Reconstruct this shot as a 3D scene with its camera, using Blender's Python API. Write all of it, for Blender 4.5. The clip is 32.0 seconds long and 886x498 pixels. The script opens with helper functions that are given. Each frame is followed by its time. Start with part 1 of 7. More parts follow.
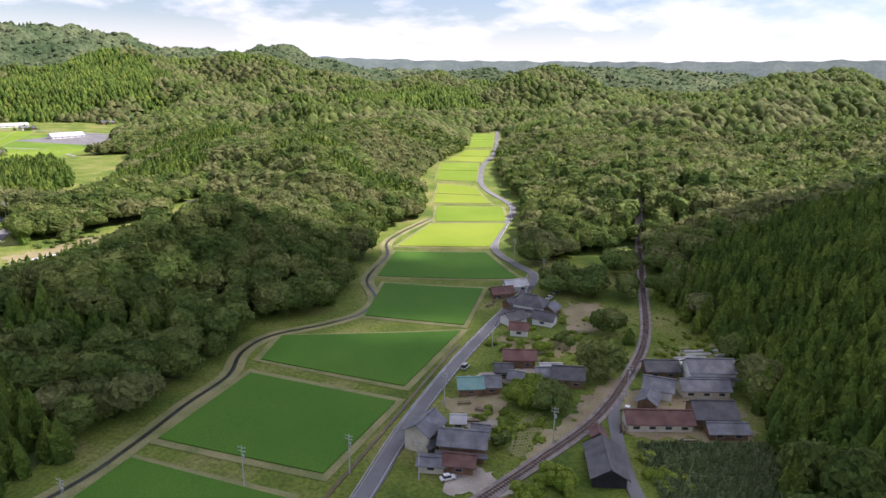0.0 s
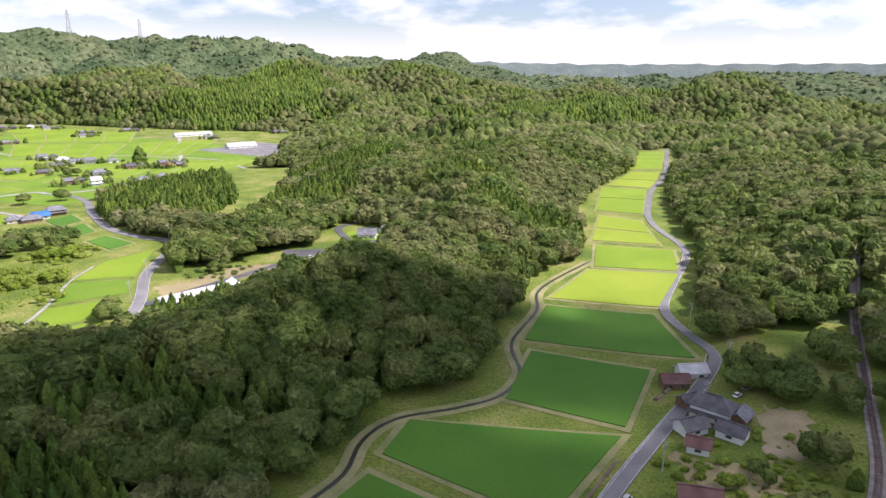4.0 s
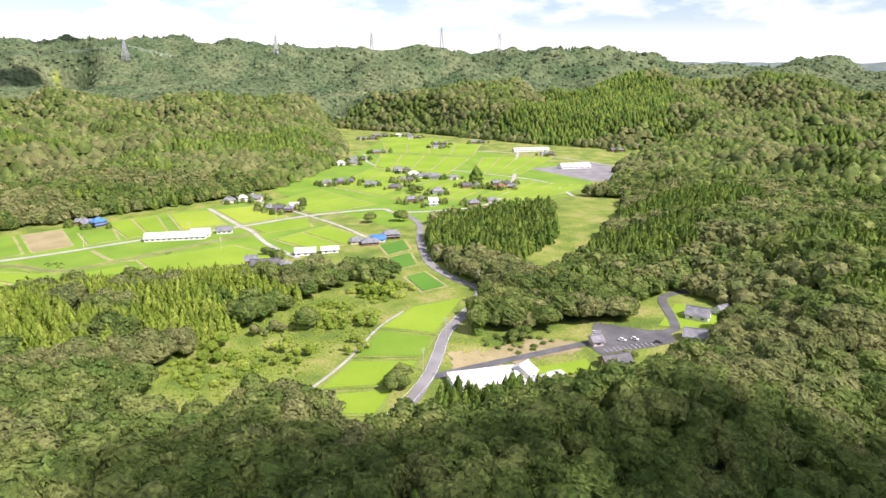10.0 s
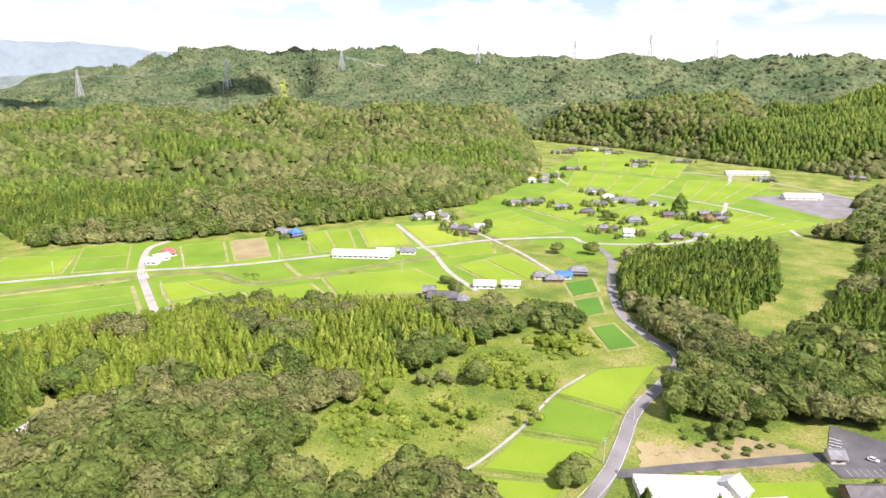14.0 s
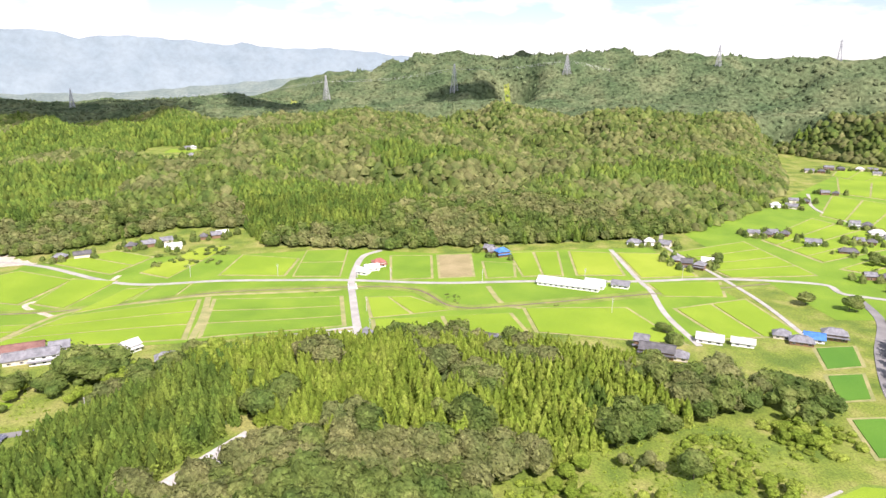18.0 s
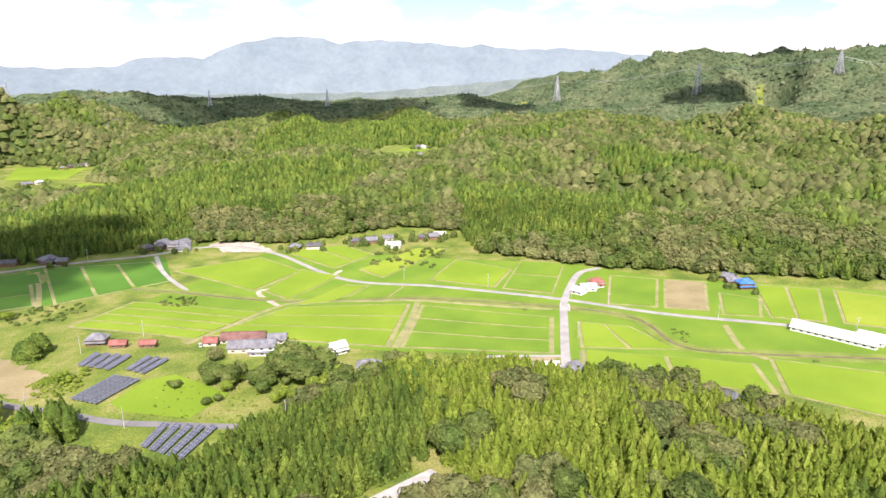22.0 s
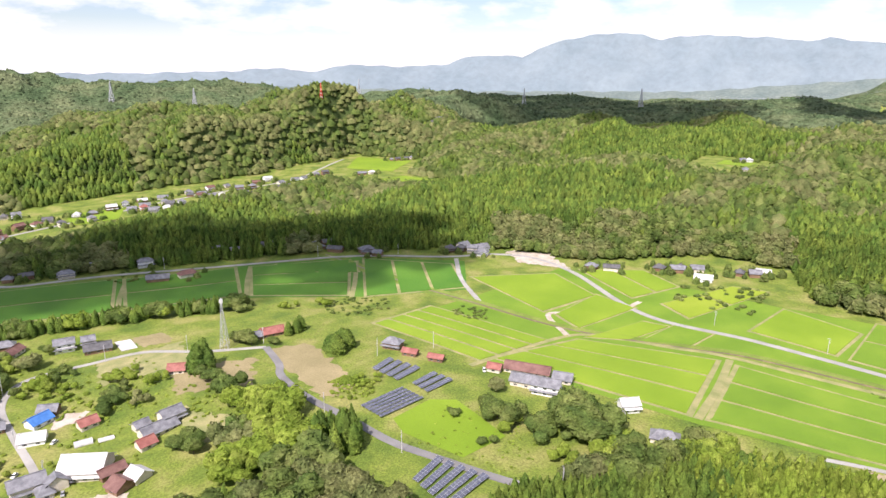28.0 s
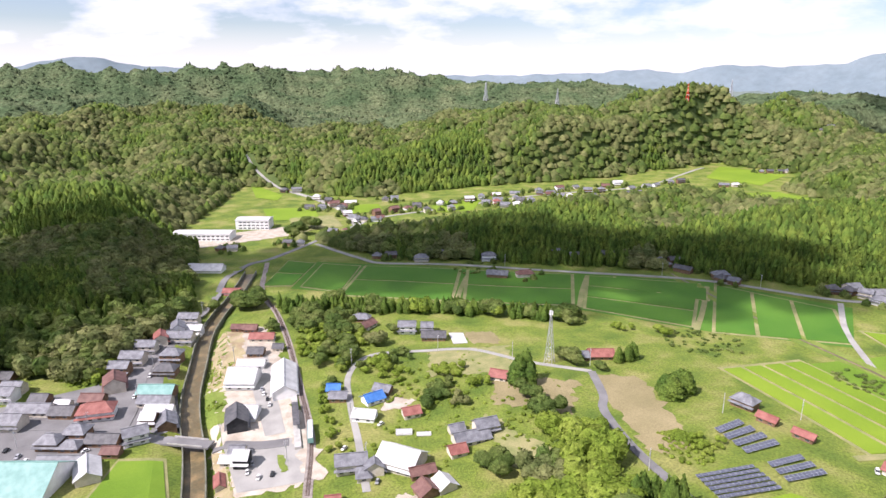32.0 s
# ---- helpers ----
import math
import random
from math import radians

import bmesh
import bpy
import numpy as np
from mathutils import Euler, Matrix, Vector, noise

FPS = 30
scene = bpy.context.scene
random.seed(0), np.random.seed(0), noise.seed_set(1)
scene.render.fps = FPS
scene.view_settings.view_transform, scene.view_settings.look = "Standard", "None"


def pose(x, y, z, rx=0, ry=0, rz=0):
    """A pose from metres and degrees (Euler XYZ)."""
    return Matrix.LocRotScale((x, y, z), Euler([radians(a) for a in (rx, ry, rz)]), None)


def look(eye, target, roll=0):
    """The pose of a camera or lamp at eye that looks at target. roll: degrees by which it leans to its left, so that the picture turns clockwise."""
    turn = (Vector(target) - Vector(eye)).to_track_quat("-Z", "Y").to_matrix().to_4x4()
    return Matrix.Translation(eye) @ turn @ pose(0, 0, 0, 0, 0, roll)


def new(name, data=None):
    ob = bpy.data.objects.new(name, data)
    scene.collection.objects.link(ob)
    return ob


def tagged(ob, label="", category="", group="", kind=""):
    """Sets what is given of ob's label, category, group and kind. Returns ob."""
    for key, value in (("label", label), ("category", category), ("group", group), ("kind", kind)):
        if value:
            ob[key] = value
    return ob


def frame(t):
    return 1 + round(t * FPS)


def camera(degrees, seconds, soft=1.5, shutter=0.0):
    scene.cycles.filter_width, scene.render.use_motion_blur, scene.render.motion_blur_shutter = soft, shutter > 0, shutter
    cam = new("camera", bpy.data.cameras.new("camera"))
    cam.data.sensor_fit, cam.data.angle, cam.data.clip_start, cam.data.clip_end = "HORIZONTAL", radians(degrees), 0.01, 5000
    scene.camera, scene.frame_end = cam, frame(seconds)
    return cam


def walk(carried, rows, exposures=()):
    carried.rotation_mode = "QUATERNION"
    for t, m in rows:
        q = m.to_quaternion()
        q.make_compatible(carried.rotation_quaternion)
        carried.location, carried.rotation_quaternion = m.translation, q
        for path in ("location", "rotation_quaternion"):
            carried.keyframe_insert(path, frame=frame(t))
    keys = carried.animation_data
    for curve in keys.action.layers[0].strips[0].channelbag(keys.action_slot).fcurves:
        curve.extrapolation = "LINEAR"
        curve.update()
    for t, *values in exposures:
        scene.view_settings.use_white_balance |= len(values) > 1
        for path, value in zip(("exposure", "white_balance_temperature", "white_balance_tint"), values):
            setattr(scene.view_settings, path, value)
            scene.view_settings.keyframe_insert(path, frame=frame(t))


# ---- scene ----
cam = camera(69.02, 32.0)
PATH = [
    (0, (-0.00, 0.00, 94.99), (-0.00, 96.53, 68.88), 0.91),
    (1, (0.06, 11.21, 97.73), (-8.13, 107.41, 71.67), 0.93),
    (2, (-1.04, 21.69, 101.22), (-13.93, 117.36, 75.15), 0.75),
    (3, (-2.33, 32.03, 104.71), (-19.59, 127.03, 78.66), 0.65),
    (3.5, (-3.26, 37.48, 106.46), (-23.46, 131.89, 80.42), 0.59),
    (5.5, (-7.98, 58.82, 114.35), (-39.76, 149.95, 88.16), 0.43),
    (6, (-9.88, 63.64, 116.58), (-44.40, 153.74, 90.32), 0.42),
    (7, (-13.82, 73.02, 120.64), (-54.49, 160.50, 94.30), 0.28),
    (8, (-18.75, 82.75, 123.97), (-69.60, 164.75, 97.70), 0.21),
    (9, (-22.39, 91.85, 127.13), (-83.25, 166.77, 101.04), 0.09),
    (10, (-27.24, 99.67, 130.95), (-93.60, 169.78, 104.87), -0.05),
    (11, (-33.23, 106.90, 134.72), (-104.60, 171.95, 108.72), -0.18),
    (12, (-40.59, 114.03, 137.59), (-116.60, 173.70, 111.87), -0.03),
    (13, (-48.98, 120.76, 140.07), (-129.30, 174.61, 114.60), 0.06),
    (14, (-58.37, 126.57, 143.08), (-142.52, 174.26, 117.69), 0.15),
    (14.5, (-62.91, 129.17, 144.97), (-148.92, 173.43, 119.60), 0.19),
    (16.5, (-80.57, 137.53, 152.34), (-172.69, 167.00, 126.93), 0.04),
    (17, (-84.73, 139.55, 153.66), (-178.04, 165.03, 128.30), 0.03),
    (18, (-93.18, 142.49, 154.63), (-188.33, 159.83, 129.23), 0.02),
    (19, (-102.30, 144.11, 155.12), (-198.60, 153.14, 129.73), 0.06),
    (20, (-112.43, 145.19, 155.26), (-209.16, 145.81, 129.90), -0.06),
    (21, (-122.58, 145.40, 155.70), (-219.00, 137.71, 130.35), -0.07),
    (22, (-132.73, 145.01, 155.93), (-228.14, 129.01, 130.61), -0.17),
    (23, (-141.94, 143.30, 156.08), (-235.69, 119.34, 130.87), -0.20),
    (24, (-151.13, 140.20, 156.05), (-242.35, 107.83, 130.90), -0.24),
    (25, (-160.51, 136.89, 156.26), (-246.58, 92.57, 131.23), -0.32),
    (25.5, (-163.28, 134.87, 157.11), (-247.01, 86.28, 132.06), -0.30),
    (27.5, (-167.82, 125.79, 165.23), (-248.46, 72.55, 139.47), 0.06),
    (28, (-171.00, 123.40, 166.35), (-249.28, 66.80, 140.50), 0.12),
    (29, (-178.81, 117.04, 166.89), (-251.32, 53.22, 140.98), 0.05),
    (30, (-186.24, 108.43, 165.95), (-251.18, 36.90, 140.11), 0.14),
    (31, (-192.31, 98.34, 164.52), (-243.44, 16.33, 138.84), 0.13),
    (32, (-196.86, 88.90, 163.64), (-235.59, 0.34, 138.01), 0.01),
]
EXPOSURE = [(0.0, 0.50, 6200, 27), (6.0, 0.60, 6200, 27), (9.0, 0.70, 6300, 26), (13.0, 0.80, 6500, 25), (24.0, 0.68, 6500, 25), (28.0, 0.57, 6400, 25), (32.0, 0.48, 6200, 26)]
walk(cam, [(t, look(eye, target, roll)) for t, eye, target, roll in PATH], EXPOSURE)

# ---- light ----
SUN_DIR = Vector((0.70, 0.12, 0.80)).normalized()
world = bpy.data.worlds.new("sky")
scene.world = world
world.use_nodes = True
wn, wl = world.node_tree.nodes, world.node_tree.links
wn.clear()
sky = wn.new("ShaderNodeTexSky")
sky.sky_type, sky.sun_disc = "NISHITA", False
sky.sun_elevation = math.asin(SUN_DIR.z)
sky.sun_rotation = math.atan2(SUN_DIR.x, SUN_DIR.y)
sky.dust_density, sky.air_density = 0.4, 1.0
way = wn.new("ShaderNodeTexCoord")
squash = wn.new("ShaderNodeMapping")
squash.inputs["Scale"].default_value = (1.0, 1.0, 3.0)
wl.new(way.outputs["Generated"], squash.inputs["Vector"])
puff = wn.new("ShaderNodeTexNoise")
puff.inputs["Scale"].default_value, puff.inputs["Detail"].default_value = 6.5, 9.0
puff.inputs["Roughness"].default_value = 0.55
wl.new(squash.outputs["Vector"], puff.inputs["Vector"])
cover = wn.new("ShaderNodeMapRange")
cover.inputs["From Min"].default_value, cover.inputs["From Max"].default_value = 0.44, 0.62
wl.new(puff.outputs["Fac"], cover.inputs["Value"])
height = wn.new("ShaderNodeSeparateXYZ")
wl.new(way.outputs["Generated"], height.inputs["Vector"])
low = wn.new("ShaderNodeMapRange")
low.inputs["From Min"].default_value, low.inputs["From Max"].default_value = 0.0, 0.075
low.inputs["To Min"].default_value, low.inputs["To Max"].default_value = 0.9, 0.0
wl.new(height.outputs["Z"], low.inputs["Value"])
most = wn.new("ShaderNodeMath")
most.operation = "MAXIMUM"
wl.new(cover.outputs["Result"], most.inputs[0])
wl.new(low.outputs["Result"], most.inputs[1])
cloud = wn.new("ShaderNodeMixRGB")
cloud.inputs["Color2"].default_value = (5.6, 5.75, 5.85, 1)
wl.new(most.outputs["Value"], cloud.inputs["Fac"])
thin = wn.new("ShaderNodeVectorMath")
thin.operation = "SCALE"
thin.inputs["Scale"].default_value = 0.62
wl.new(sky.outputs["Color"], thin.inputs[0])
wl.new(thin.outputs["Vector"], cloud.inputs["Color1"])
back = wn.new("ShaderNodeBackground")
back.inputs["Strength"].default_value = 0.15
wl.new(cloud.outputs["Color"], back.inputs["Color"])
wout = wn.new("ShaderNodeOutputWorld")
wl.new(back.outputs["Background"], wout.inputs["Surface"])

sun_data = bpy.data.lights.new("sun", "SUN")
sun_data.energy, sun_data.angle, sun_data.color = 5.0, radians(0.6), (1.0, 0.955, 0.88)
sun = new("sun", sun_data)
sun.matrix_world = look(SUN_DIR * 3000, (0, 0, 0))


# ---- materials ----
def material(name, a, b, scale=0.3, rough=0.8, fine=6.0, bump=0.3, metal=0.0, c=None, vary=0.25, translucent=0.0, spec=0.3, depth=0.1):
    """Two-tone noise surface: large patches from a to b, fine grain, relief, and a small shift from piece to piece."""
    m = bpy.data.materials.new(name)
    m.use_nodes = True
    n, l = m.node_tree.nodes, m.node_tree.links
    p = n["Principled BSDF"]
    p.inputs["Roughness"].default_value, p.inputs["Metallic"].default_value = rough, metal
    p.inputs["Specular IOR Level"].default_value = spec
    geo = n.new("ShaderNodeNewGeometry")
    big, small = n.new("ShaderNodeTexNoise"), n.new("ShaderNodeTexNoise")
    big.inputs["Scale"].default_value, big.inputs["Detail"].default_value = scale, 4.0
    small.inputs["Scale"].default_value, small.inputs["Detail"].default_value = fine, 6.0
    small.inputs["Roughness"].default_value = 0.68
    for t in (big, small):
        l.new(geo.outputs["Position"], t.inputs["Vector"])
    ramp = n.new("ShaderNodeValToRGB")
    ramp.color_ramp.elements[0].position, ramp.color_ramp.elements[1].position = 0.33, 0.67
    ramp.color_ramp.elements[0].color, ramp.color_ramp.elements[1].color = (*a, 1), (*b, 1)
    if c:
        ramp.color_ramp.elements.new(0.5).color = (*c, 1)
    l.new(big.outputs["Fac"], ramp.inputs["Fac"])
    grain = n.new("ShaderNodeMapRange")
    grain.inputs["From Min"].default_value, grain.inputs["From Max"].default_value = 0.32, 0.68
    grain.inputs["To Min"].default_value, grain.inputs["To Max"].default_value = 1 - vary, 1 + vary
    l.new(small.outputs["Fac"], grain.inputs["Value"])
    piece = n.new("ShaderNodeMapRange")
    piece.inputs["To Min"].default_value, piece.inputs["To Max"].default_value = 1 - vary * 0.7, 1 + vary * 0.7
    l.new(geo.outputs["Random Per Island"], piece.inputs["Value"])
    both = n.new("ShaderNodeMath")
    both.operation = "MULTIPLY"
    l.new(grain.outputs["Result"], both.inputs[0])
    l.new(piece.outputs["Result"], both.inputs[1])
    tone = n.new("ShaderNodeVectorMath")
    tone.operation = "SCALE"
    l.new(ramp.outputs["Color"], tone.inputs[0])
    l.new(both.outputs["Value"], tone.inputs["Scale"])
    l.new(tone.outputs["Vector"], p.inputs["Base Color"])
    if bump:
        bm_ = n.new("ShaderNodeBump")
        bm_.inputs["Strength"].default_value, bm_.inputs["Distance"].default_value = bump, depth
        l.new(small.outputs["Fac"], bm_.inputs["Height"])
        l.new(bm_.outputs["Normal"], p.inputs["Normal"])
    if translucent:
        tr, mix = n.new("ShaderNodeBsdfTranslucent"), n.new("ShaderNodeMixShader")
        l.new(tone.outputs["Vector"], tr.inputs["Color"])
        mix.inputs["Fac"].default_value = translucent
        out = n["Material Output"]
        l.new(p.outputs["BSDF"], mix.inputs[1])
        l.new(tr.outputs["BSDF"], mix.inputs[2])
        l.new(mix.outputs["Shader"], out.inputs["Surface"])
    return m


M = {}
M["ground"] = material("meadow_ground", (0.085, 0.138, 0.018), (0.240, 0.240, 0.070), 0.045, 0.95, 0.9, 0.8, c=(0.150, 0.198, 0.028), vary=0.42, depth=0.7)
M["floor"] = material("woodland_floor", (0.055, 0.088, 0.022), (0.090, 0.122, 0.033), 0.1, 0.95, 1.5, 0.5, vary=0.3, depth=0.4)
M["rice"] = material("rice_crop", (0.148, 0.245, 0.012), (0.205, 0.300, 0.020), 0.02, 0.9, 2.5, 0.6, c=(0.172, 0.270, 0.015), vary=0.2, depth=0.3)
# a deeper green crop, with cloud shade also darkened into its colour
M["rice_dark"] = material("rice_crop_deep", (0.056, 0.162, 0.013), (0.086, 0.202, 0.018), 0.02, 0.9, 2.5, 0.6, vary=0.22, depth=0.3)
M["rice_late"] = material("rice_crop_green", (0.110, 0.205, 0.013), (0.160, 0.258, 0.020), 0.03, 0.9, 2.5, 0.6, c=(0.132, 0.232, 0.016), vary=0.22, depth=0.3)
M["rice_early"] = material("rice_crop_yellowing", (0.185, 0.270, 0.016), (0.250, 0.322, 0.028), 0.02, 0.9, 2.5, 0.6, c=(0.215, 0.295, 0.020), vary=0.2, depth=0.3)
M["fallow"] = material("fallow_plot", (0.22, 0.19, 0.09), (0.30, 0.25, 0.13), 0.05, 0.95, 1.5, 0.4)
M["bank"] = material("lush_bank_grass", (0.12, 0.18, 0.025), (0.20, 0.25, 0.05), 0.06, 0.95, 1.2, 0.6, vary=0.3, depth=0.4)
M["levee"] = material("dry_grass_levee", (0.195, 0.215, 0.075), (0.310, 0.285, 0.130), 0.12, 0.95, 2.0, 0.4)
M["asphalt"] = material("asphalt", (0.155, 0.152, 0.148), (0.225, 0.222, 0.215), 0.08, 0.9, 3.0, 0.15, vary=0.14)
M["pale_road"] = material("concrete_lane", (0.28, 0.275, 0.25), (0.38, 0.37, 0.335), 0.1, 0.9, 3.0, 0.15, vary=0.12)
M["concrete"] = material("concrete", (0.34, 0.33, 0.30), (0.46, 0.45, 0.42), 0.3, 0.9, 3.0, 0.2, vary=0.15)
M["gravel"] = material("gravel_yard", (0.36, 0.31, 0.24), (0.50, 0.45, 0.37), 0.15, 0.95, 4.0, 0.3)
M["ballast"] = material("ballast", (0.21, 0.18, 0.155), (0.33, 0.29, 0.255), 0.4, 0.95, 5.0, 0.5)
M["rust"] = material("rusty_rail", (0.11, 0.05, 0.03), (0.17, 0.085, 0.05), 0.8, 0.6, 5.0, 0.1, metal=0.4)
M["sleeper"] = material("timber_sleeper", (0.080, 0.060, 0.050), (0.130, 0.096, 0.076), 0.8, 0.9, 5.0, 0.2)
M["water"] = material("shallow_water", (0.15, 0.105, 0.045), (0.25, 0.18, 0.085), 0.10, 0.4, 1.0, 0.05, c=(0.12, 0.10, 0.05), spec=0.3)
M["broadleaf"] = material("broadleaf_foliage", (0.096, 0.156, 0.034), (0.235, 0.272, 0.080), 0.07, 0.8, 0.9, 0.5, c=(0.145, 0.200, 0.046), vary=0.45, translucent=0.46, spec=0.2, depth=0.5)
M["olive"] = material("olive_foliage", (0.136, 0.180, 0.054), (0.270, 0.276, 0.108), 0.07, 0.8, 0.9, 0.5, c=(0.195, 0.220, 0.075), vary=0.42, translucent=0.46, spec=0.2, depth=0.5)
M["cedar"] = material("cedar_foliage", (0.075, 0.138, 0.022), (0.180, 0.240, 0.038), 0.06, 0.8, 1.2, 0.5, c=(0.120, 0.186, 0.029), vary=0.5, translucent=0.36, spec=0.2, depth=0.5)
M["fresh"] = material("bright_shrub_foliage", (0.165, 0.245, 0.028), (0.285, 0.350, 0.058), 0.10, 0.8, 1.2, 0.5, c=(0.220, 0.298, 0.038), vary=0.4, translucent=0.42, spec=0.2, depth=0.5)
# far canopy, dulled and bluer than near foliage: haze put into its colour
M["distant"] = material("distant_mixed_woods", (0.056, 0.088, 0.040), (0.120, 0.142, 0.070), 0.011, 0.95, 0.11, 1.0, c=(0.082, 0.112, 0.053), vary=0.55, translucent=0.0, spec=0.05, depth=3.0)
M["cloud"] = material("cloud_white", (0.86, 0.87, 0.88), (0.92, 0.92, 0.92), 0.01, 1.0, 0.05, 0, vary=0.04, translucent=0.4, spec=0.0)
thin_nodes, thin_links = M["cloud"].node_tree.nodes, M["cloud"].node_tree.links
veil, veil_mix = thin_nodes.new("ShaderNodeBsdfTransparent"), thin_nodes.new("ShaderNodeMixShader")
veil_mix.inputs["Fac"].default_value = 0.54
cloud_end = thin_nodes["Material Output"].inputs["Surface"]
thin_links.new(cloud_end.links[0].from_socket, veil_mix.inputs[1])
thin_links.new(veil.outputs["BSDF"], veil_mix.inputs[2])
thin_links.new(veil_mix.outputs["Shader"], cloud_end)
M["channel"] = material("dark_channel_water", (0.030, 0.036, 0.024), (0.060, 0.060, 0.040), 0.3, 0.35, 2.0, 0.05, vary=0.3)
M["bark"] = material("bark", (0.09, 0.07, 0.05), (0.16, 0.13, 0.10), 1.5, 0.95, 8.0, 0.4)
# aerial haze of the far range is mixed into this pale blue base colour
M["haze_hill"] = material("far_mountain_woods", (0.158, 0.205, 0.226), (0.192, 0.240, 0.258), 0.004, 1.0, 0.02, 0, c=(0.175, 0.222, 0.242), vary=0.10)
# greyed blue-green: distance haze is painted into the hills' colour
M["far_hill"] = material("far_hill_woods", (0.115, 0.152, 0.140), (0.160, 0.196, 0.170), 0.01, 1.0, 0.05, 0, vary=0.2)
M["tile"] = material("grey_roof_tile", (0.115, 0.118, 0.127), (0.215, 0.218, 0.228), 0.4, 0.5, 6.0, 0.3, vary=0.25, spec=0.4)
M["tile_dark"] = material("dark_roof_tile", (0.065, 0.065, 0.068), (0.12, 0.118, 0.118), 0.4, 0.55, 6.0, 0.3, vary=0.2, spec=0.4)
M["tile_red"] = material("red_sheet_roof", (0.21, 0.075, 0.06), (0.31, 0.13, 0.105), 0.3, 0.6, 5.0, 0.15, vary=0.25)
M["tile_brown"] = material("brown_sheet_roof", (0.12, 0.06, 0.05), (0.20, 0.11, 0.09), 0.3, 0.6, 5.0, 0.15, vary=0.2)
M["tile_blue"] = material("blue_sheet_roof", (0.035, 0.13, 0.36), (0.07, 0.20, 0.48), 0.3, 0.5, 5.0, 0.12, vary=0.15)
M["tile_teal"] = material("pale_green_sheet_roof", (0.15, 0.30, 0.26), (0.22, 0.38, 0.34), 0.3, 0.5, 5.0, 0.12, vary=0.15)
M["tile_white"] = material("white_sheet_roof", (0.42, 0.42, 0.41), (0.60, 0.60, 0.58), 0.2, 0.55, 4.0, 0.1, vary=0.15)
M["plaster"] = material("cream_plaster", (0.50, 0.45, 0.36), (0.64, 0.59, 0.49), 0.4, 0.85, 4.0, 0.15, vary=0.12)
M["white_wall"] = material("white_wall", (0.68, 0.68, 0.66), (0.80, 0.80, 0.78), 0.3, 0.7, 4.0, 0.1, vary=0.08)
M["brown_wall"] = material("brown_board_wall", (0.14, 0.085, 0.05), (0.24, 0.15, 0.09), 0.5, 0.85, 5.0, 0.2, vary=0.2)
M["black_wall"] = material("black_board_wall", (0.02, 0.022, 0.025), (0.04, 0.042, 0.045), 0.5, 0.7, 5.0, 0.1, vary=0.2)
M["glass"] = material("window_glass", (0.03, 0.035, 0.04), (0.06, 0.065, 0.075), 0.6, 0.08, 3.0, 0, spec=0.8, vary=0.1)
M["frame"] = material("window_frame", (0.30, 0.30, 0.31), (0.45, 0.45, 0.46), 0.6, 0.4, 5.0, 0, metal=0.5, vary=0.1)
M["steel"] = material("galvanised_steel", (0.42, 0.43, 0.45), (0.56, 0.57, 0.58), 0.3, 0.45, 3.0, 0, metal=0.5, vary=0.1)
M["red_steel"] = material("red_painted_steel", (0.55, 0.06, 0.03), (0.65, 0.09, 0.05), 0.3, 0.5, 3.0, 0, vary=0.1)
M["pole"] = material("concrete_pole", (0.40, 0.39, 0.37), (0.52, 0.51, 0.48), 0.5, 0.85, 4.0, 0.1, vary=0.1)
M["solar"] = material("solar_glass", (0.070, 0.080, 0.115), (0.110, 0.120, 0.155), 0.4, 0.28, 2.0, 0, spec=0.7, vary=0.12)


# ---- meshes ----
def mesh_np(name, verts, faces, mat, smooth=False):
    """A mesh from arrays of corners and of equal-sized faces."""
    verts, faces = np.asarray(verts, np.float32), np.asarray(faces, np.int32)
    k = faces.shape[1]
    me = bpy.data.meshes.new(name)
    me.vertices.add(len(verts))
    me.vertices.foreach_set("co", verts.ravel())
    me.loops.add(faces.size)
    me.loops.foreach_set("vertex_index", faces.ravel())
    me.polygons.add(len(faces))
    me.polygons.foreach_set("loop_start", np.arange(0, faces.size, k, dtype=np.int32))
    me.polygons.foreach_set("use_smooth", np.full(len(faces), smooth))
    me.update(calc_edges=True)
    me.materials.append(mat)
    return me


def part(name, bm, mat, parent, label=""):
    """Links a bmesh as one mesh object under a thing."""
    me = bpy.data.meshes.new(name)
    bm.to_mesh(me)
    bm.free()
    me.materials.append(mat)
    ob = new(name, me)
    ob.parent = parent
    if label:
        ob["label"] = label
    return ob


def share(name, me, parent, m=None):
    ob = new(name, me)
    ob.parent = parent
    if m is not None:
        ob.matrix_basis = m
    return ob


def thing(name, m, label, category, group="", kind=""):
    ob = new(name)
    ob.matrix_basis = m
    ob.empty_display_size = 0.5
    return tagged(ob, label, category, group, kind)


def box(bm, x0, y0, z0, x1, y1, z1):
    r = bmesh.ops.create_cube(bm, size=1.0)
    bmesh.ops.transform(bm, verts=r["verts"], matrix=Matrix.Translation(((x0 + x1) / 2, (y0 + y1) / 2, (z0 + z1) / 2)) @ Matrix.Diagonal((x1 - x0, y1 - y0, z1 - z0, 1)))
    return r["verts"]


def beam(bm, a, b, r, r2=None, sides=5):
    """A tapered round bar from a to b."""
    a, b = Vector(a), Vector(b)
    v = bmesh.ops.create_cone(bm, cap_ends=True, segments=sides, radius1=r, radius2=r if r2 is None else r2, depth=(b - a).length)["verts"]
    bmesh.ops.transform(bm, verts=v, matrix=Matrix.Translation((a + b) / 2) @ (b - a).to_track_quat("Z", "Y").to_matrix().to_4x4())


# ---- the lie of the land ----
OPEN, RIDGES, FLOOR = [], [], []


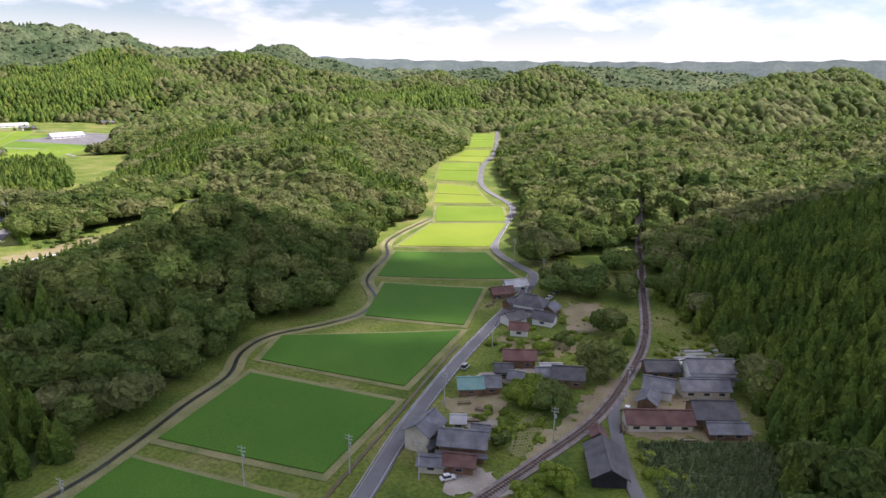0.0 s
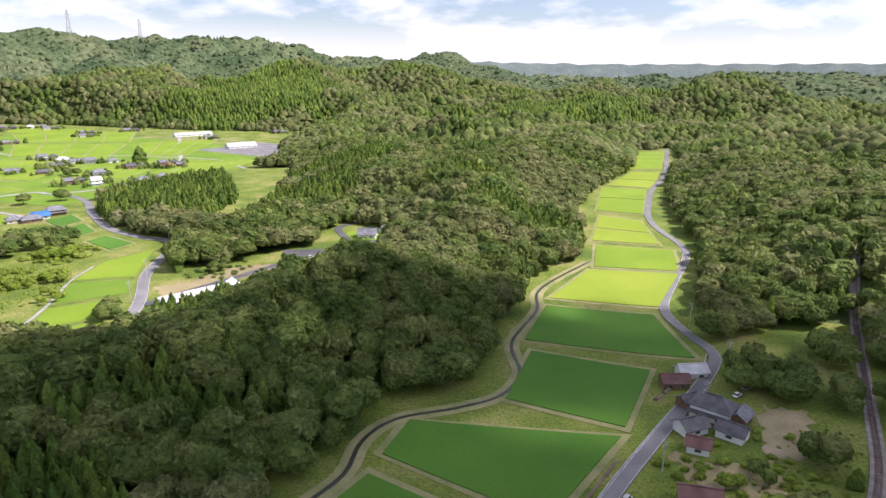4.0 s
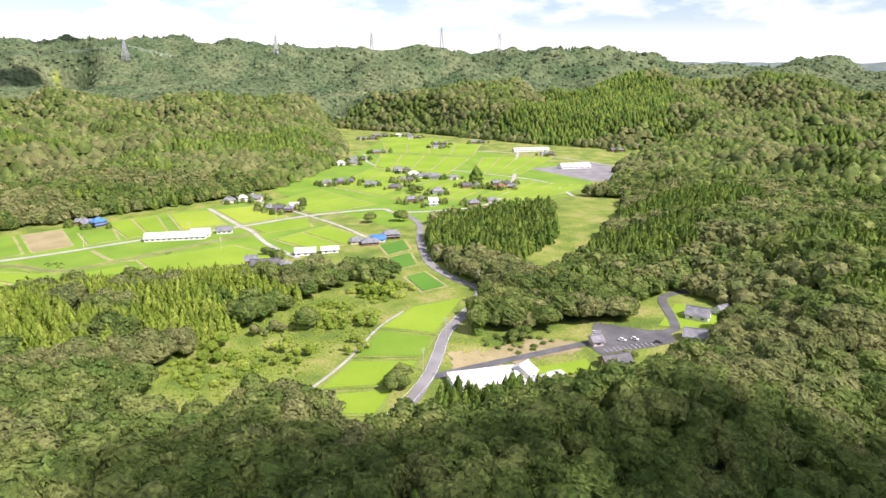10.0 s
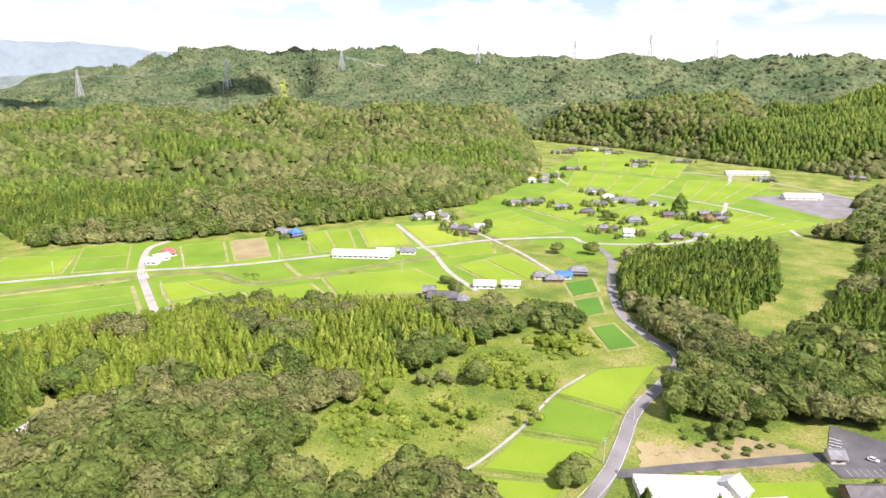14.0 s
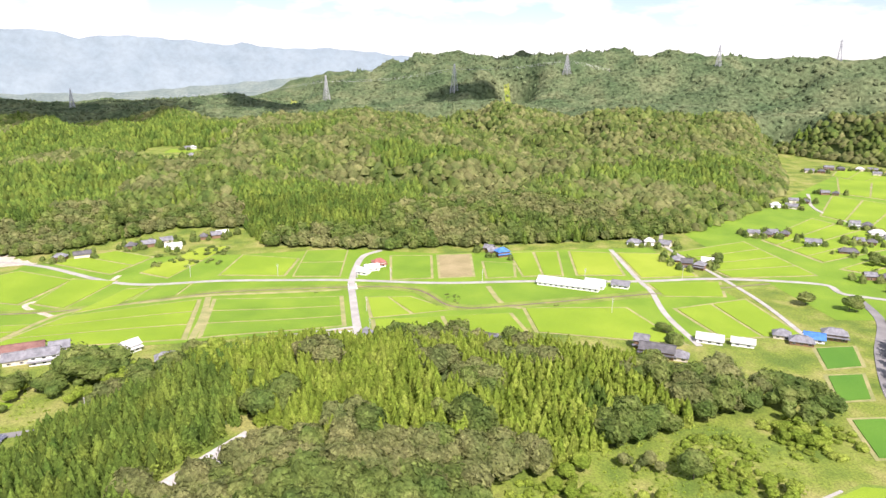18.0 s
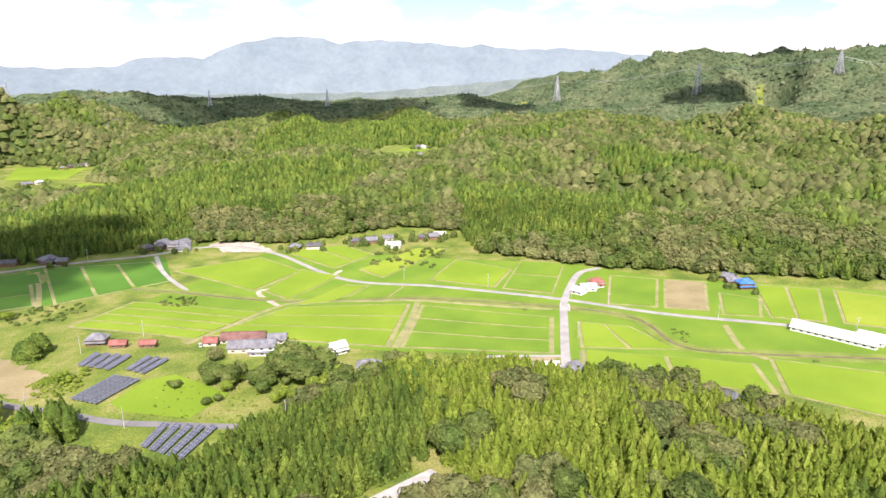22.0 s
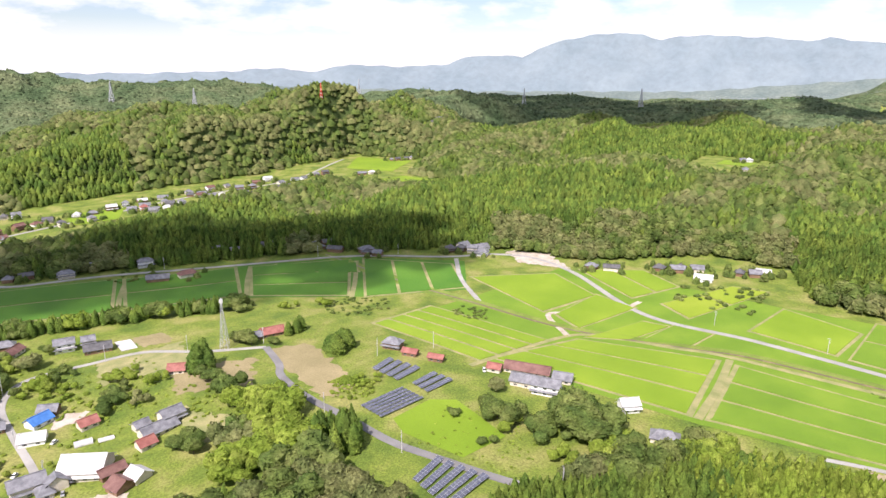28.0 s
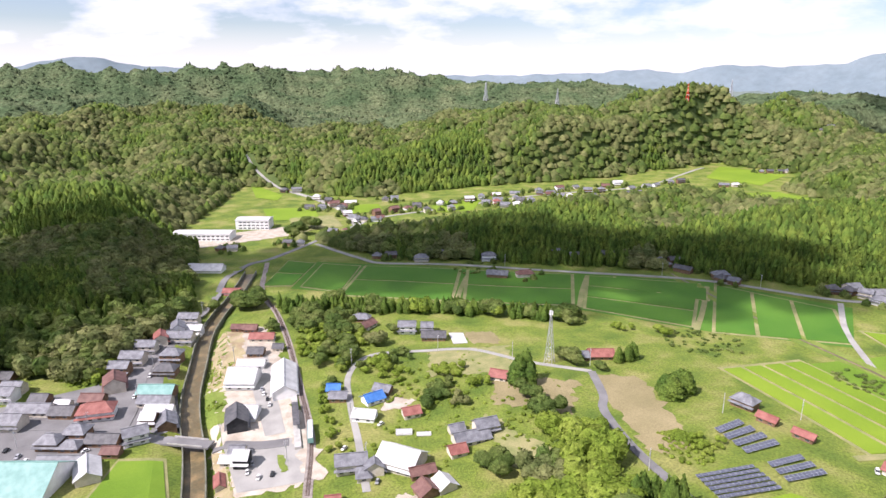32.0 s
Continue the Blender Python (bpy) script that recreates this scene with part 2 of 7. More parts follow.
def clearing(*rings):
    OPEN.append([p for ring in rings for p in ring])


def ridge(ax, ay, bx, by, reach, height):
    RIDGES.append((ax, ay, bx, by, reach, height))


def level(*spots):
    FLOOR.extend(spots)


M["tar"] = material("dark_asphalt", (0.075, 0.075, 0.077), (0.12, 0.12, 0.12), 0.12, 0.9, 3.0, 0.15, vary=0.16)
M["earth"] = material("bare_earth", (0.27, 0.205, 0.125), (0.38, 0.30, 0.20), 0.12, 0.95, 2.5, 0.4, c=(0.31, 0.27, 0.14), vary=0.25)
M["maize"] = material("maize_leaf", (0.12, 0.17, 0.06), (0.20, 0.25, 0.11), 0.3, 0.8, 2.0, 0.4, vary=0.4, translucent=0.3)
M["river_wall"] = material("mossy_concrete", (0.11, 0.12, 0.08), (0.22, 0.22, 0.17), 0.2, 0.95, 2.0, 0.3, vary=0.25)


# the side valley with the lane and the railway
clearing([(-110, 60), (-96, 127), (-85, 157), (-73, 196), (-73, 225), (-43, 251), (-39, 317), (-36, 376), (-11, 425), (-14, 500), (-23, 561), (0, 680), (26, 766), (34, 930), (85, 960)],
         [(75, 800), (55, 690), (48, 560), (58, 470), (50, 400), (42, 350), (52, 310), (70, 330), (104, 338), (100, 290), (90, 240), (94, 208), (95, 186), (86, 158), (76, 125), (70, 90), (20, 40)])
# the rice plain, the village and the small valley that joins it
clearing([(-1269, 1044), (-866, 763), (-690, 540), (-666, 415), (-671, 285), (-680, 180), (-714, 79), (-790, 50), (-800, -16), (-721, -113), (-709, -208), (-620, -320), (-540, -380)],
         [(-445, -445), (-385, -480), (-340, -580), (-225, -600), (-215, -520), (-211, -411), (-183, -363), (-165, -320), (-150, -300), (-100, -320), (-60, -250), (-80, -150), (-190, -130)],
         [(-255, -95), (-290, -80), (-330, -60), (-336, -30), (-336, 10), (-378, 16), (-408, 35), (-438, 68), (-462, 122), (-455, 200), (-438, 246), (-400, 300), (-372, 330), (-335, 330), (-325, 290), (-300, 200), (-258, 185)],
         [(-239, 184), (-246, 226), (-200, 235), (-180, 250), (-200, 290), (-225, 320), (-255, 365), (-300, 398), (-340, 412), (-385, 440), (-400, 480), (-430, 510), (-405, 560), (-385, 640), (-396, 771)],
         [(-464, 906), (-500, 1000), (-515, 1200), (-560, 1110), (-746, 1076), (-1047, 1101)])
# the park, the valley beyond the south ridge, and a clearing in the western woods
clearing([(-200, 285), (-170, 300), (-140, 340), (-130, 380), (-138, 440), (-175, 465), (-180, 430), (-172, 394), (-190, 374), (-230, 320)])
clearing([(-314, -985), (-240, -760), (-200, -660), (-210, -605), (-300, -592), (-340, -590), (-415, -598), (-546, -606), (-635, -606), (-733, -600), (-850, -590), (-930, -450), (-1000, -430), (-1015, -560), (-1170, -640), (-1150, -810), (-1000, -790), (-880, -790), (-700, -800), (-450, -810), (-377, -900)])
clearing([(-1290, -150), (-1230, -30), (-1120, -30), (-1060, -60), (-1075, -105), (-1150, -140)])
clearing([(-1640, -650), (-1580, -590), (-1430, -610), (-1400, -660), (-1480, -720)])
clearing([(-2010, 700), (-1960, 720), (-1800, 640), (-1830, 590), (-1930, 620)])
clearing([(-2660, 100), (-2600, 120), (-2380, 30), (-2400, -20), (-2560, 0)])
clearing([(-350, 720), (-300, 610), (-274, 530), (-252, 470), (-248, 432), (-268, 425), (-288, 470), (-300, 520), (-338, 578), (-388, 640), (-396, 700)])
clearing([(-304, 86), (-313, 74), (-352, 104), (-342, 118)])

level((0, 150, 0), (0, 300, 0), (0, 450, 3), (20, 600, 8), (50, 900, 15), (-280, 270, 2), (-230, 330, 4), (-160, 400, 6), (-560, 150, -2), (-530, 400, 0), (-600, 700, 3), (-800, 1000, 8))
level((-620, -60, -3), (-560, -250, -4), (-420, -380, -5), (-300, -500, -7), (-200, -250, -8), (-230, -180, -8), (-290, -180, -4), (-350, -170, 3), (-400, -60, 5), (-420, 30, 3), (-330, -290, -4))
level((70, 180, 2), (90, 280, 4), (-400, -740, -5), (-800, -720, 0), (-300, -900, -5), (-1190, -80, 44), (-1510, -650, 30), (-1900, 650, 40), (-2530, 50, 40), (-325, 95, 12), (-950, -500, 6), (-1060, -690, 8))

ridge(-150, 60, -110, 300, 70, 6)
ridge(-90, 420, -110, 600, 70, 6)
ridge(-60, 650, -60, 800, 80, 10)
ridge(-230, 560, -280, 700, 90, 4)
ridge(-215, 372, -214, 373, 40, -8)
ridge(180, 200, 230, 330, 80, 12)
ridge(150, 420, 220, 600, 90, 10)
ridge(300, 100, 500, 600, 150, 40)
ridge(-400, 150, -340, 230, 70, -6)
ridge(-250, 80, -320, 60, 60, -5)
ridge(-335, 495, -334, 496, 70, -10)
ridge(-120, -420, -60, -480, 90, 2)
ridge(-170, -640, -60, -700, 110, 36)
ridge(-430, -540, -640, -400, 80, -12)
ridge(-700, -480, -860, -420, 90, -9)
ridge(-400, -1050, -900, -950, 220, 34)
ridge(-1100, -1000, -1500, -800, 250, 26)
ridge(-1550, -1000, -900, -980, 330, 74)
ridge(-1145, -885, -1125, -875, 125, 122)
ridge(-200, -1500, 300, -1800, 500, 70)
ridge(0, -950, 100, -800, 250, 40)
ridge(-850, 300, -1000, 500, 180, 8)
ridge(-1000, 700, -1400, 1000, 250, 14)
ridge(-1500, 900, -1250, 1250, 280, 45)
ridge(-1100, 1350, -500, 1500, 300, 75)
ridge(-500, 1500, 300, 1500, 250, 50)
ridge(-1900, 1150, -1250, 1650, 330, 142)
ridge(-1250, 1650, -980, 1790, 300, 152)
ridge(-980, 1790, -500, 2050, 300, 106)
ridge(-560, 2140, -550, 2160, 170, 142)
ridge(-500, 2050, 300, 2000, 330, 64)
ridge(300, 2000, 700, 1950, 330, 74)
ridge(700, 1950, 1400, 1900, 330, 42)
ridge(500, 900, 900, 1400, 250, 55)
ridge(-2500, 500, -1900, 1150, 330, 152)
ridge(-3100, 180, -2500, 500, 260, 112)
ridge(-1500, 100, -1900, -300, 350, 22)
ridge(-600, -2350, 500, -2330, 280, 150)
ridge(-1700, -1950, -1100, -2250, 280, 104)
ridge(-1100, -2250, -600, -2400, 280, 146)
ridge(-2450, -1000, -1900, -1750, 300, 44)
ridge(-900, -1500, -300, -1350, 160, 34)
ridge(-1500, -1300, -1100, -1500, 170, 40)
ridge(-2300, -200, -2400, -800, 220, 32)
ridge(-1700, -500, -1500, -350, 140, 26)
ridge(-1350, 250, -1600, 550, 170, 30)


def segment_distance(px, py, ax, ay, bx, by):
    ux, uy = bx - ax, by - ay
    s = np.clip(((px - ax) * ux + (py - ay) * uy) / (ux * ux + uy * uy), 0, 1)
    return np.hypot(px - ax - s * ux, py - ay - s * uy)


def open_distance(px, py):
    """Metres to the nearest open land; negative inside it."""
    best = np.full(px.shape, 1e9)
    for ring in OPEN:
        d, inside = np.full(px.shape, 1e9), np.zeros(px.shape, bool)
        for (ax, ay), (bx, by) in zip(ring, ring[1:] + ring[:1]):
            d = np.minimum(d, segment_distance(px, py, ax, ay, bx, by))
            if ay != by:
                inside ^= ((ay > py) != (by > py)) & (px < (bx - ax) * (py - ay) / (by - ay) + ax)
        best = np.minimum(best, np.where(inside, -d, d))
    return best


def ripple(px, py, size, seed):
    """Smooth noise from sums of turned waves, between about -1 and 1."""
    r = np.random.RandomState(seed)
    out = np.zeros(px.shape)
    for k in range(7):
        a, f, ph = r.uniform(0, 6.283), r.uniform(0.6, 1.9), r.uniform(0, 6.283, 2)
        out += np.sin((px * math.cos(a) + py * math.sin(a)) * 6.283 * f / size + ph[0] + 1.3 * np.sin((py * math.cos(a) - px * math.sin(a)) * 6.283 * 0.6 / size + ph[1]))
    return out / 4.0


RIVER = [(-188, -60), (-190, -120), (-195, -172), (-197, -209), (-197, -240), (-199, -270), (-205, -307), (-213, -353), (-226, -394), (-240, -430), (-262, -500)]


def land(px, py, cut=True):
    px, py = np.asarray(px, float), np.asarray(py, float)
    w = z = 0
    for fx, fy, fz in FLOOR:
        k = 1 / ((px - fx) ** 2 + (py - fy) ** 2 + 900) ** 1.6
        w, z = w + k, z + k * fz
    z = z / w
    d = open_distance(px, py)
    ramp = np.clip(d / 75, 0, 1)
    ramp = ramp * ramp * (3 - 2 * ramp)
    hill = 15 + 5 * ripple(px, py, 260, 3) + 3 * ripple(px, py, 110, 5)
    up, down = np.zeros(px.shape), np.zeros(px.shape)
    for ax, ay, bx, by, r, h in RIDGES:
        g = h * np.exp(-(segment_distance(px, py, ax, ay, bx, by) / r) ** 2)
        if h > 0:
            up = np.maximum(up, g)
        else:
            down = np.minimum(down, g)
    out_ = np.hypot(px + 100, py - 100)
    far = np.clip((out_ - 900) / 900, 0, 1)
    # spurs and gullies on the mountain sides
    gully = 0.55 - np.abs(ripple(px, py, 330, 8)) + 0.6 * (0.5 - np.abs(ripple(px, py, 150, 9)))
    up = up * (1 + far * 0.24 * gully) + far * (7 * (1 + ripple(px, py, 600, 11)) + 9 * ripple(px, py, 360, 14))
    # low rolling tops in the wide woods west and south of the plain
    roll = np.clip((out_ - 560) / 250, 0, 1) * np.clip((2000 - out_) / 450, 0, 1) * np.clip((d - 50) / 160, 0, 1)
    hill = hill + roll * (25 * ripple(px, py, 420, 17) - 6 + 20 * (0.4 - np.abs(ripple(px, py, 230, 23))))
    bed = np.full(px.shape, 1e9)
    for (ax, ay), (bx, by) in zip(RIVER, RIVER[1:]):
        bed = np.minimum(bed, segment_distance(px, py, ax, ay, bx, by))
    sunk = np.clip((12 - bed) / 6, 0, 1) if cut else 0
    return z + ramp * np.maximum(hill + up + down, 3) - 4.5 * sunk, d


def axis(lo, hi, step, far0, far1, grow):
    core = np.arange(lo, hi + 1, step)
    out, s = [], step
    v = hi
    while v < far1:
        s *= grow
        v += s
        out.append(v)
    back_, s, v = [], step, lo
    while v > far0:
        s *= grow
        v -= s
        back_.append(v)
    return np.array(back_[::-1] + list(core) + out)


GX, GY = axis(-1250, 260, 8.0, -4700, 4700, 1.05), axis(-1000, 1100, 8.0, -4700, 4700, 1.05)
gx, gy = np.meshgrid(GX, GY)
GZ, GD = land(gx, gy)
# past the last single crowns the sheet itself is the closed canopy
GW = np.min([np.hypot(gx - p[1][0], gy - p[1][1]) for p in PATH], axis=0)
GZ = GZ + 9.5 * np.clip((GW - 1410) / 60, 0, 1) * np.clip((GD - 4) / 30, 0, 1)


def ground_z(x, y):
    """The height of the ground sheet, as it is meshed."""
    i, j = int(np.clip(np.searchsorted(GX, x) - 1, 0, len(GX) - 2)), int(np.clip(np.searchsorted(GY, y) - 1, 0, len(GY) - 2))
    u, v = (x - GX[i]) / (GX[i + 1] - GX[i]), (y - GY[j]) / (GY[j + 1] - GY[j])
    return float((1 - u) * (1 - v) * GZ[j, i] + u * (1 - v) * GZ[j, i + 1] + (1 - u) * v * GZ[j + 1, i] + u * v * GZ[j + 1, i + 1])


def ground_za(x, y):
    i, j = np.clip(np.searchsorted(GX, x) - 1, 0, len(GX) - 2), np.clip(np.searchsorted(GY, y) - 1, 0, len(GY) - 2)
    u, v = (x - GX[i]) / (GX[i + 1] - GX[i]), (y - GY[j]) / (GY[j + 1] - GY[j])
    return (1 - u) * (1 - v) * GZ[j, i] + u * (1 - v) * GZ[j, i + 1] + (1 - u) * v * GZ[j + 1, i] + u * v * GZ[j + 1, i + 1]


nx, ny = len(GX), len(GY)
q = (np.arange(ny - 1)[:, None] * nx + np.arange(nx - 1)[None]).ravel()
ground = new("ground", mesh_np("ground", np.stack([gx, gy, GZ], -1).reshape(-1, 3), np.stack([q, q + 1, q + nx + 1, q + nx], 1), M["ground"], True))
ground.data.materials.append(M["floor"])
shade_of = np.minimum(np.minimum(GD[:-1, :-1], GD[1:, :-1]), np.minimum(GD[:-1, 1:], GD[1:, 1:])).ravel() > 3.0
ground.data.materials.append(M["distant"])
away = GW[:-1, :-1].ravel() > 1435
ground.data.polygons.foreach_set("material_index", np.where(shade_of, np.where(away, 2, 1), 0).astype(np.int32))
tagged(ground, "rolling green land with grassy valley floors", "ground", kind="structure")


# far ranges, a plain backdrop beyond the woods; haze sits in their colours
def range_backdrop(name, radius, mat, profile, label):
    psi = np.radians(np.linspace(-60, 215, 400))
    deg = np.degrees(psi)
    el = np.interp(deg, [p[0] for p in profile], [p[1] for p in profile])
    el = el + 0.05 * np.sin(deg * 2.9 + 1) + 0.035 * np.sin(deg * 7.3) + 0.02 * np.sin(deg * 17)
    top = 150 + radius * np.tan(np.radians(el))
    x, y = -100 - radius * np.sin(psi), 100 + radius * np.cos(psi)
    rows_ = []
    for k, f in enumerate((0.0, 0.5, 0.8, 1.0)):
        pull = 1 - 0.10 * (1 - f)
        rows_.append(np.stack([-100 + (x + 100) * pull, 100 + (y - 100) * pull, -40 + (top + 40) * f * (1 + 0.05 * np.sin(deg * 5 + 2 * k) * (f < 1))], -1))
    v = np.concatenate(rows_)
    n_ = len(psi)
    a = (np.arange(3)[:, None] * n_ + np.arange(n_ - 1)[None]).ravel()
    ob = new(name, mesh_np(name, v, np.stack([a, a + 1, a + n_ + 1, a + n_], 1), mat, True))
    tagged(ob, label, "mountain range", kind="structure")


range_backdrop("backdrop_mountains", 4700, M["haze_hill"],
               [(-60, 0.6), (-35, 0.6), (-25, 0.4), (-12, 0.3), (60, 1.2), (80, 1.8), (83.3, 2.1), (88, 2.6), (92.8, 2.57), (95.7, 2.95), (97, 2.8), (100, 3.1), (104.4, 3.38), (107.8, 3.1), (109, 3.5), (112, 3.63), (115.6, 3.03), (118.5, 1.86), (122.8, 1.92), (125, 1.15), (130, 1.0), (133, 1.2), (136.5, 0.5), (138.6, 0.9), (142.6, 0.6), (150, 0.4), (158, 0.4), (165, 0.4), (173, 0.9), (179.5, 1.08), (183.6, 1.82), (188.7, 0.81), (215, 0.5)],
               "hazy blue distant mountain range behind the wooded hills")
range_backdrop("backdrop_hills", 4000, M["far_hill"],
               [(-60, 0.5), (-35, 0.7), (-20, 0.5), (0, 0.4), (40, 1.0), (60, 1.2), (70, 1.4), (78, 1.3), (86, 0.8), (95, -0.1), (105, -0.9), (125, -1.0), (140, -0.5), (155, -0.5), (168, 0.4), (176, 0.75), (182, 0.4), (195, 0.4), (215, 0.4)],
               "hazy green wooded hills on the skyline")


# ---- cumulus clouds between the sun and the land ----
def cloud(*patches):
    """A flat-based heap of puffs over each oval (x, y, half length, half width, turn) of shaded land."""
    rng = np.random.RandomState(int(abs(patches[0][0])) + 7)
    ball = bmesh.new()
    bmesh.ops.create_icosphere(ball, subdivisions=2, radius=1.0)
    ball.verts.index_update()
    unit = np.array([v.co[:] for v in ball.verts])
    tri = np.array([[v.index for v in f.verts] for f in ball.faces])
    ball.free()
    lift = np.array(SUN_DIR) * (1050 / SUN_DIR.z)
    allv, allf = [], []
    for cx, cy, rx, ry, turn in patches:
        ca, sa = math.cos(radians(turn)), math.sin(radians(turn))
        step = min(rx, ry) * 0.36
        for u in np.arange(-rx, rx + 1, step):
            for w in np.arange(-ry, ry + 1, step):
                e = math.hypot(u / rx, w / ry)
                if e > 1.0:
                    continue
                a, b = u + rng.uniform(-0.3, 0.3) * step, w + rng.uniform(-0.3, 0.3) * step
                r = step * rng.uniform(0.75, 1.05) * (1.0 if e < 0.75 else 0.62)
                mid = lift + [cx + a * ca - b * sa, cy + a * sa + b * ca, r * 0.3 + 0.5 * step * (1 - e * e)]
                lump = 1 + 0.16 * np.sin(unit @ rng.normal(scale=3.2, size=3) + rng.uniform(0, 6)) + 0.10 * np.sin(unit @ rng.normal(scale=6, size=3))
                p_ = unit * lump[:, None] * [r, r, r * 0.7]
                p_[:, 2] = np.maximum(p_[:, 2], -0.3 * r)
                allf.append(tri + len(unit) * len(allv))
                allv.append(p_ + mid)
    ob = new("cloud", mesh_np("cloud", np.concatenate(allv), np.concatenate(allf), M["cloud"], True))
    tagged(ob, "white fair-weather cumulus cloud drifting over the hills", "cloud", kind="structure")


cloud((130, 80, 300, 230, 0), (-95, 155, 112, 108, 0), (-62, 275, 72, 52, 20), (10, 295, 95, 55, 0), (190, 265, 150, 80, 10), (-90, -10, 130, 70, 0))
cloud((-505, -395, 270, 125, -38), (-125, -500, 140, 95, 60), (-330, -480, 120, 80, -30), (-52, -405, 80, 85, 0))
cloud((-1990, -620, 560, 420, 35), (-2500, -1150, 420, 330, 50), (-2300, -60, 300, 120, 10))
cloud((-2090, 540, 130, 80, 80), (-2350, 750, 120, 70, 60))


# ---- roads, rails, canal ----
def spline(pts, step=4.0):
    p = [Vector((*a, 0)) for a in pts]
    p = [2 * p[0] - p[1]] + p + [2 * p[-1] - p[-2]]
    out = []
    for a, b, c, d in zip(p, p[1:], p[2:], p[3:]):
        n_ = max(1, int((c - b).length / step))
        for k in range(n_):
            t = k / n_
            out.append(0.5 * (2 * b + (c - a) * t + (2 * a - 5 * b + 4 * c - d) * t * t + (3 * b - a - 3 * c + d) * t ** 3))
    out.append(p[-2])
    return [(v.x, v.y) for v in out]


CLEAR = []


def strip(name, pts, width, lift, mat, label, category, clear=2.0, thick=0.5, own=True):
    """A ribbon along a curve, laid on the ground, with side faces."""
    pts = spline(pts)
    CLEAR.append((np.array(pts), width / 2 + clear))
    a = np.array(pts)
    t = np.gradient(a, axis=0)
    t /= np.linalg.norm(t, axis=1)[:, None] + 1e-9
    nrm = np.stack([-t[:, 1], t[:, 0]], 1) * width / 2
    v = []
    for off, dz in ((-1.0, -thick), (-1.0, 0), (0, 0.03), (1.0, 0), (1.0, -thick)):
        xy = a + nrm * off
        z = np.array([ground_z(*c) for c in a]) + lift + dz
        v.append(np.column_stack([xy, z]))
    n_ = len(a)
    v = np.concatenate(v)
    f = np.concatenate([np.stack([k * n_ + np.arange(n_ - 1), k * n_ + np.arange(1, n_), (k + 1) * n_ + np.arange(1, n_), (k + 1) * n_ + np.arange(n_ - 1)], 1)[:, ::-1] for k in range(4)])
    me = mesh_np(name, v, f, mat)
    ob = new(name, me)
    if own:
        tagged(ob, label, category, kind="structure")
    return ob


ROAD_A = [(-32, 95), (-18, 128), (-9, 161), (4, 197), (19, 232), (37, 273), (44, 299), (36, 322), (29, 350), (37, 392), (48, 440), (48, 473), (32, 532), (35, 600), (42, 666), (60, 760), (78, 967)]
strip("road", ROAD_A, 4.6, 0.3, M["asphalt"], "grey asphalt lane beside the rice fields", "road")
strip("road", [(-195, 180), (-195, 247), (-208, 280), (-222, 302), (-238, 326), (-263, 381), (-295, 393), (-333, 409), (-383, 449), (-432, 496), (-480, 520)], 6, 0.3, M["asphalt"], "two-lane asphalt road through the side valley", "road")
strip("road", [(-339, -571), (-365, -500), (-381, -470), (-445, -432), (-531, -365), (-613, -302), (-664, -225), (-691, -199), (-705, -158), (-684, -103), (-619, -17), (-609, 61), (-596, 152), (-572, 230), (-559, 303), (-545, 381), (-539, 449), (-510, 516), (-480, 520), (-440, 600), (-500, 720), (-600, 860), (-700, 1000)], 5, 0.3, M["pale_road"], "pale concrete farm road across the rice plain", "road")
strip("road", [(-680, 190), (-659, 171), (-593, 159), (-552, 158), (-477, 158), (-440, 160)], 5.5, 0.32, M["pale_road"], "pale concrete farm road over the stream", "road")
strip("road", [(-60, -262), (-109, -264), (-134, -257), (-161, -244), (-172, -233), (-184, -223)], 6.5, 0.3, M["asphalt"], "grey asphalt town street to the bridge", "road")
strip("road", [(-165, -241), (-170, -265), (-172, -286), (-177, -316), (-183, -333), (-190, -359), (-208, -385), (-226, -431), (-239, -483), (-263, -520), (-286, -533), (-342, -583), (-402, -634)], 5.5, 0.34, M["asphalt"], "narrow town street between house rows", "road")
strip("road", [(-206, -208), (-216, -204), (-226, -199), (-240, -196)], 7, 0.34, M["asphalt"], "street to the station square", "road")
strip("canal_bank", [(-110, 90), (-87, 128), (-80, 147), (-74, 170), (-68, 188), (-69, 205), (-63, 220), (-46, 232), (-33, 245), (-29, 265), (-36, 293), (-30, 333), (-31, 363), (-8, 417)], 6.5, 0.2, M["levee"], "dry grass bank along the canal", "bank")
strip("canal_water", [(-110, 90), (-87, 128), (-80, 147), (-74, 170), (-68, 188), (-69, 205), (-63, 220), (-46, 232), (-33, 245), (-29, 265), (-36, 293), (-30, 333), (-31, 363), (-8, 417)], 1.5, 0.24, M["channel"], "narrow dark irrigation canal", "canal")
STREAM = [(-600, -330), (-575, -200), (-565, -131), (-558, -51), (-570, 26), (-579, 66), (-577, 161), (-560, 207), (-515, 227), (-507, 266), (-514, 370), (-520, 480)]
strip("stream_bank", STREAM, 14, 0.2, M["bank"], "lush grassy banks of the stream", "bank", clear=0)
strip("stream", STREAM, 2.2, 0.26, M["water"], "narrow weedy stream between grassy banks", "stream", clear=0.5)
RAIL_A = [(-30, 90), (10, 129), (26, 145), (45, 165), (63, 195), (76, 224), (88, 268), (108, 343), (126, 414), (188, 643)]
RAIL_D = [(-230, -110), (-239, -150), (-250, -193), (-256, -248), (-262, -316), (-264, -372), (-262, -430), (-280, -520)]
strip("track_bed", RAIL_A, 4.2, 0.35, M["ballast"], "brown ballast bed of a single railway track", "railway")
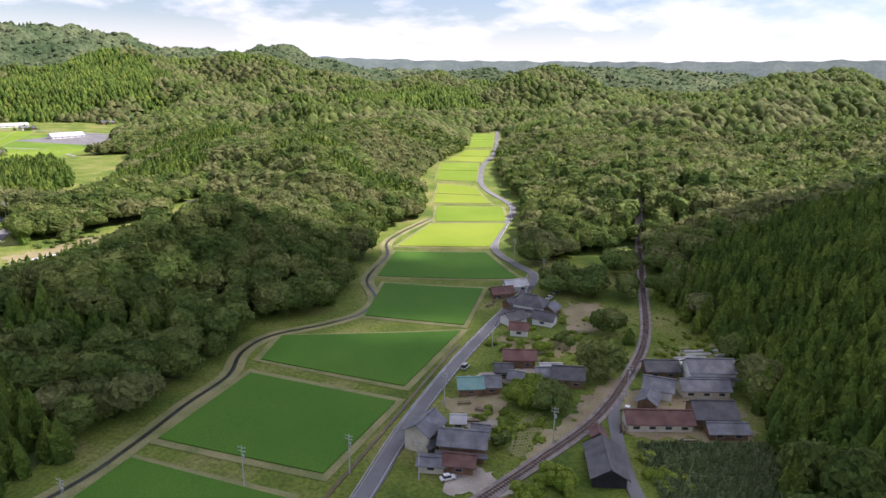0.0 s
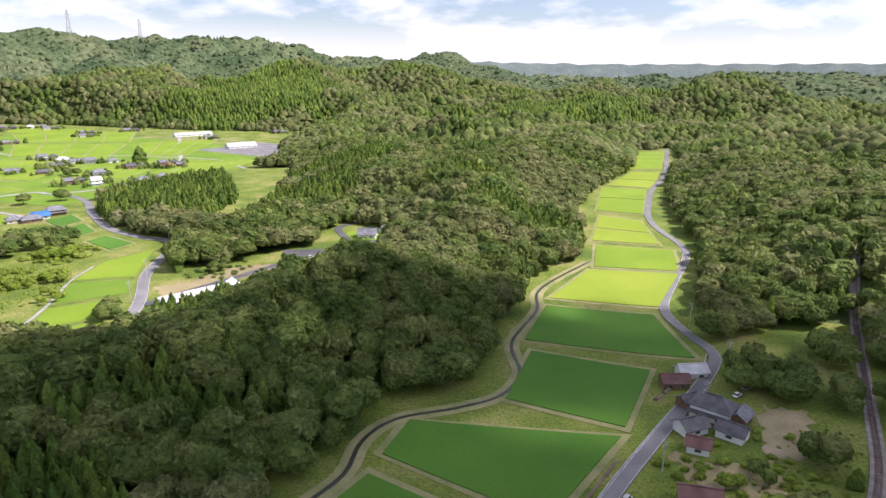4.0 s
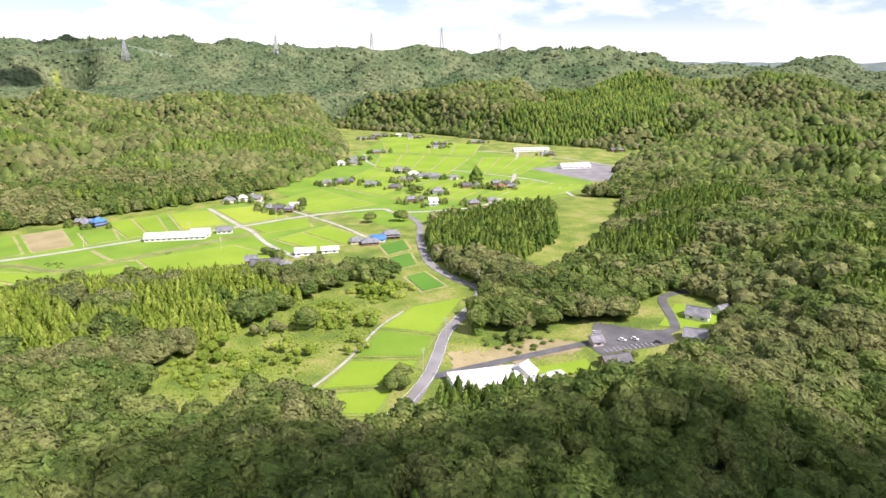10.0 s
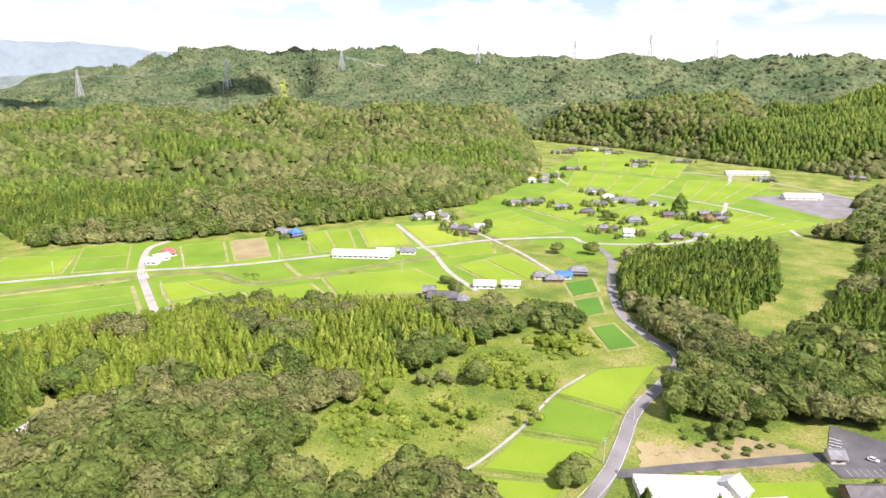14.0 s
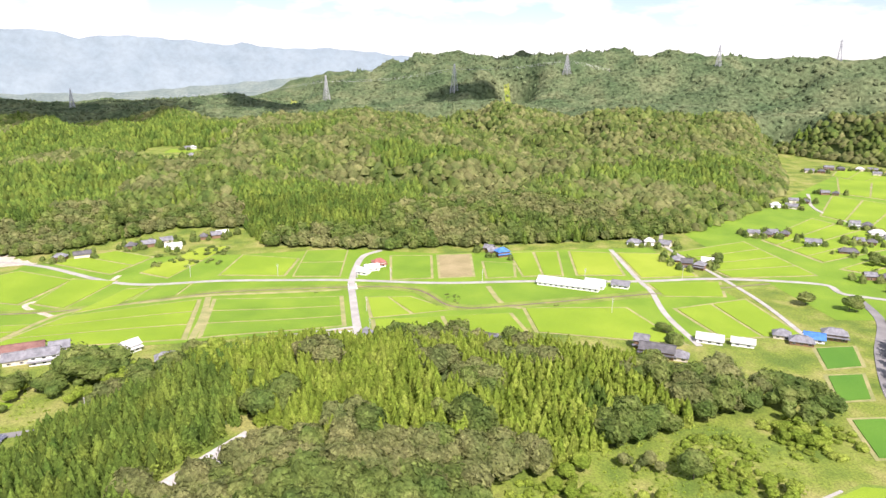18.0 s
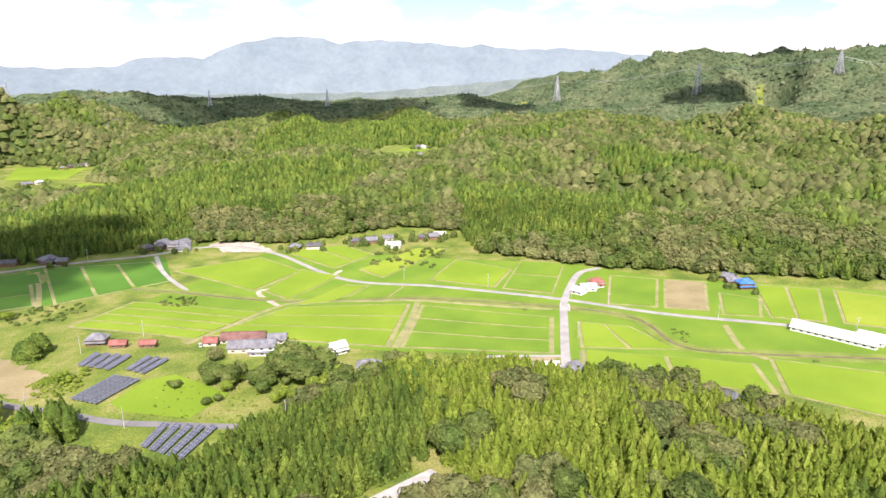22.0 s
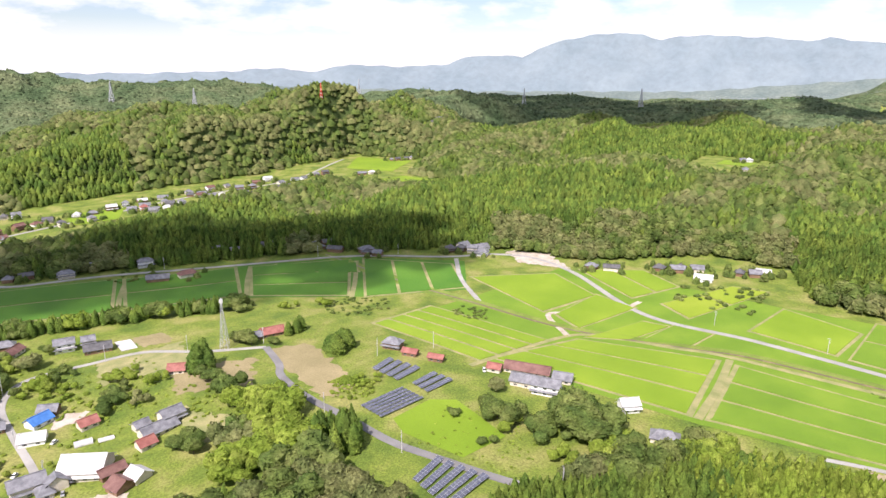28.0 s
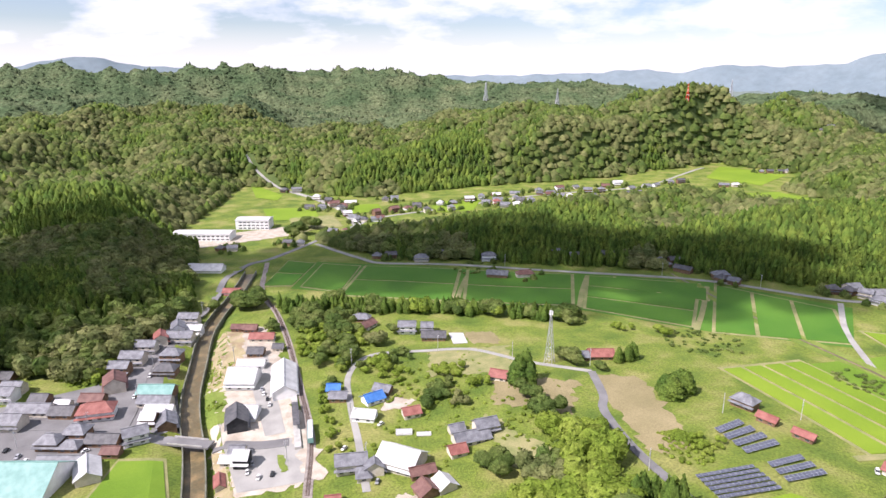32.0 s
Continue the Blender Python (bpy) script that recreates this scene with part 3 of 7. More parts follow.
strip("track_bed", RAIL_D, 4.2, 0.35, M["ballast"], "brown ballast bed of a single railway track", "railway")


# ---- fields ----
def sheet(p, n_, lift, drop=0.3):
    """A patch between four corners that follows the ground, with a skirt."""
    p = [np.array(c, float) for c in p]
    s, r = np.linspace(0, 1, n_)[:, None], np.linspace(0, 1, n_)[None]
    x, y = ((1 - r) * (1 - s) * p[0][i] + r * (1 - s) * p[1][i] + r * s * p[2][i] + (1 - r) * s * p[3][i] for i in (0, 1))
    v = np.stack([x, y, ground_za(x, y) + lift], -1).reshape(-1, 3)
    a = (np.arange(n_ - 1)[:, None] * n_ + np.arange(n_ - 1)[None]).ravel()
    f = np.stack([a, a + 1, a + n_ + 1, a + n_], 1)
    return v, f


def field(p, mat, label, strips=1, n_=10, h=0.5, gap=1.5, rim="levee"):
    """A planted plot between four corners, cut lengthwise into strips by low levees; it stands h above the ground."""
    p = [np.array(c, float) for c in p]
    wide = max(np.linalg.norm(p[1] - p[0]), np.linalg.norm(p[2] - p[3]))
    if mat is M["rice"]:
        mat = (M["rice"], M["rice_early"], M["rice"], M["rice_late"])[int(abs(p[0][0] * 3 + p[0][1])) % 4]
    top = thing("rice_field", Matrix.Identity(4), label, "rice field", "rice fields")
    edge = gap / wide
    mid = sum(p) / 4
    rim_p = [c + (c - mid) / np.linalg.norm(c - mid) * 1.6 for c in p]
    v, f = sheet(rim_p, n_, 0.16)
    share("levee", mesh_np("levee", v, f, M[rim]), top)
    for k in range(strips):
        a, b = k / strips + edge, (k + 1) / strips - edge
        s = np.linspace(0.02, 0.98, n_)[:, None]
        r = np.linspace(a, b, max(3, n_ // strips + 1))[None]
        xy = [(1 - r) * (1 - s) * p[0][i] + r * (1 - s) * p[1][i] + r * s * p[2][i] + (1 - r) * s * p[3][i] for i in (0, 1)]
        rows_, cols = xy[0].shape
        z = ground_za(xy[0], xy[1]) + h
        v = np.stack([xy[0], xy[1], z], -1).reshape(-1, 3)
        a_ = (np.arange(rows_ - 1)[:, None] * cols + np.arange(cols - 1)[None]).ravel()
        f = np.stack([a_, a_ + 1, a_ + cols + 1, a_ + cols], 1)
        border = list(range(cols)) + [i * cols + cols - 1 for i in range(1, rows_)] + [(rows_ - 1) * cols + i for i in range(cols - 2, -1, -1)] + [i * cols for i in range(rows_ - 2, 0, -1)]
        low = v[border] - [0, 0, h + 0.3]
        m_ = len(border)
        base = len(v)
        side = np.array([(border[i], border[(i + 1) % m_], base + (i + 1) % m_, base + i) for i in range(m_)])
        share("crop", mesh_np("crop", np.vstack([v, low]), np.vstack([f, side]), mat), top)
    return top


DEEP, BRIGHT = "deep green rice plot in shade-darkened tone between grassy levees", "bright yellow-green rice plot between grassy levees"
# plots under the near cloud take the shade-darkened crop colour
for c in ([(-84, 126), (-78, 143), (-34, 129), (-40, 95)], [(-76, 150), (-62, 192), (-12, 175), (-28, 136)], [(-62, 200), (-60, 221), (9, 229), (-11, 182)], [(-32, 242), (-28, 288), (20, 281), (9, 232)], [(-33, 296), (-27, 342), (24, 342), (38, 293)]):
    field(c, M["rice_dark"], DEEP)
for c in ([(-27, 350), (-8, 402), (42, 407), (27, 350)], [(-6, 406), (-6, 458), (43, 458), (42, 410)], [(-9, 468), (-5, 539), (26, 528), (36, 468)], [(-8, 550), (-4, 659), (36, 660), (28, 545)], [(-1, 672), (25, 755), (55, 759), (40, 665)], [(22, 766), (36, 908), (70, 915), (57, 771)]):
    field(c, M["rice"], BRIGHT, 2 if c[0][1] > 460 else 1)
for c, k in (([(-621, -173), (-673, -117), (-639, -64), (-580, -80)], 1), ([(-581, -71), (-642, -65), (-630, -27), (-564, -45)], 1), ([(-550, -34), (-605, -14), (-605, 5), (-563, -9)], 1), ([(-564, -3), (-610, 7), (-607, 34), (-578, 28)], 1),
             ([(-697, -105), (-727, -55), (-699, -16), (-649, -38)], 2), ([(-650, -15), (-723, 20), (-724, 48), (-628, 12)], 2), ([(-626, 52), (-688, 64), (-665, 115), (-615, 105)], 1), ([(-613, 112), (-692, 122), (-690, 160), (-607, 150)], 2),
             ([(-484, -164), (-540, -155), (-529, -49), (-469, -64)], 4), ([(-478, -62), (-544, -36), (-563, 48), (-478, 54)], 3), ([(-479, 62), (-562, 58), (-556, 150), (-492, 150)], 3), ([(-550, 168), (-545, 200), (-509, 225), (-505, 168)], 2), ([(-501, 169), (-492, 262), (-453, 262), (-470, 168)], 2),
             ([(-500, 274), (-489, 345), (-418, 350), (-454, 268)], 1), ([(-538, 386), (-532, 445), (-498, 427), (-508, 384)], 1), ([(-481, 377), (-491, 439), (-419, 429), (-424, 377)], 2), ([(-629, 402), (-616, 447), (-549, 436), (-553, 388)], 1), ([(-642, 361), (-629, 397), (-562, 379), (-569, 340)], 1), ([(-647, 305), (-643, 351), (-570, 329), (-574, 296)], 2)):
    field(c, M["rice"], BRIGHT, k)
for c in ([(-660, 197), (-653, 234), (-587, 224), (-590, 190)], [(-623, 274), (-612, 300), (-574, 290), (-576, 266)]):
    field(c, M["rice"], BRIGHT)
field([(-653, 239), (-650, 270), (-583, 258), (-586, 229)], M["fallow"], "harvested brown plot between rice fields", h=0.2)
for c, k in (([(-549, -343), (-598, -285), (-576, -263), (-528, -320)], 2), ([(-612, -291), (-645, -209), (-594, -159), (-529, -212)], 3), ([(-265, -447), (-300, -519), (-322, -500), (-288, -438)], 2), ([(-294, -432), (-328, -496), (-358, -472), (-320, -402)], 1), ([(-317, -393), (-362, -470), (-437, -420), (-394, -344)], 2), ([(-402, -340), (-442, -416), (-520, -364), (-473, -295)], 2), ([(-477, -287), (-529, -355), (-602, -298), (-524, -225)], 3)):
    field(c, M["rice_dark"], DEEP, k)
rows_n = [((-560, 560), (-640, 560), (-720, 680), (-600, 700)), ((-610, 720), (-730, 700), (-830, 800), (-690, 860)), ((-480, 600), (-540, 560), (-590, 690), (-520, 740)), ((-420, 660), (-470, 620), (-510, 750), (-420, 770)), ((-700, 880), (-840, 820), (-960, 920), (-800, 1020)), ((-540, 790), (-590, 750), (-680, 880), (-600, 960)), ((-540, 460), (-620, 455), (-640, 540), (-530, 530)), ((-860, 930), (-980, 930), (-1060, 1010), (-900, 1040))]
for c in rows_n:
    field(c, M["rice"], BRIGHT, 4, n_=14)
field([(-365, 398), (-363, 420), (-337, 401), (-338, 382)], M["rice_dark"], DEEP)
field([(-322, 374), (-320, 392), (-288, 379), (-292, 360)], M["rice_dark"], DEEP)
field([(-400, 420), (-398, 446), (-372, 428), (-372, 404)], M["rice_dark"], DEEP)
for c in ([(-268, 306), (-277, 340), (-266, 369), (-240, 318)], [(-250, 275), (-266, 304), (-238, 315), (-225, 295)], [(-235, 243), (-248, 271), (-224, 291), (-213, 269)], [(-236, 212), (-233, 238), (-212, 265), (-201, 245)], [(-234, 178), (-236, 206), (-202, 238), (-201, 205)]):
    field(c, M["rice"], "yellow-green meadow terrace beside the road", rim="bank", h=0.3)
field([(-151, -178), (-165, -212), (-184, -205), (-185, -165)], M["rice"], BRIGHT)


# the crop runs on between the single plots and tracks
def crop_plain(chain, mat, label):
    for k in range(len(chain) // 2 - 1):
        v, f = sheet([chain[k], chain[k + 1], chain[-2 - k], chain[-1 - k]], 26, 0.13)
        tagged(new("crop_plain", mesh_np("crop_plain", v, f, mat, True)), label, "rice field", kind="structure")


crop_plain([(-482, -160), (-472, -60), (-472, 60), (-487, 150), (-464, 262), (-424, 350), (-418, 430), (-640, 440), (-650, 340), (-655, 250), (-690, 160), (-690, 60), (-700, -20), (-690, -120)], M["rice_late"], "bright rice crop across the plain")
crop_plain([(-440, 470), (-405, 600), (-415, 760), (-490, 900), (-1000, 960), (-880, 800), (-760, 640), (-680, 500)], M["rice_late"], "bright rice crop across the upper plain")
crop_plain([(-285, -430), (-385, -348), (-470, -288), (-530, -212), (-590, -155), (-660, -205), (-612, -298), (-527, -363), (-440, -420), (-325, -505)], M["rice_dark"], "deep green rice crop in shade-darkened tone below the ridge")


# ---- houses ----
def gable_roof(bm, w, d, z, rise, over, thick=0.22, axis_="x"):
    """Two sloping slabs with eaves, ridge along x."""
    hw, hd = w / 2 + over, d / 2 + over
    drop = rise * over / (d / 2)
    for s in (-1, 1):
        v = [bm.verts.new(c) for c in ((-hw, 0, z + rise), (hw, 0, z + rise), (hw, s * hd, z - drop), (-hw, s * hd, z - drop))]
        u = [bm.verts.new((c.co.x, c.co.y, c.co.z + thick)) for c in v]
        for f in ((v[0], v[1], v[2], v[3]), (u[3], u[2], u[1], u[0]), (v[0], v[3], u[3], u[0]), (v[1], u[1], u[2], v[2]), (v[3], v[2], u[2], u[3])):
            bm.faces.new(f if s > 0 else f[::-1])


def hip_roof(bm, w, d, z, rise, over, thick=0.22):
    hw, hd = w / 2 + over, d / 2 + over
    drop = rise * over / (d / 2)
    rl = max(w / 2 - d / 2 * 0.75, 0.3)
    zb, zt = z - drop, z + rise
    for dz, flip in ((0, True), (thick, False)):
        c = [bm.verts.new(p) for p in ((-hw, -hd, zb + dz), (hw, -hd, zb + dz), (hw, hd, zb + dz), (-hw, hd, zb + dz), (-rl, 0, zt + dz), (rl, 0, zt + dz))]
        for f in ((0, 1, 5, 4), (1, 2, 5), (2, 3, 4, 5), (3, 0, 4)):
            g = [c[i] for i in f]
            bm.faces.new(g[::-1] if flip else g)
        if flip:
            low = c
    for i in range(4):
        bm.faces.new((low[i], low[(i + 1) % 4], c[(i + 1) % 4], c[i]))


def house(x, y, turn, w, d, storeys=1, roof="tile", wall="plaster", style="gable", label="", rise=None, category="house", annex=False, name="house"):
    """A walled, roofed building with ridge, windows and door, ridge along its local x."""
    far = math.hypot(x + 130, y - 60) > 520
    if far and w > 19 and name == "house" and d < 10:
        ca, sa = math.cos(radians(turn)), math.sin(radians(turn))
        house(x - ca * w * 0.27, y - sa * w * 0.27, turn + 8, w * 0.42, d * 0.9, storeys + 0.3, roof, wall, "hip" if style == "gable" else "gable")
        return house(x + ca * w * 0.27, y + sa * w * 0.27, turn - 12, w * 0.40, d * 0.95, max(storeys, 1.2), "tile_dark" if roof == "tile" else "tile", "plaster" if wall == "white_wall" else "brown_wall", style)
    label = label or "%s house with %s and %s" % ("low" if storeys < 1.5 else "two-storey", M[roof].name.replace("_", " "), M[wall].name.replace("_", " "))
    z = min(ground_z(x + a, y + b) for a in (-d / 3, d / 3) for b in (-d / 3, d / 3)) - 0.3
    h = 0.3 + 2.9 * storeys
    rise = rise or d * 0.30
    w = w * 0.8 if far and w > 9 and style == "hip" else w
    top = thing(name, pose(x, y, z, 0, 0, turn), label, category, "houses of the valley")
    bm = bmesh.new()
    box(bm, -w / 2, -d / 2, -1.2, w / 2, d / 2, h)
    if style == "gable":
        for sx in (-1, 1):
            v = [bm.verts.new((sx * w / 2, -d / 2, h)), bm.verts.new((sx * w / 2, d / 2, h)), bm.verts.new((sx * w / 2, 0, h + rise))]
            bm.faces.new(v if sx > 0 else v[::-1])
    part("wall", bm, M[wall], top)
    bm = bmesh.new()
    (gable_roof if style == "gable" else hip_roof)(bm, w, d, h, rise, 0.75)
    roof_ob = part("roof", bm, M[roof], top)
    bm = bmesh.new()
    rl = w / 2 + 0.75 if style == "gable" else max(w / 2 - d / 2 * 0.75, 0.3)
    box(bm, -rl, -0.22, h + rise + 0.1, rl, 0.22, h + rise + 0.5)
    part("ridge", bm, M[roof], roof_ob)
    if storeys > 1.5 and style != "shed":
        bm = bmesh.new()
        for s in (-1, 1):
            v = [bm.verts.new(c) for c in ((-w / 2 - 1, s * (d / 2 + 1.3), 2.7), (w / 2 + 1, s * (d / 2 + 1.3), 2.7), (w / 2 + 1, s * d / 2, 3.3), (-w / 2 - 1, s * d / 2, 3.3))]
            u = [bm.verts.new((c.co.x, c.co.y, c.co.z + 0.18)) for c in v]
            for f in ((3, 2, 1, 0), ):
                bm.faces.new([v[i] for i in f] if s < 0 else [v[i] for i in f[::-1]])
                bm.faces.new([u[i] for i in f[::-1]] if s < 0 else [u[i] for i in f])
            bm.faces.new((v[0], v[1], u[1], u[0]))
        part("lower_eave", bm, M[roof], top)
    for lev in range(max(1, int(storeys))):
        count = max(1, int(w / (8.0 if far else 4.2)))
        for s in ((-1,) if far else (-1, 1)):
            for k in range(count):
                cx = (k + 0.5) * w / count - w / 2
                bm = bmesh.new()
                box(bm, cx - 0.95, s * d / 2 - 0.05, 0.9 + 2.9 * lev + 0.3, cx + 0.95, s * d / 2 + 0.05, 2.2 + 2.9 * lev)
                win = part("window", bm, M["frame"], top)
                bm = bmesh.new()
                box(bm, cx - 0.85, s * (d / 2 + 0.05) - 0.01, 1.3 + 2.9 * lev, cx + 0.85, s * (d / 2 + 0.05) + 0.02, 2.1 + 2.9 * lev)
                part("pane", bm, M["glass"], win)
    if far:
        GARDENS.append((x, y, d))
    CLEAR.append((np.array([(x, y)]), max(w, d) * 0.62 + 1.5))
    return top


GARDENS = []
# hamlet beside the lane
house(-4, 152, 62, 9, 7, 2, "tile", "plaster", "gable")
house(6, 147, -8, 11.5, 7, 1.7, "tile", "brown_wall", "gable")
house(5, 140.5, -8, 7, 4.5, 1, "tile_brown", "brown_wall", "gable")
house(-2, 141, -5, 6, 4.5, 0.8, "tile", "plaster", "gable", rise=0.6)
house(11, 155, -10, 4, 4.5, 0.9, "tile", "plaster", "gable")
house(5, 161, 0, 3.4, 3.5, 0.8, "tile_white", "plaster", "gable")
house(9, 181, 5, 7, 6, 1, "tile_teal", "brown_wall", "gable")
house(15.5, 182, 0, 4.9, 6, 1, "tile", "brown_wall", "gable")
house(24, 186, -20, 4.3, 4.5, 0.9, "tile", "plaster", "gable")
house(20, 191, 0, 5.1, 4.5, 1, "tile_dark", "brown_wall", "gable")
house(26, 199, 0, 10, 6, 1.2, "tile_brown", "brown_wall", "gable")
house(33, 187, 0, 5.5, 6, 1, "tile", "brown_wall", "gable")
house(36, 194, 0, 6.4, 3.5, 0.7, "tile_white", "plaster", "gable", rise=0.5)
house(40, 186, -6, 9, 7.5, 1.1, "tile_dark", "brown_wall", "gable")
house(36, 247, -25, 12, 9, 1.7, "tile_dark", "white_wall", "hip")
house(28, 236, 35, 8, 6.5, 1, "tile_dark", "white_wall", "gable")
house(40, 235, -30, 8, 6, 1, "tile_dark", "white_wall", "gable")
house(44, 245, 62, 7, 5, 1, "tile", "brown_wall", "gable")
house(29, 225, -10, 6.3, 5, 1, "tile_brown", "white_wall", "gable")
house(29, 253, 40, 6, 5, 1, "tile_dark", "brown_wall", "gable")
house(33, 278, 20, 10, 6, 1, "tile_white", "white_wall", "gable")
house(26, 268, 15, 9, 6, 1, "tile_brown", "brown_wall", "gable")
house(71, 192, 0, 10, 6.5, 1, "tile_dark", "brown_wall", "gable")
house(66, 178, -20, 8, 7, 1.2, "tile", "white_wall", "gable")
house(61, 171, 62, 7, 5, 1, "tile", "brown_wall", "gable")
house(85, 188, 0, 14, 8, 1.7, "tile", "white_wall", "gable")
house(80, 179, 0, 14, 6, 1, "tile", "plaster", "gable")
house(76, 163, 0, 11, 9, 1.2, "tile_dark", "brown_wall", "gable")
house(77, 155, 0, 10, 4.5, 0.9, "tile", "brown_wall", "gable")
house(60, 160, 0, 17.5, 6.5, 1, "tile_brown", "plaster", "gable")
house(82, 199, 10, 5.1, 3.5, 0.7, "tile_white", "white_wall", "gable", rise=0.7)
house(41, 140, 85, 14, 8, 1, "tile_dark", "black_wall", "gable")
house(42, 153, 85, 4, 3, 1, "tile_brown", "brown_wall", "gable")
# town
house(-204, -380, -24, 13.7, 8.0, 2, "tile", "plaster", "gable")
house(-196, -363, 89, 12.0, 8.0, 2, "tile", "white_wall", "gable")
house(-185, -349, 90, 11.0, 8.0, 2, "tile_red", "plaster", "gable")
house(-176, -338, -24, 13.2, 8.0, 2, "tile", "plaster", "gable")
house(-169, -323, -24, 13.5, 9.0, 2, "tile", "plaster", "gable")
house(-162, -311, -24, 11.4, 8.0, 2, "tile", "brown_wall", "gable")
house(-160, -292, -87, 13.0, 11.0, 2, "tile_brown", "plaster", "gable")
house(-197, -348, -24, 16.5, 9.0, 2, "tile", "plaster", "gable")
house(-206, -363, -24, 11.4, 8.0, 2, "tile_white", "white_wall", "gable")
house(-191, -319, -24, 12, 9.0, 2, "tile", "brown_wall", "hip")
house(-187, -302, -24, 12.3, 9.0, 1.6, "tile_dark", "brown_wall", "hip")
house(-182, -276, -24, 19, 10.0, 1, "tile_teal", "brown_wall", "gable")
house(-181, -264, -24, 17.1, 8.0, 1, "tile", "plaster", "gable")
house(-183, -253, -24, 14, 7.0, 1, "tile_white", "white_wall", "gable")
house(-178, -243, -24, 7, 7.0, 1.6, "tile_white", "brown_wall", "gable")
house(-186, -239, 90, 12.0, 9.0, 1.6, "tile", "brown_wall", "gable")
house(-153, -261, -9, 17.0, 11.0, 1.8, "tile_red", "white_wall", "hip")
house(-137, -269, -24, 11.9, 9.0, 1, "tile_dark", "brown_wall", "gable")
house(-150, -279, -24, 11.9, 8.0, 1, "tile_brown", "brown_wall", "gable")
house(-124, -289, -24, 8.9, 8.0, 1, "tile_dark", "brown_wall", "gable")
house(-121, -278, -24, 21.6, 9.0, 1, "tile", "plaster", "gable")
house(-136, -278, -24, 7.3, 6.0, 1, "tile_white", "plaster", "gable")
house(-101, -326, -24, 11.1, 8.0, 1, "tile_dark", "brown_wall", "gable")
house(-109, -306, -24, 10.7, 9.0, 1.6, "tile", "plaster", "gable")
house(-106, -298, -24, 11.9, 9.0, 2, "tile", "white_wall", "gable")
house(-114, -265, -24, 12.4, 10.0, 1.6, "tile", "plaster", "gable")
house(-135, -237, -24, 10.5, 9.0, 1.6, "tile", "brown_wall", "hip")
house(-146, -240, -24, 10.7, 9.0, 2, "tile", "brown_wall", "hip")
house(-144, -231, -24, 9.1, 7.0, 1, "tile", "brown_wall", "hip")
house(-158, -231, -24, 14.6, 8.0, 1, "tile_dark", "brown_wall", "gable")
house(-162, -218, -24, 7.7, 6.0, 1, "tile_brown", "brown_wall", "gable")
house(-172, -227, 6, 10.7, 8.0, 2, "tile", "white_wall", "gable")
house(-143, -218, -24, 23.8, 5.0, 1, "tile", "plaster", "gable")
house(-131, -205, -24, 26.0, 26.0, 1.4, "tile_teal", "white_wall", "gable")
house(-153, -204, -85, 16.0, 10.0, 1.2, "tile_white", "plaster", "gable")
# station side
house(-228, -270, -24, 15.9, 18.0, 1.6, "tile_white", "white_wall", "gable")
house(-249, -257, 80, 36.0, 13.0, 1.6, "tile_white", "white_wall", "gable")
house(-235, -289, -24, 15.9, 7.0, 1, "tile_white", "white_wall", "gable")
house(-240, -305, -24, 9.6, 8.0, 1, "tile_dark", "brown_wall", "gable")
house(-247, -326, -24, 15.5, 8.0, 1, "tile_red", "plaster", "gable")
house(-254, -305, -24, 6.2, 6.0, 1, "tile_dark", "plaster", "gable")
house(-234, -350, -24, 7.6, 6.0, 1, "tile_brown", "brown_wall", "gable")
house(-242, -345, -24, 8.5, 7.0, 1, "tile_brown", "brown_wall", "gable")
house(-219, -223, 84, 16.0, 10.0, 2, "tile_dark", "black_wall", "gable")
house(-227, -229, -24, 6.4, 12.0, 1, "tile_white", "white_wall", "gable")
house(-217, -186, -24, 6.3, 8.0, 1.8, "tile_white", "black_wall", "gable")
house(-216, -195, -24, 6.4, 7.0, 1, "tile", "plaster", "gable")
house(-211, -190, -24, 5.7, 6.0, 1, "tile_white", "plaster", "gable")
house(-206, -177, 86, 9.0, 4.0, 1, "tile_red", "plaster", "gable")
# hamlet on the slope
house(-316, -316, 36, 13.3, 8.0, 1, "tile_brown", "plaster", "gable")
house(-339, -297, -24, 11.2, 8.0, 2, "tile", "white_wall", "gable")
house(-351, -279, -24, 15.5, 9.0, 1, "tile_dark", "brown_wall", "gable")
house(-352, -293, -24, 7.5, 7.0, 1.6, "tile", "plaster", "gable")
house(-272, -234, -24, 6.8, 7.0, 1, "tile_blue", "plaster", "gable")
house(-272, -224, -24, 8.9, 7.0, 1, "tile", "brown_wall", "gable")
house(-288, -213, 11, 10.3, 8.0, 1, "tile_blue", "white_wall", "gable")
house(-296, -220, -44, 9.0, 7.0, 1, "tile", "brown_wall", "gable")
house(-279, -198, -34, 11.1, 8.0, 1, "tile_white", "white_wall", "gable")
house(-301, -190, -4, 8.4, 7.0, 1, "tile_red", "plaster", "gable")
house(-358, -201, -44, 9.2, 8.0, 1, "tile_red", "plaster", "gable")
house(-429, -204, -24, 15.0, 9.0, 1, "tile_red", "brown_wall", "gable")
house(-416, -207, -24, 9.9, 7.0, 1, "tile", "brown_wall", "gable")
house(-314, -163, -4, 6.6, 7.0, 1, "tile", "plaster", "gable")
house(-317, -153, -4, 16.8, 9.0, 1, "tile", "plaster", "gable")
house(-326, -156, -4, 10.5, 8.0, 1.6, "tile", "plaster", "gable")
house(-307, -147, -4, 7.5, 7.0, 1, "tile_red", "plaster", "gable")
house(-282, -152, -49, 18.4, 15.0, 1.6, "tile_white", "plaster", "gable")
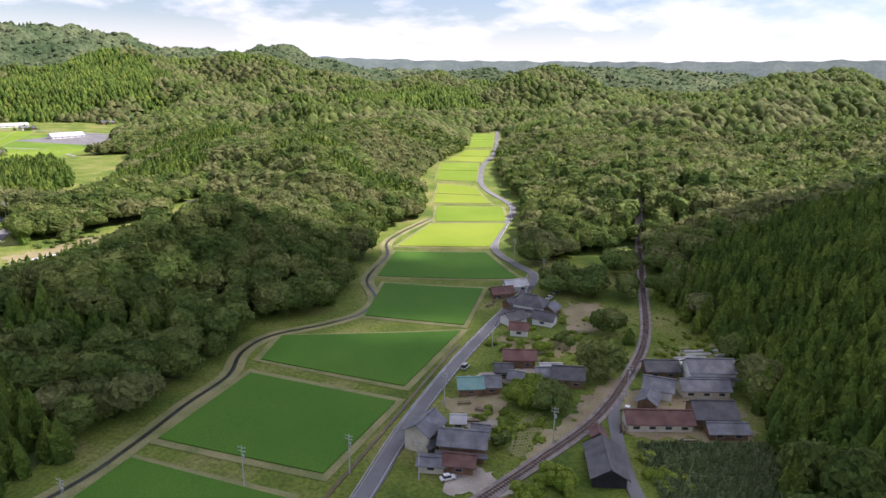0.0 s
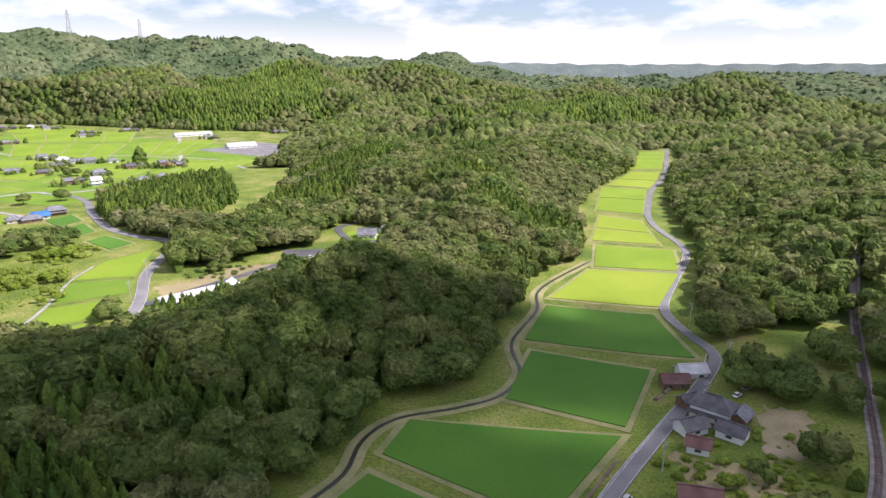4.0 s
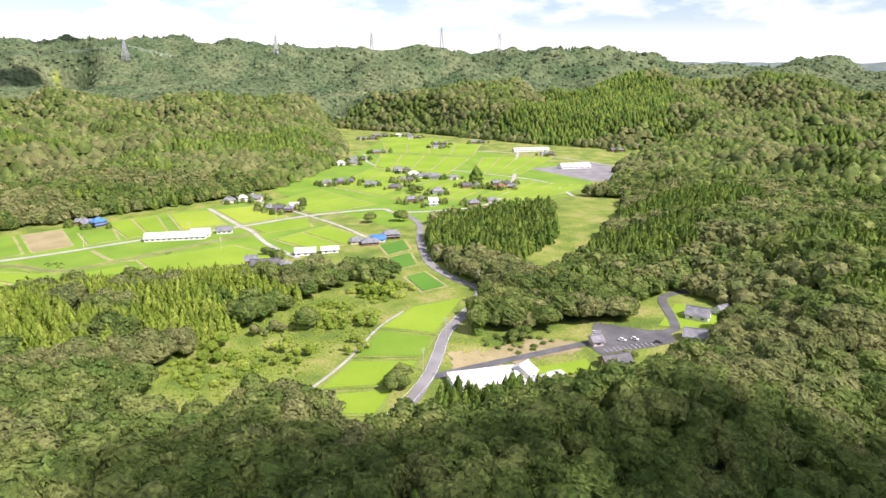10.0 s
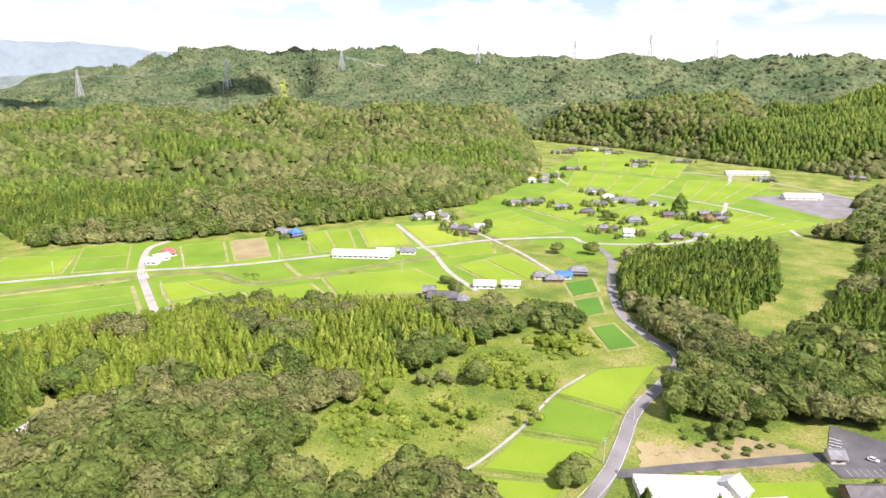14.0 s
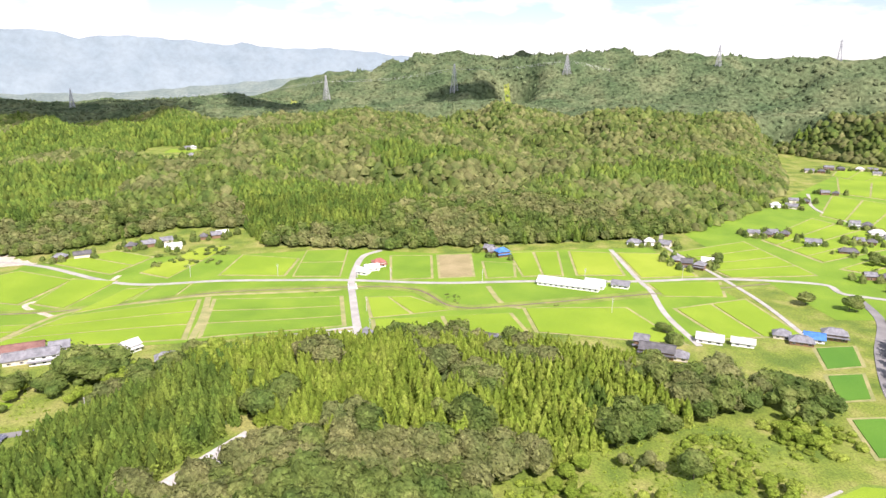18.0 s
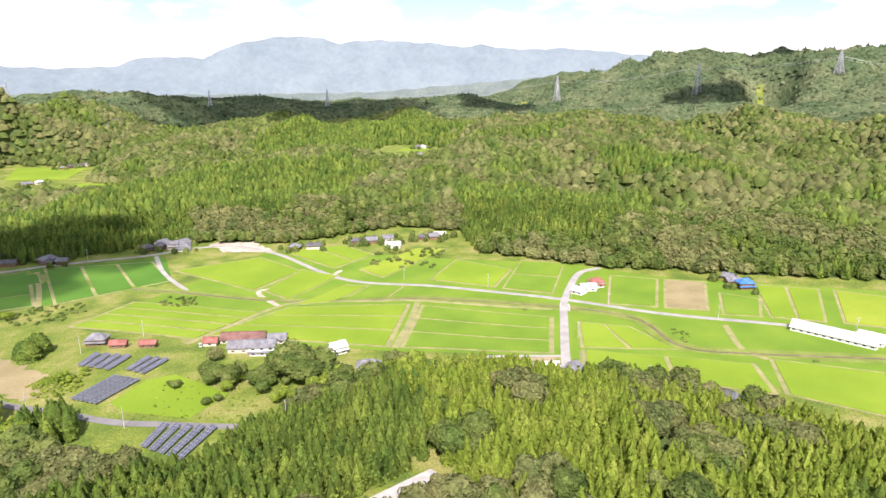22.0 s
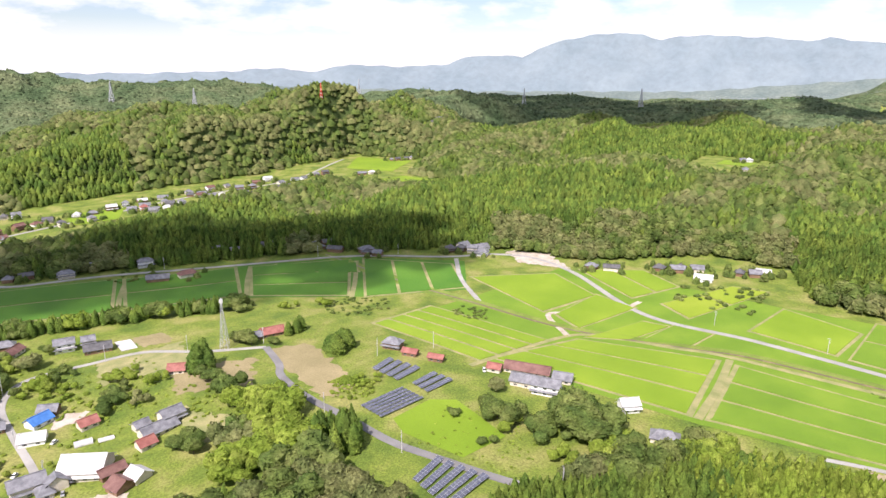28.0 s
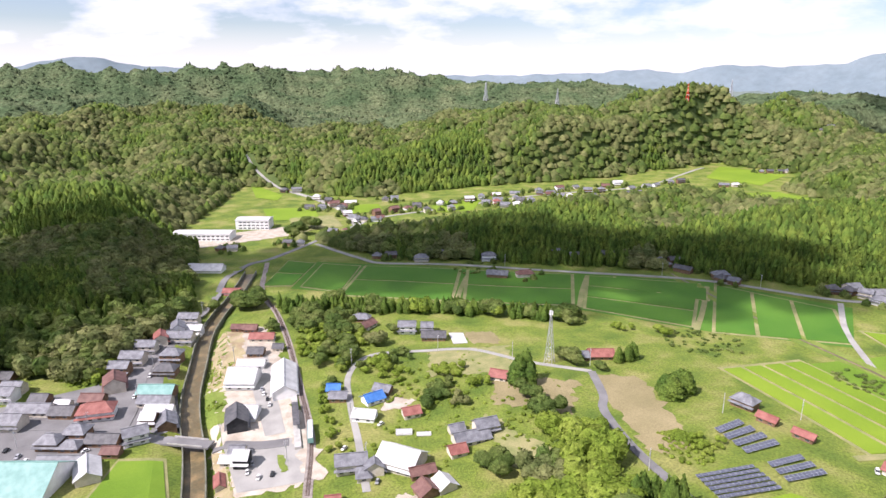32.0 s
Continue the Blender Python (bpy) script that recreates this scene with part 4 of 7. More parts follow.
house(-287, -140, -4, 10.7, 6.0, 1, "tile_brown", "brown_wall", "gable")
house(-261, -160, -14, 13.5, 9.0, 1.8, "tile", "plaster", "gable")
house(-264, -151, -14, 6.0, 8.0, 1, "tile", "plaster", "hip")
house(-269, -151, 76, 4.8, 8.0, 1.6, "tile", "plaster", "gable")
house(-284, -127, -84, 8.0, 9.0, 1, "tile_brown", "brown_wall", "gable")
house(-292, -127, -84, 8.0, 8.0, 1, "tile_white", "plaster", "gable")
house(-247, -138, -14, 5.6, 8.0, 1, "tile_red", "plaster", "gable")
# foot of ridge
house(-387, -489, -24, 24.8, 8.0, 1, "tile_dark", "brown_wall", "hip")
house(-415, -461, -24, 16.2, 8.0, 1.6, "tile", "plaster", "hip")
house(-436, -470, -24, 19.3, 9.0, 1, "tile", "brown_wall", "hip")
house(-474, -436, -24, 16.2, 8.0, 2, "tile", "white_wall", "hip")
house(-468, -382, -24, 44.5, 9.0, 1, "tile_brown", "plaster", "gable")
house(-539, -418, -24, 16.4, 8.0, 1, "tile", "plaster", "hip")
house(-543, -405, -24, 21.5, 8.0, 1, "tile", "brown_wall", "hip")
house(-585, -387, -24, 32.3, 8.0, 1, "tile", "white_wall", "gable")
house(-616, -353, -24, 23.5, 8.0, 1, "tile_dark", "brown_wall", "hip")
house(-629, -302, -24, 17.1, 8.0, 1.6, "tile", "brown_wall", "hip")
house(-686, -232, -24, 27.2, 9.0, 1.6, "tile", "plaster", "hip")
house(-697, -212, -24, 17.6, 9.0, 1.6, "tile", "white_wall", "gable")
house(-317, -331, -24, 12.1, 8.0, 1, "tile", "brown_wall", "hip")
house(-225, -513, -24, 30.8, 14.0, 1, "tile_white", "white_wall", "gable")
house(-240, -443, -24, 13.9, 8.0, 1.6, "tile_red", "white_wall", "gable")
house(-249, -581, -24, 23.0, 8.0, 1, "tile", "plaster", "hip")
house(-317, -577, -24, 23.8, 8.0, 1, "tile", "plaster", "gable")
# far valley south
house(-374, -896, -24, 34.5, 8.0, 1.6, "tile", "plaster", "hip")
house(-379, -747, -24, 29.9, 8.0, 1.6, "tile", "white_wall", "gable")
house(-373, -605, -24, 25.4, 8.0, 1, "tile_brown", "plaster", "gable")
house(-489, -767, -24, 24.0, 8.0, 1.6, "tile", "white_wall", "hip")
house(-601, -672, -24, 26.8, 9.0, 1.6, "tile_red", "white_wall", "gable")
house(-616, -644, -24, 29.9, 9.0, 1.6, "tile_white", "white_wall", "gable")
house(-648, -661, -24, 27.0, 9.0, 1.6, "tile", "white_wall", "gable")
house(-703, -699, -24, 28.7, 9.0, 1, "tile", "plaster", "hip")
house(-717, -668, -24, 24.0, 8.0, 1, "tile_white", "white_wall", "gable")
house(-746, -655, -24, 24.0, 8.0, 1, "tile", "plaster", "hip")
house(-762, -625, -24, 31.3, 8.0, 1.6, "tile", "white_wall", "gable")
house(-820, -648, -24, 24.6, 8.0, 1, "tile", "plaster", "hip")
house(-931, -682, -24, 26.6, 8.0, 1.6, "tile_dark", "brown_wall", "hip")
house(-975, -617, -24, 34.0, 8.0, 1, "tile_white", "plaster", "gable")
house(-1149, -684, -24, 57.6, 9.0, 1, "tile", "plaster", "hip")
house(-1283, -700, -24, 30.6, 9.0, 1, "tile", "plaster", "hip")
house(-972, -429, -24, 35.1, 9.0, 1, "tile", "white_wall", "gable")
house(-432, -768, -24, 15.7, 7.0, 1, "tile_white", "plaster", "gable")
house(-423, -650, -24, 27.5, 8.0, 1, "tile", "white_wall", "hip")
house(-1215, -75, -40, 22.0, 9.0, 1, "tile_white", "white_wall", "gable")
house(-1120, -55, 20, 16.0, 9.0, 1, "tile", "plaster", "hip")
house(-1545, -655, -30, 18.0, 9.0, 1.6, "tile", "white_wall", "hip")
house(-1575, -625, -30, 16.0, 9.0, 1, "tile_dark", "plaster", "hip")
house(-1500, -655, 10, 15.0, 9.0, 1.6, "tile_white", "white_wall", "gable")
house(-1930, 665, 30, 36.0, 14.0, 1.6, "tile_white", "white_wall", "gable")
house(-1890, 640, 30, 18.0, 10.0, 1, "tile_white", "plaster", "gable")
house(-2600, 80, 0, 22.0, 10.0, 1, "tile_dark", "plaster", "gable")
house(-69, -1912, -24, 46.4, 10.0, 1, "tile_red", "white_wall", "gable")
house(-117, -1928, -24, 39.4, 10.0, 1, "tile_white", "white_wall", "gable")
# plain
house(-456, -121, -76, 11, 8.0, 1.6, "tile", "brown_wall", "hip")
house(-452, -104, -76, 9, 5.0, 1, "tile_red", "brown_wall", "gable")
house(-454, -86, -76, 9, 4.5, 1, "tile_red", "brown_wall", "gable")
house(-473, -35, -76, 25.8, 9.0, 1, "tile_brown", "plaster", "gable")
house(-458, -30, -76, 12, 9.0, 1.2, "tile", "plaster", "gable")
house(-457, -15, -76, 14.7, 9.0, 2, "tile", "white_wall", "gable")
house(-475, -14, -76, 10, 8.0, 1, "tile", "plaster", "gable")
house(-463, -51, -76, 7.5, 6.0, 1, "tile_red", "plaster", "gable")
house(-465, 27, -46, 9, 7.0, 1.6, "tile_white", "white_wall", "gable")
house(-447, 51, -76, 12.2, 8.0, 1, "tile", "plaster", "hip")
house(-459, 161, -16, 10.5, 8.0, 1.6, "tile", "plaster", "gable")
house(-464, 149, -76, 8.9, 8.0, 1, "tile_white", "white_wall", "gable")
house(-458, 171, -76, 4.6, 7.0, 1, "tile_blue", "white_wall", "gable")
house(-620, 177, -76, 11.8, 8.0, 1, "tile_white", "white_wall", "gable")
house(-630, 184, -76, 10.7, 8.0, 1.6, "tile_red", "white_wall", "hip")
house(-638, 296, -76, 13.9, 9.0, 1.8, "tile_blue", "brown_wall", "hip")
house(-650, 290, -76, 10.5, 7.0, 1, "tile", "brown_wall", "gable")
house(-688, -221, -76, 22.4, 8.0, 1.6, "tile", "plaster", "hip")
house(-685, -201, -76, 13.8, 8.0, 1.6, "tile", "white_wall", "hip")
house(-626, -291, -76, 20.9, 8.0, 1, "tile", "brown_wall", "hip")
house(-611, -339, -76, 36.5, 8.0, 1, "tile_dark", "brown_wall", "hip")
house(-708, -88, -76, 32.9, 8.0, 1, "tile_dark", "plaster", "hip")
house(-737, -37, -76, 28.0, 9.0, 1, "tile", "brown_wall", "hip")
house(-747, -22, -76, 25.5, 9.0, 1, "tile", "plaster", "hip")
house(-726, -4, -76, 14.2, 9.0, 1, "tile_white", "white_wall", "gable")
house(-759, 24, -76, 22.6, 9.0, 1, "tile", "brown_wall", "hip")
house(-769, 35, -76, 11.4, 8.0, 1, "tile_white", "plaster", "gable")
house(-427, 235, -16, 8.5, 9.0, 2, "tile", "white_wall", "gable")
# plain north
house(-542, 323, 56, 47.3, 11.0, 1, "tile_white", "white_wall", "gable")
house(-538, 343, 56, 14.4, 11.0, 1, "tile_white", "white_wall", "gable")
house(-534, 362, 56, 12.6, 8.0, 1, "tile", "white_wall", "gable")
house(-655, 433, 56, 15.7, 8.0, 1, "tile", "white_wall", "hip")
house(-646, 452, 56, 26.7, 9.0, 1.2, "tile_white", "white_wall", "gable")
house(-571, 445, 56, 19.8, 9.0, 1.6, "tile_dark", "brown_wall", "hip")
house(-582, 465, 56, 9.1, 8.0, 1, "tile_white", "white_wall", "gable")
house(-592, 441, 56, 11.3, 8.0, 1, "tile", "brown_wall", "hip")
house(-421, 366, 56, 14.7, 8.0, 1, "tile_white", "white_wall", "gable")
house(-412, 382, 56, 12.3, 6.0, 1, "tile_white", "white_wall", "gable")
house(-408, 418, 56, 12.7, 8.0, 1, "tile", "brown_wall", "hip")
house(-411, 429, 56, 10.8, 8.0, 1, "tile_blue", "white_wall", "gable")
house(-411, 443, 56, 13.1, 8.0, 1.6, "tile", "brown_wall", "hip")
house(-420, 414, 56, 9.5, 8.0, 1, "tile", "plaster", "hip")
house(-407, 324, 56, 18.9, 9.0, 1.6, "tile_dark", "brown_wall", "gable")
house(-420, 321, 56, 7.7, 8.0, 2, "tile", "brown_wall", "gable")
house(-400, 334, 56, 9.1, 8.0, 1, "tile", "plaster", "hip")
house(-436, 233, 56, 7.1, 8.0, 2, "tile_dark", "white_wall", "gable")
house(-611, 170, 56, 9.0, 8.0, 1, "tile_white", "white_wall", "gable")
house(-661, 290, 56, 8.7, 7.0, 1, "tile", "brown_wall", "gable")
house(-780, 690, 56, 32.6, 9.0, 1, "tile_white", "white_wall", "gable")
house(-802, 729, 56, 25.4, 8.0, 1, "tile", "plaster", "hip")
house(-837, 803, 56, 23.6, 8.0, 1, "tile", "brown_wall", "hip")
house(-657, 570, 56, 24.2, 8.0, 1, "tile", "plaster", "hip")
house(-654, 588, 56, 20.3, 9.0, 1, "tile", "brown_wall", "hip")
house(-617, 597, 56, 13.1, 8.0, 1, "tile", "white_wall", "gable")
house(-668, 696, 56, 22.1, 8.0, 1.6, "tile", "white_wall", "hip")
house(-631, 681, 56, 16.9, 8.0, 1.6, "tile_white", "white_wall", "hip")
house(-614, 684, 56, 15.3, 8.0, 1, "tile", "white_wall", "gable")
house(-598, 687, 56, 17.8, 8.0, 1.6, "tile", "white_wall", "hip")
house(-607, 645, 56, 20.2, 8.0, 1, "tile", "brown_wall", "hip")
house(-580, 603, 56, 19.0, 8.0, 1, "tile_dark", "brown_wall", "hip")
house(-519, 611, 56, 15.4, 8.0, 1.6, "tile", "white_wall", "hip")
house(-509, 566, 56, 19.2, 8.0, 1, "tile", "brown_wall", "hip")
house(-480, 563, 56, 8.7, 9.0, 2, "tile_white", "white_wall", "gable")
house(-579, 702, 56, 13.6, 8.0, 1, "tile", "white_wall", "hip")
house(-518, 667, 56, 24.8, 9.0, 1, "tile_dark", "brown_wall", "hip")
house(-504, 706, 56, 25.1, 9.0, 1, "tile", "brown_wall", "hip")
house(-484, 690, 56, 24.2, 7.0, 1, "tile_red", "brown_wall", "gable")
house(-1021, 932, 56, 32.9, 8.0, 1, "tile", "plaster", "hip")
house(-1037, 982, 56, 34.0, 8.0, 1.6, "tile", "brown_wall", "hip")
house(-1020, 1027, 56, 34.3, 9.0, 1, "tile_white", "plaster", "gable")
house(-969, 1010, 56, 28.6, 8.0, 1, "tile", "plaster", "hip")
house(-843, 956, 56, 25.6, 8.0, 1, "tile", "brown_wall", "hip")
house(-807, 913, 56, 22.5, 8.0, 1, "tile", "plaster", "hip")
house(-811, 1021, 56, 29.8, 8.0, 1, "tile", "brown_wall", "hip")
house(-451, 594, 56, 14.0, 8.0, 1, "tile", "brown_wall", "hip")
house(-445, 616, 56, 13.0, 8.0, 1, "tile", "plaster", "hip")
house(-391, 631, 56, 10.2, 7.0, 1, "tile", "brown_wall", "hip")
house(-667, 990, 56, 61.3, 10.0, 1, "tile_white", "white_wall", "gable")
house(-617, 967, 56, 24.9, 8.0, 1, "tile", "plaster", "hip")
house(-563, 1091, 56, 25.5, 9.0, 1, "tile_dark", "brown_wall", "hip")
house(-552, 1152, 56, 26.2, 9.0, 1, "tile", "brown_wall", "hip")
house(-516, 886, 56, 43.2, 14.0, 1, "tile_white", "white_wall", "gable")
# park
pool = thing("pool_hall", pose(-186, 294, ground_z(-186, 294), 0, 0, 58), "low white hall with ribbed glazed roof bays", "building")
bm = bmesh.new()
box(bm, -15, -8.5, -1.0, 15, 8.5, 3.0)
part("wall", bm, M["white_wall"], pool)
for k in range(6):
    y0 = -8.7 + k * 2.9
    bm = bmesh.new()
    ring_ = [bm.verts.new(c) for c in ((-15.3, y0, 3.0), (-15.3, y0 + 1.45, 3.9), (-15.3, y0 + 2.9, 3.0), (15.3, y0, 3.0), (15.3, y0 + 1.45, 3.9), (15.3, y0 + 2.9, 3.0))]
    for c in ((0, 1, 2), (5, 4, 3), (0, 3, 4, 1), (1, 4, 5, 2), (0, 2, 5, 3)):
        bm.faces.new([ring_[q_] for q_ in c])
    bay = part("roof_bay", bm, M["tile_white"], pool)
    bm = bmesh.new()
    for u_ in np.arange(-14.5, 15, 2.9):
        beam(bm, (u_, y0, 3.06), (u_, y0 + 1.45, 3.98), 0.10, None, 4)
        beam(bm, (u_, y0 + 1.45, 3.98), (u_, y0 + 2.9, 3.06), 0.10, None, 4)
    part("rib", bm, M["frame"], bay)
CLEAR.append((np.array([(-186 + a_, 294 + b_) for a_ in (-9, 0, 9) for b_ in (-10, 0, 10)], float), 8.0))
house(-179, 311, -84, 6.3, 10.0, 1, "tile_white", "white_wall", "gable")
house(-164, 312, 66, 15.0, 11.0, 1, "tile_white", "white_wall", "hip", rise=3.4)
house(-172, 360, 56, 5.1, 6.0, 1, "tile", "plaster", "gable")
house(-154, 346, 60, 12.6, 8.0, 1, "tile_dark", "brown_wall", "gable")
house(-150, 427, 13, 11.4, 10.0, 1, "tile", "white_wall", "gable")
house(-143, 442, 68, 6.9, 7.0, 1, "tile", "white_wall", "gable")
house(-137, 398, 23, 15.1, 9.0, 1, "tile", "plaster", "gable")


# more of the far valley, along its roads
far_rng = random.Random(9)
for line_ in ([(-440, -668), (-560, -690), (-700, -705), (-900, -705)], [(-404, -650), (-410, -727), (-398, -800)]):
    for x_, y_ in spline(line_, 24.0):
        for side_ in (-1, 1):
            if far_rng.random() < 0.6:
                house(x_ + far_rng.uniform(-6, 6), y_ + side_ * far_rng.uniform(12, 24), far_rng.uniform(-40, 20), far_rng.uniform(9, 14), 8, far_rng.choice((1, 1.6, 2)), far_rng.choice(("tile", "tile_dark", "tile", "tile_brown", "tile_white")), far_rng.choice(("plaster", "white_wall", "brown_wall")), far_rng.choice(("gable", "hip")))


# ---- woods ----
def crown_shape(kind, sprays, rings, around, rng, corners=4):
    """A lumpy inner mass of height 1 under outward-facing leaf sprays, as corners and faces of one size."""
    lumps = rng.normal(size=(15, 3))
    lumps[:, 2] = np.abs(lumps[:, 2]) * 0.8 - 0.1
    lumps /= np.linalg.norm(lumps, axis=1)[:, None]

    def skin(u, th):
        """The crown's surface and outward way; u runs from the top, 0, down to 1."""
        if kind == "cedar":
            hgt = 0.99 - 0.95 * u
            wave = 0.10 * np.sin(3 * th + 9 * hgt) + 0.08 * np.sin(hgt * 26 + th)
            rad = 0.25 * np.minimum(((1 - hgt) / 0.62) ** 0.72, 1.0) * (1 + wave) + 0.008
            return np.stack([np.cos(th) * rad, np.sin(th) * rad, hgt], -1), np.stack([np.cos(th), np.sin(th), np.full(th.shape, 0.5)], -1)
        # far crowns close into a canopy: domes that reach down to their neighbours
        zz = 0.995 - u * (1.0 if rings < 3 else 1.2 if rings < 5 else 1.4)
        rr = np.sqrt(np.maximum(1 - zz * zz, 0))
        n_ = np.stack([np.cos(th) * rr, np.sin(th) * rr, zz], -1)
        bulge = 0.72 + 0.34 * np.max(n_ @ lumps.T, axis=-1) ** 9
        return n_ * bulge[..., None] * ([0.58, 0.58, 0.90] if rings < 3 else [0.55, 0.55, 0.62] if rings < 5 else [0.54, 0.54, 0.46]) + [0, 0, 0.06 if rings < 3 else 0.34 if rings < 5 else 0.52], n_

    ru = np.linspace(0.004, 1, rings + 1) ** (0.75 if kind == "cedar" else 1.0)
    u, th = np.meshgrid(ru, np.arange(around) * 6.2832 / around, indexing="ij")
    th = th + 0.3 * np.arange(rings + 1)[:, None] + rng.uniform(-0.12, 0.12, th.shape)
    core, _ = skin(np.clip(u + rng.uniform(-0.03, 0.03, u.shape), 0.003, 1), th)
    centre = np.array([0, 0, 0.5])
    core = centre + (core - centre) * (0.95 + rng.uniform(-0.09, 0.09, u.shape))[..., None]
    core[0] = core[0].mean(axis=0)  # the top closes to a point
    core = core.reshape(-1, 3)
    a = (np.arange(rings)[:, None] * around + np.arange(around)[None])
    b = (np.arange(rings)[:, None] * around + (np.arange(around)[None] + 1) % around)
    faces = np.stack([a, a + around, b + around, b], -1).reshape(-1, 4)
    if corners == 3:
        faces = np.concatenate([faces[:, [0, 1, 2]], faces[:, [0, 2, 3]]])
    u, th = rng.uniform(0, 1, sprays), rng.uniform(0, 6.283, sprays)
    u = np.sqrt(u) if kind == "cedar" else u
    c, nrm = skin(u, th)
    nrm = nrm + rng.normal(scale=0.34, size=nrm.shape)
    nrm /= np.linalg.norm(nrm, axis=1)[:, None]
    t = np.cross(nrm, rng.normal(size=nrm.shape))
    t /= np.linalg.norm(t, axis=1)[:, None]
    w = np.cross(nrm, t)
    size = (0.060 if kind == "cedar" else 0.078) * (90 / max(sprays, 20)) ** 0.32 * rng.uniform(0.6, 1.3, (sprays, 1))
    if corners == 4:
        v = np.stack([c + t * size, c + w * size * 0.8 - nrm * size * 0.3, c - t * size, c - w * size * 0.8 - nrm * size * 0.3], 1)
    else:
        v = np.stack([c + t * size * 1.3, c - t * size * 0.8 + w * size * 1.1, c - t * size * 0.8 - w * size * 1.1], 1)
    loose = len(core) + np.arange(sprays * corners).reshape(sprays, corners)
    return np.vstack([core, v.reshape(-1, 3)]), np.vstack([faces, loose])


def wood_mass(name, spots, kind, mat, detail, corners, label, tall, wide, category="woodland", smooth=False):
    """One joined mass of crowns; spots: x, y, z."""
    if not len(spots):
        return
    rng = np.random.RandomState(len(spots) % 9973 + detail[0])
    pick = rng.randint(0, 6, len(spots))
    allv, allf, base = [], [], 0
    for k in range(6):
        s = spots[pick == k]
        v, f = crown_shape(kind, *detail, rng, corners)
        if not len(s):
            continue
        a = rng.uniform(0, 6.283, len(s))
        grow = rng.uniform(0.85, 1.15, len(s)) if kind == "cedar" else rng.uniform(0.72, 1.22, len(s))
        w, h = grow * rng.uniform(0.85, 1.2, len(s)) * wide, grow * rng.uniform(0.9, 1.15, len(s)) * tall
        ca, sa = np.cos(a)[:, None], np.sin(a)[:, None]
        x = (v[:, 0] * ca - v[:, 1] * sa) * w[:, None] + s[:, :1]
        y = (v[:, 0] * sa + v[:, 1] * ca) * w[:, None] + s[:, 1:2]
        z = v[:, 2] * h[:, None] + s[:, 2:3]
        allv.append(np.stack([x, y, z], -1).reshape(-1, 3))
        allf.append((f[None] + (base + np.arange(len(s)) * len(v))[:, None, None]).reshape(-1, corners))
        base += len(s) * len(v)
    ob = new(name, mesh_np(name, np.concatenate(allv), np.concatenate(allf), mat, smooth))
    tagged(ob, label, category, kind="stuff")


WAY = np.array([p[1][:2] for p in PATH])
CEDAR = []


def cedars(x, y, r):
    """Where cedar is planted."""
    CEDAR.append((x, y, r))


for c in ((-335, 495, 78), (190, 230, 95), (150, 150, 60), (-95, -430, 45), (-130, -640, 80), (-350, 55, 45), (-300, 20, 50), (-560, -470, 110), (-720, -330, 120)):
    cedars(*c)
for c in ((-850, 150, 120), (-900, -250, 160), (-1050, 300, 100), (-60, 1250, 150), (-700, 1250, 160), (-250, 640, 60), (-230, 520, 45), (-900, 600, 90), (-1300, -200, 200), (-600, -900, 120), (-120, 130, 30), (-380, 620, 40)):
    cedars(*c)


LEAFY = ((-285, 150, 48), (-262, 190, 36), (-300, 205, 26), (-313, 277, 22))
YOUNG = ((-385, 160, 50), (-350, 185, 50), (-385, 215, 50), (-330, 262, 40), (-425, 125, 40), (-300, 235, 40), (-345, 140, 30), (-400, 265, 40))


def nearest_way(x, y):
    return np.min(np.hypot(x[:, None] - WAY[None, :, 0], y[:, None] - WAY[None, :, 1]), axis=1)


def kept_clear(x, y):
    """Which spots lie off every road, rail and house."""
    keep = np.ones(len(x), bool)
    for line, reach in CLEAR:
        idx = np.nonzero((x > line[:, 0].min() - reach) & (x < line[:, 0].max() + reach) & (y > line[:, 1].min() - reach) & (y < line[:, 1].max() + reach))[0]
        if len(idx):
            d = np.min(np.hypot(x[idx, None] - line[None, :, 0], y[idx, None] - line[None, :, 1]), axis=1)
            keep[idx[d < reach]] = False
    return keep


def bearing(x, y, ox, oy):
    psi = np.degrees(np.arctan2(-(x - ox), y - oy))
    return np.where(psi < -100, psi + 360, psi)


def in_sight(x, y):
    """Which spots a high eye over the path could see over the hills."""
    z = ground_za(x, y) + 16
    seen = np.zeros(len(x), bool)
    for ex, ey, ez in ((0, 0, 96), (-25, 95, 130), (-70, 133, 150), (-140, 143, 156), (-196, 90, 164)):
        free = np.ones(len(x), bool)
        for f in np.linspace(0.25, 0.985, 30):
            free &= ground_za(ex + (x - ex) * f, ey + (y - ey) * f) < ez + (z - ez) * f + 1.5
        seen |= free
    return seen


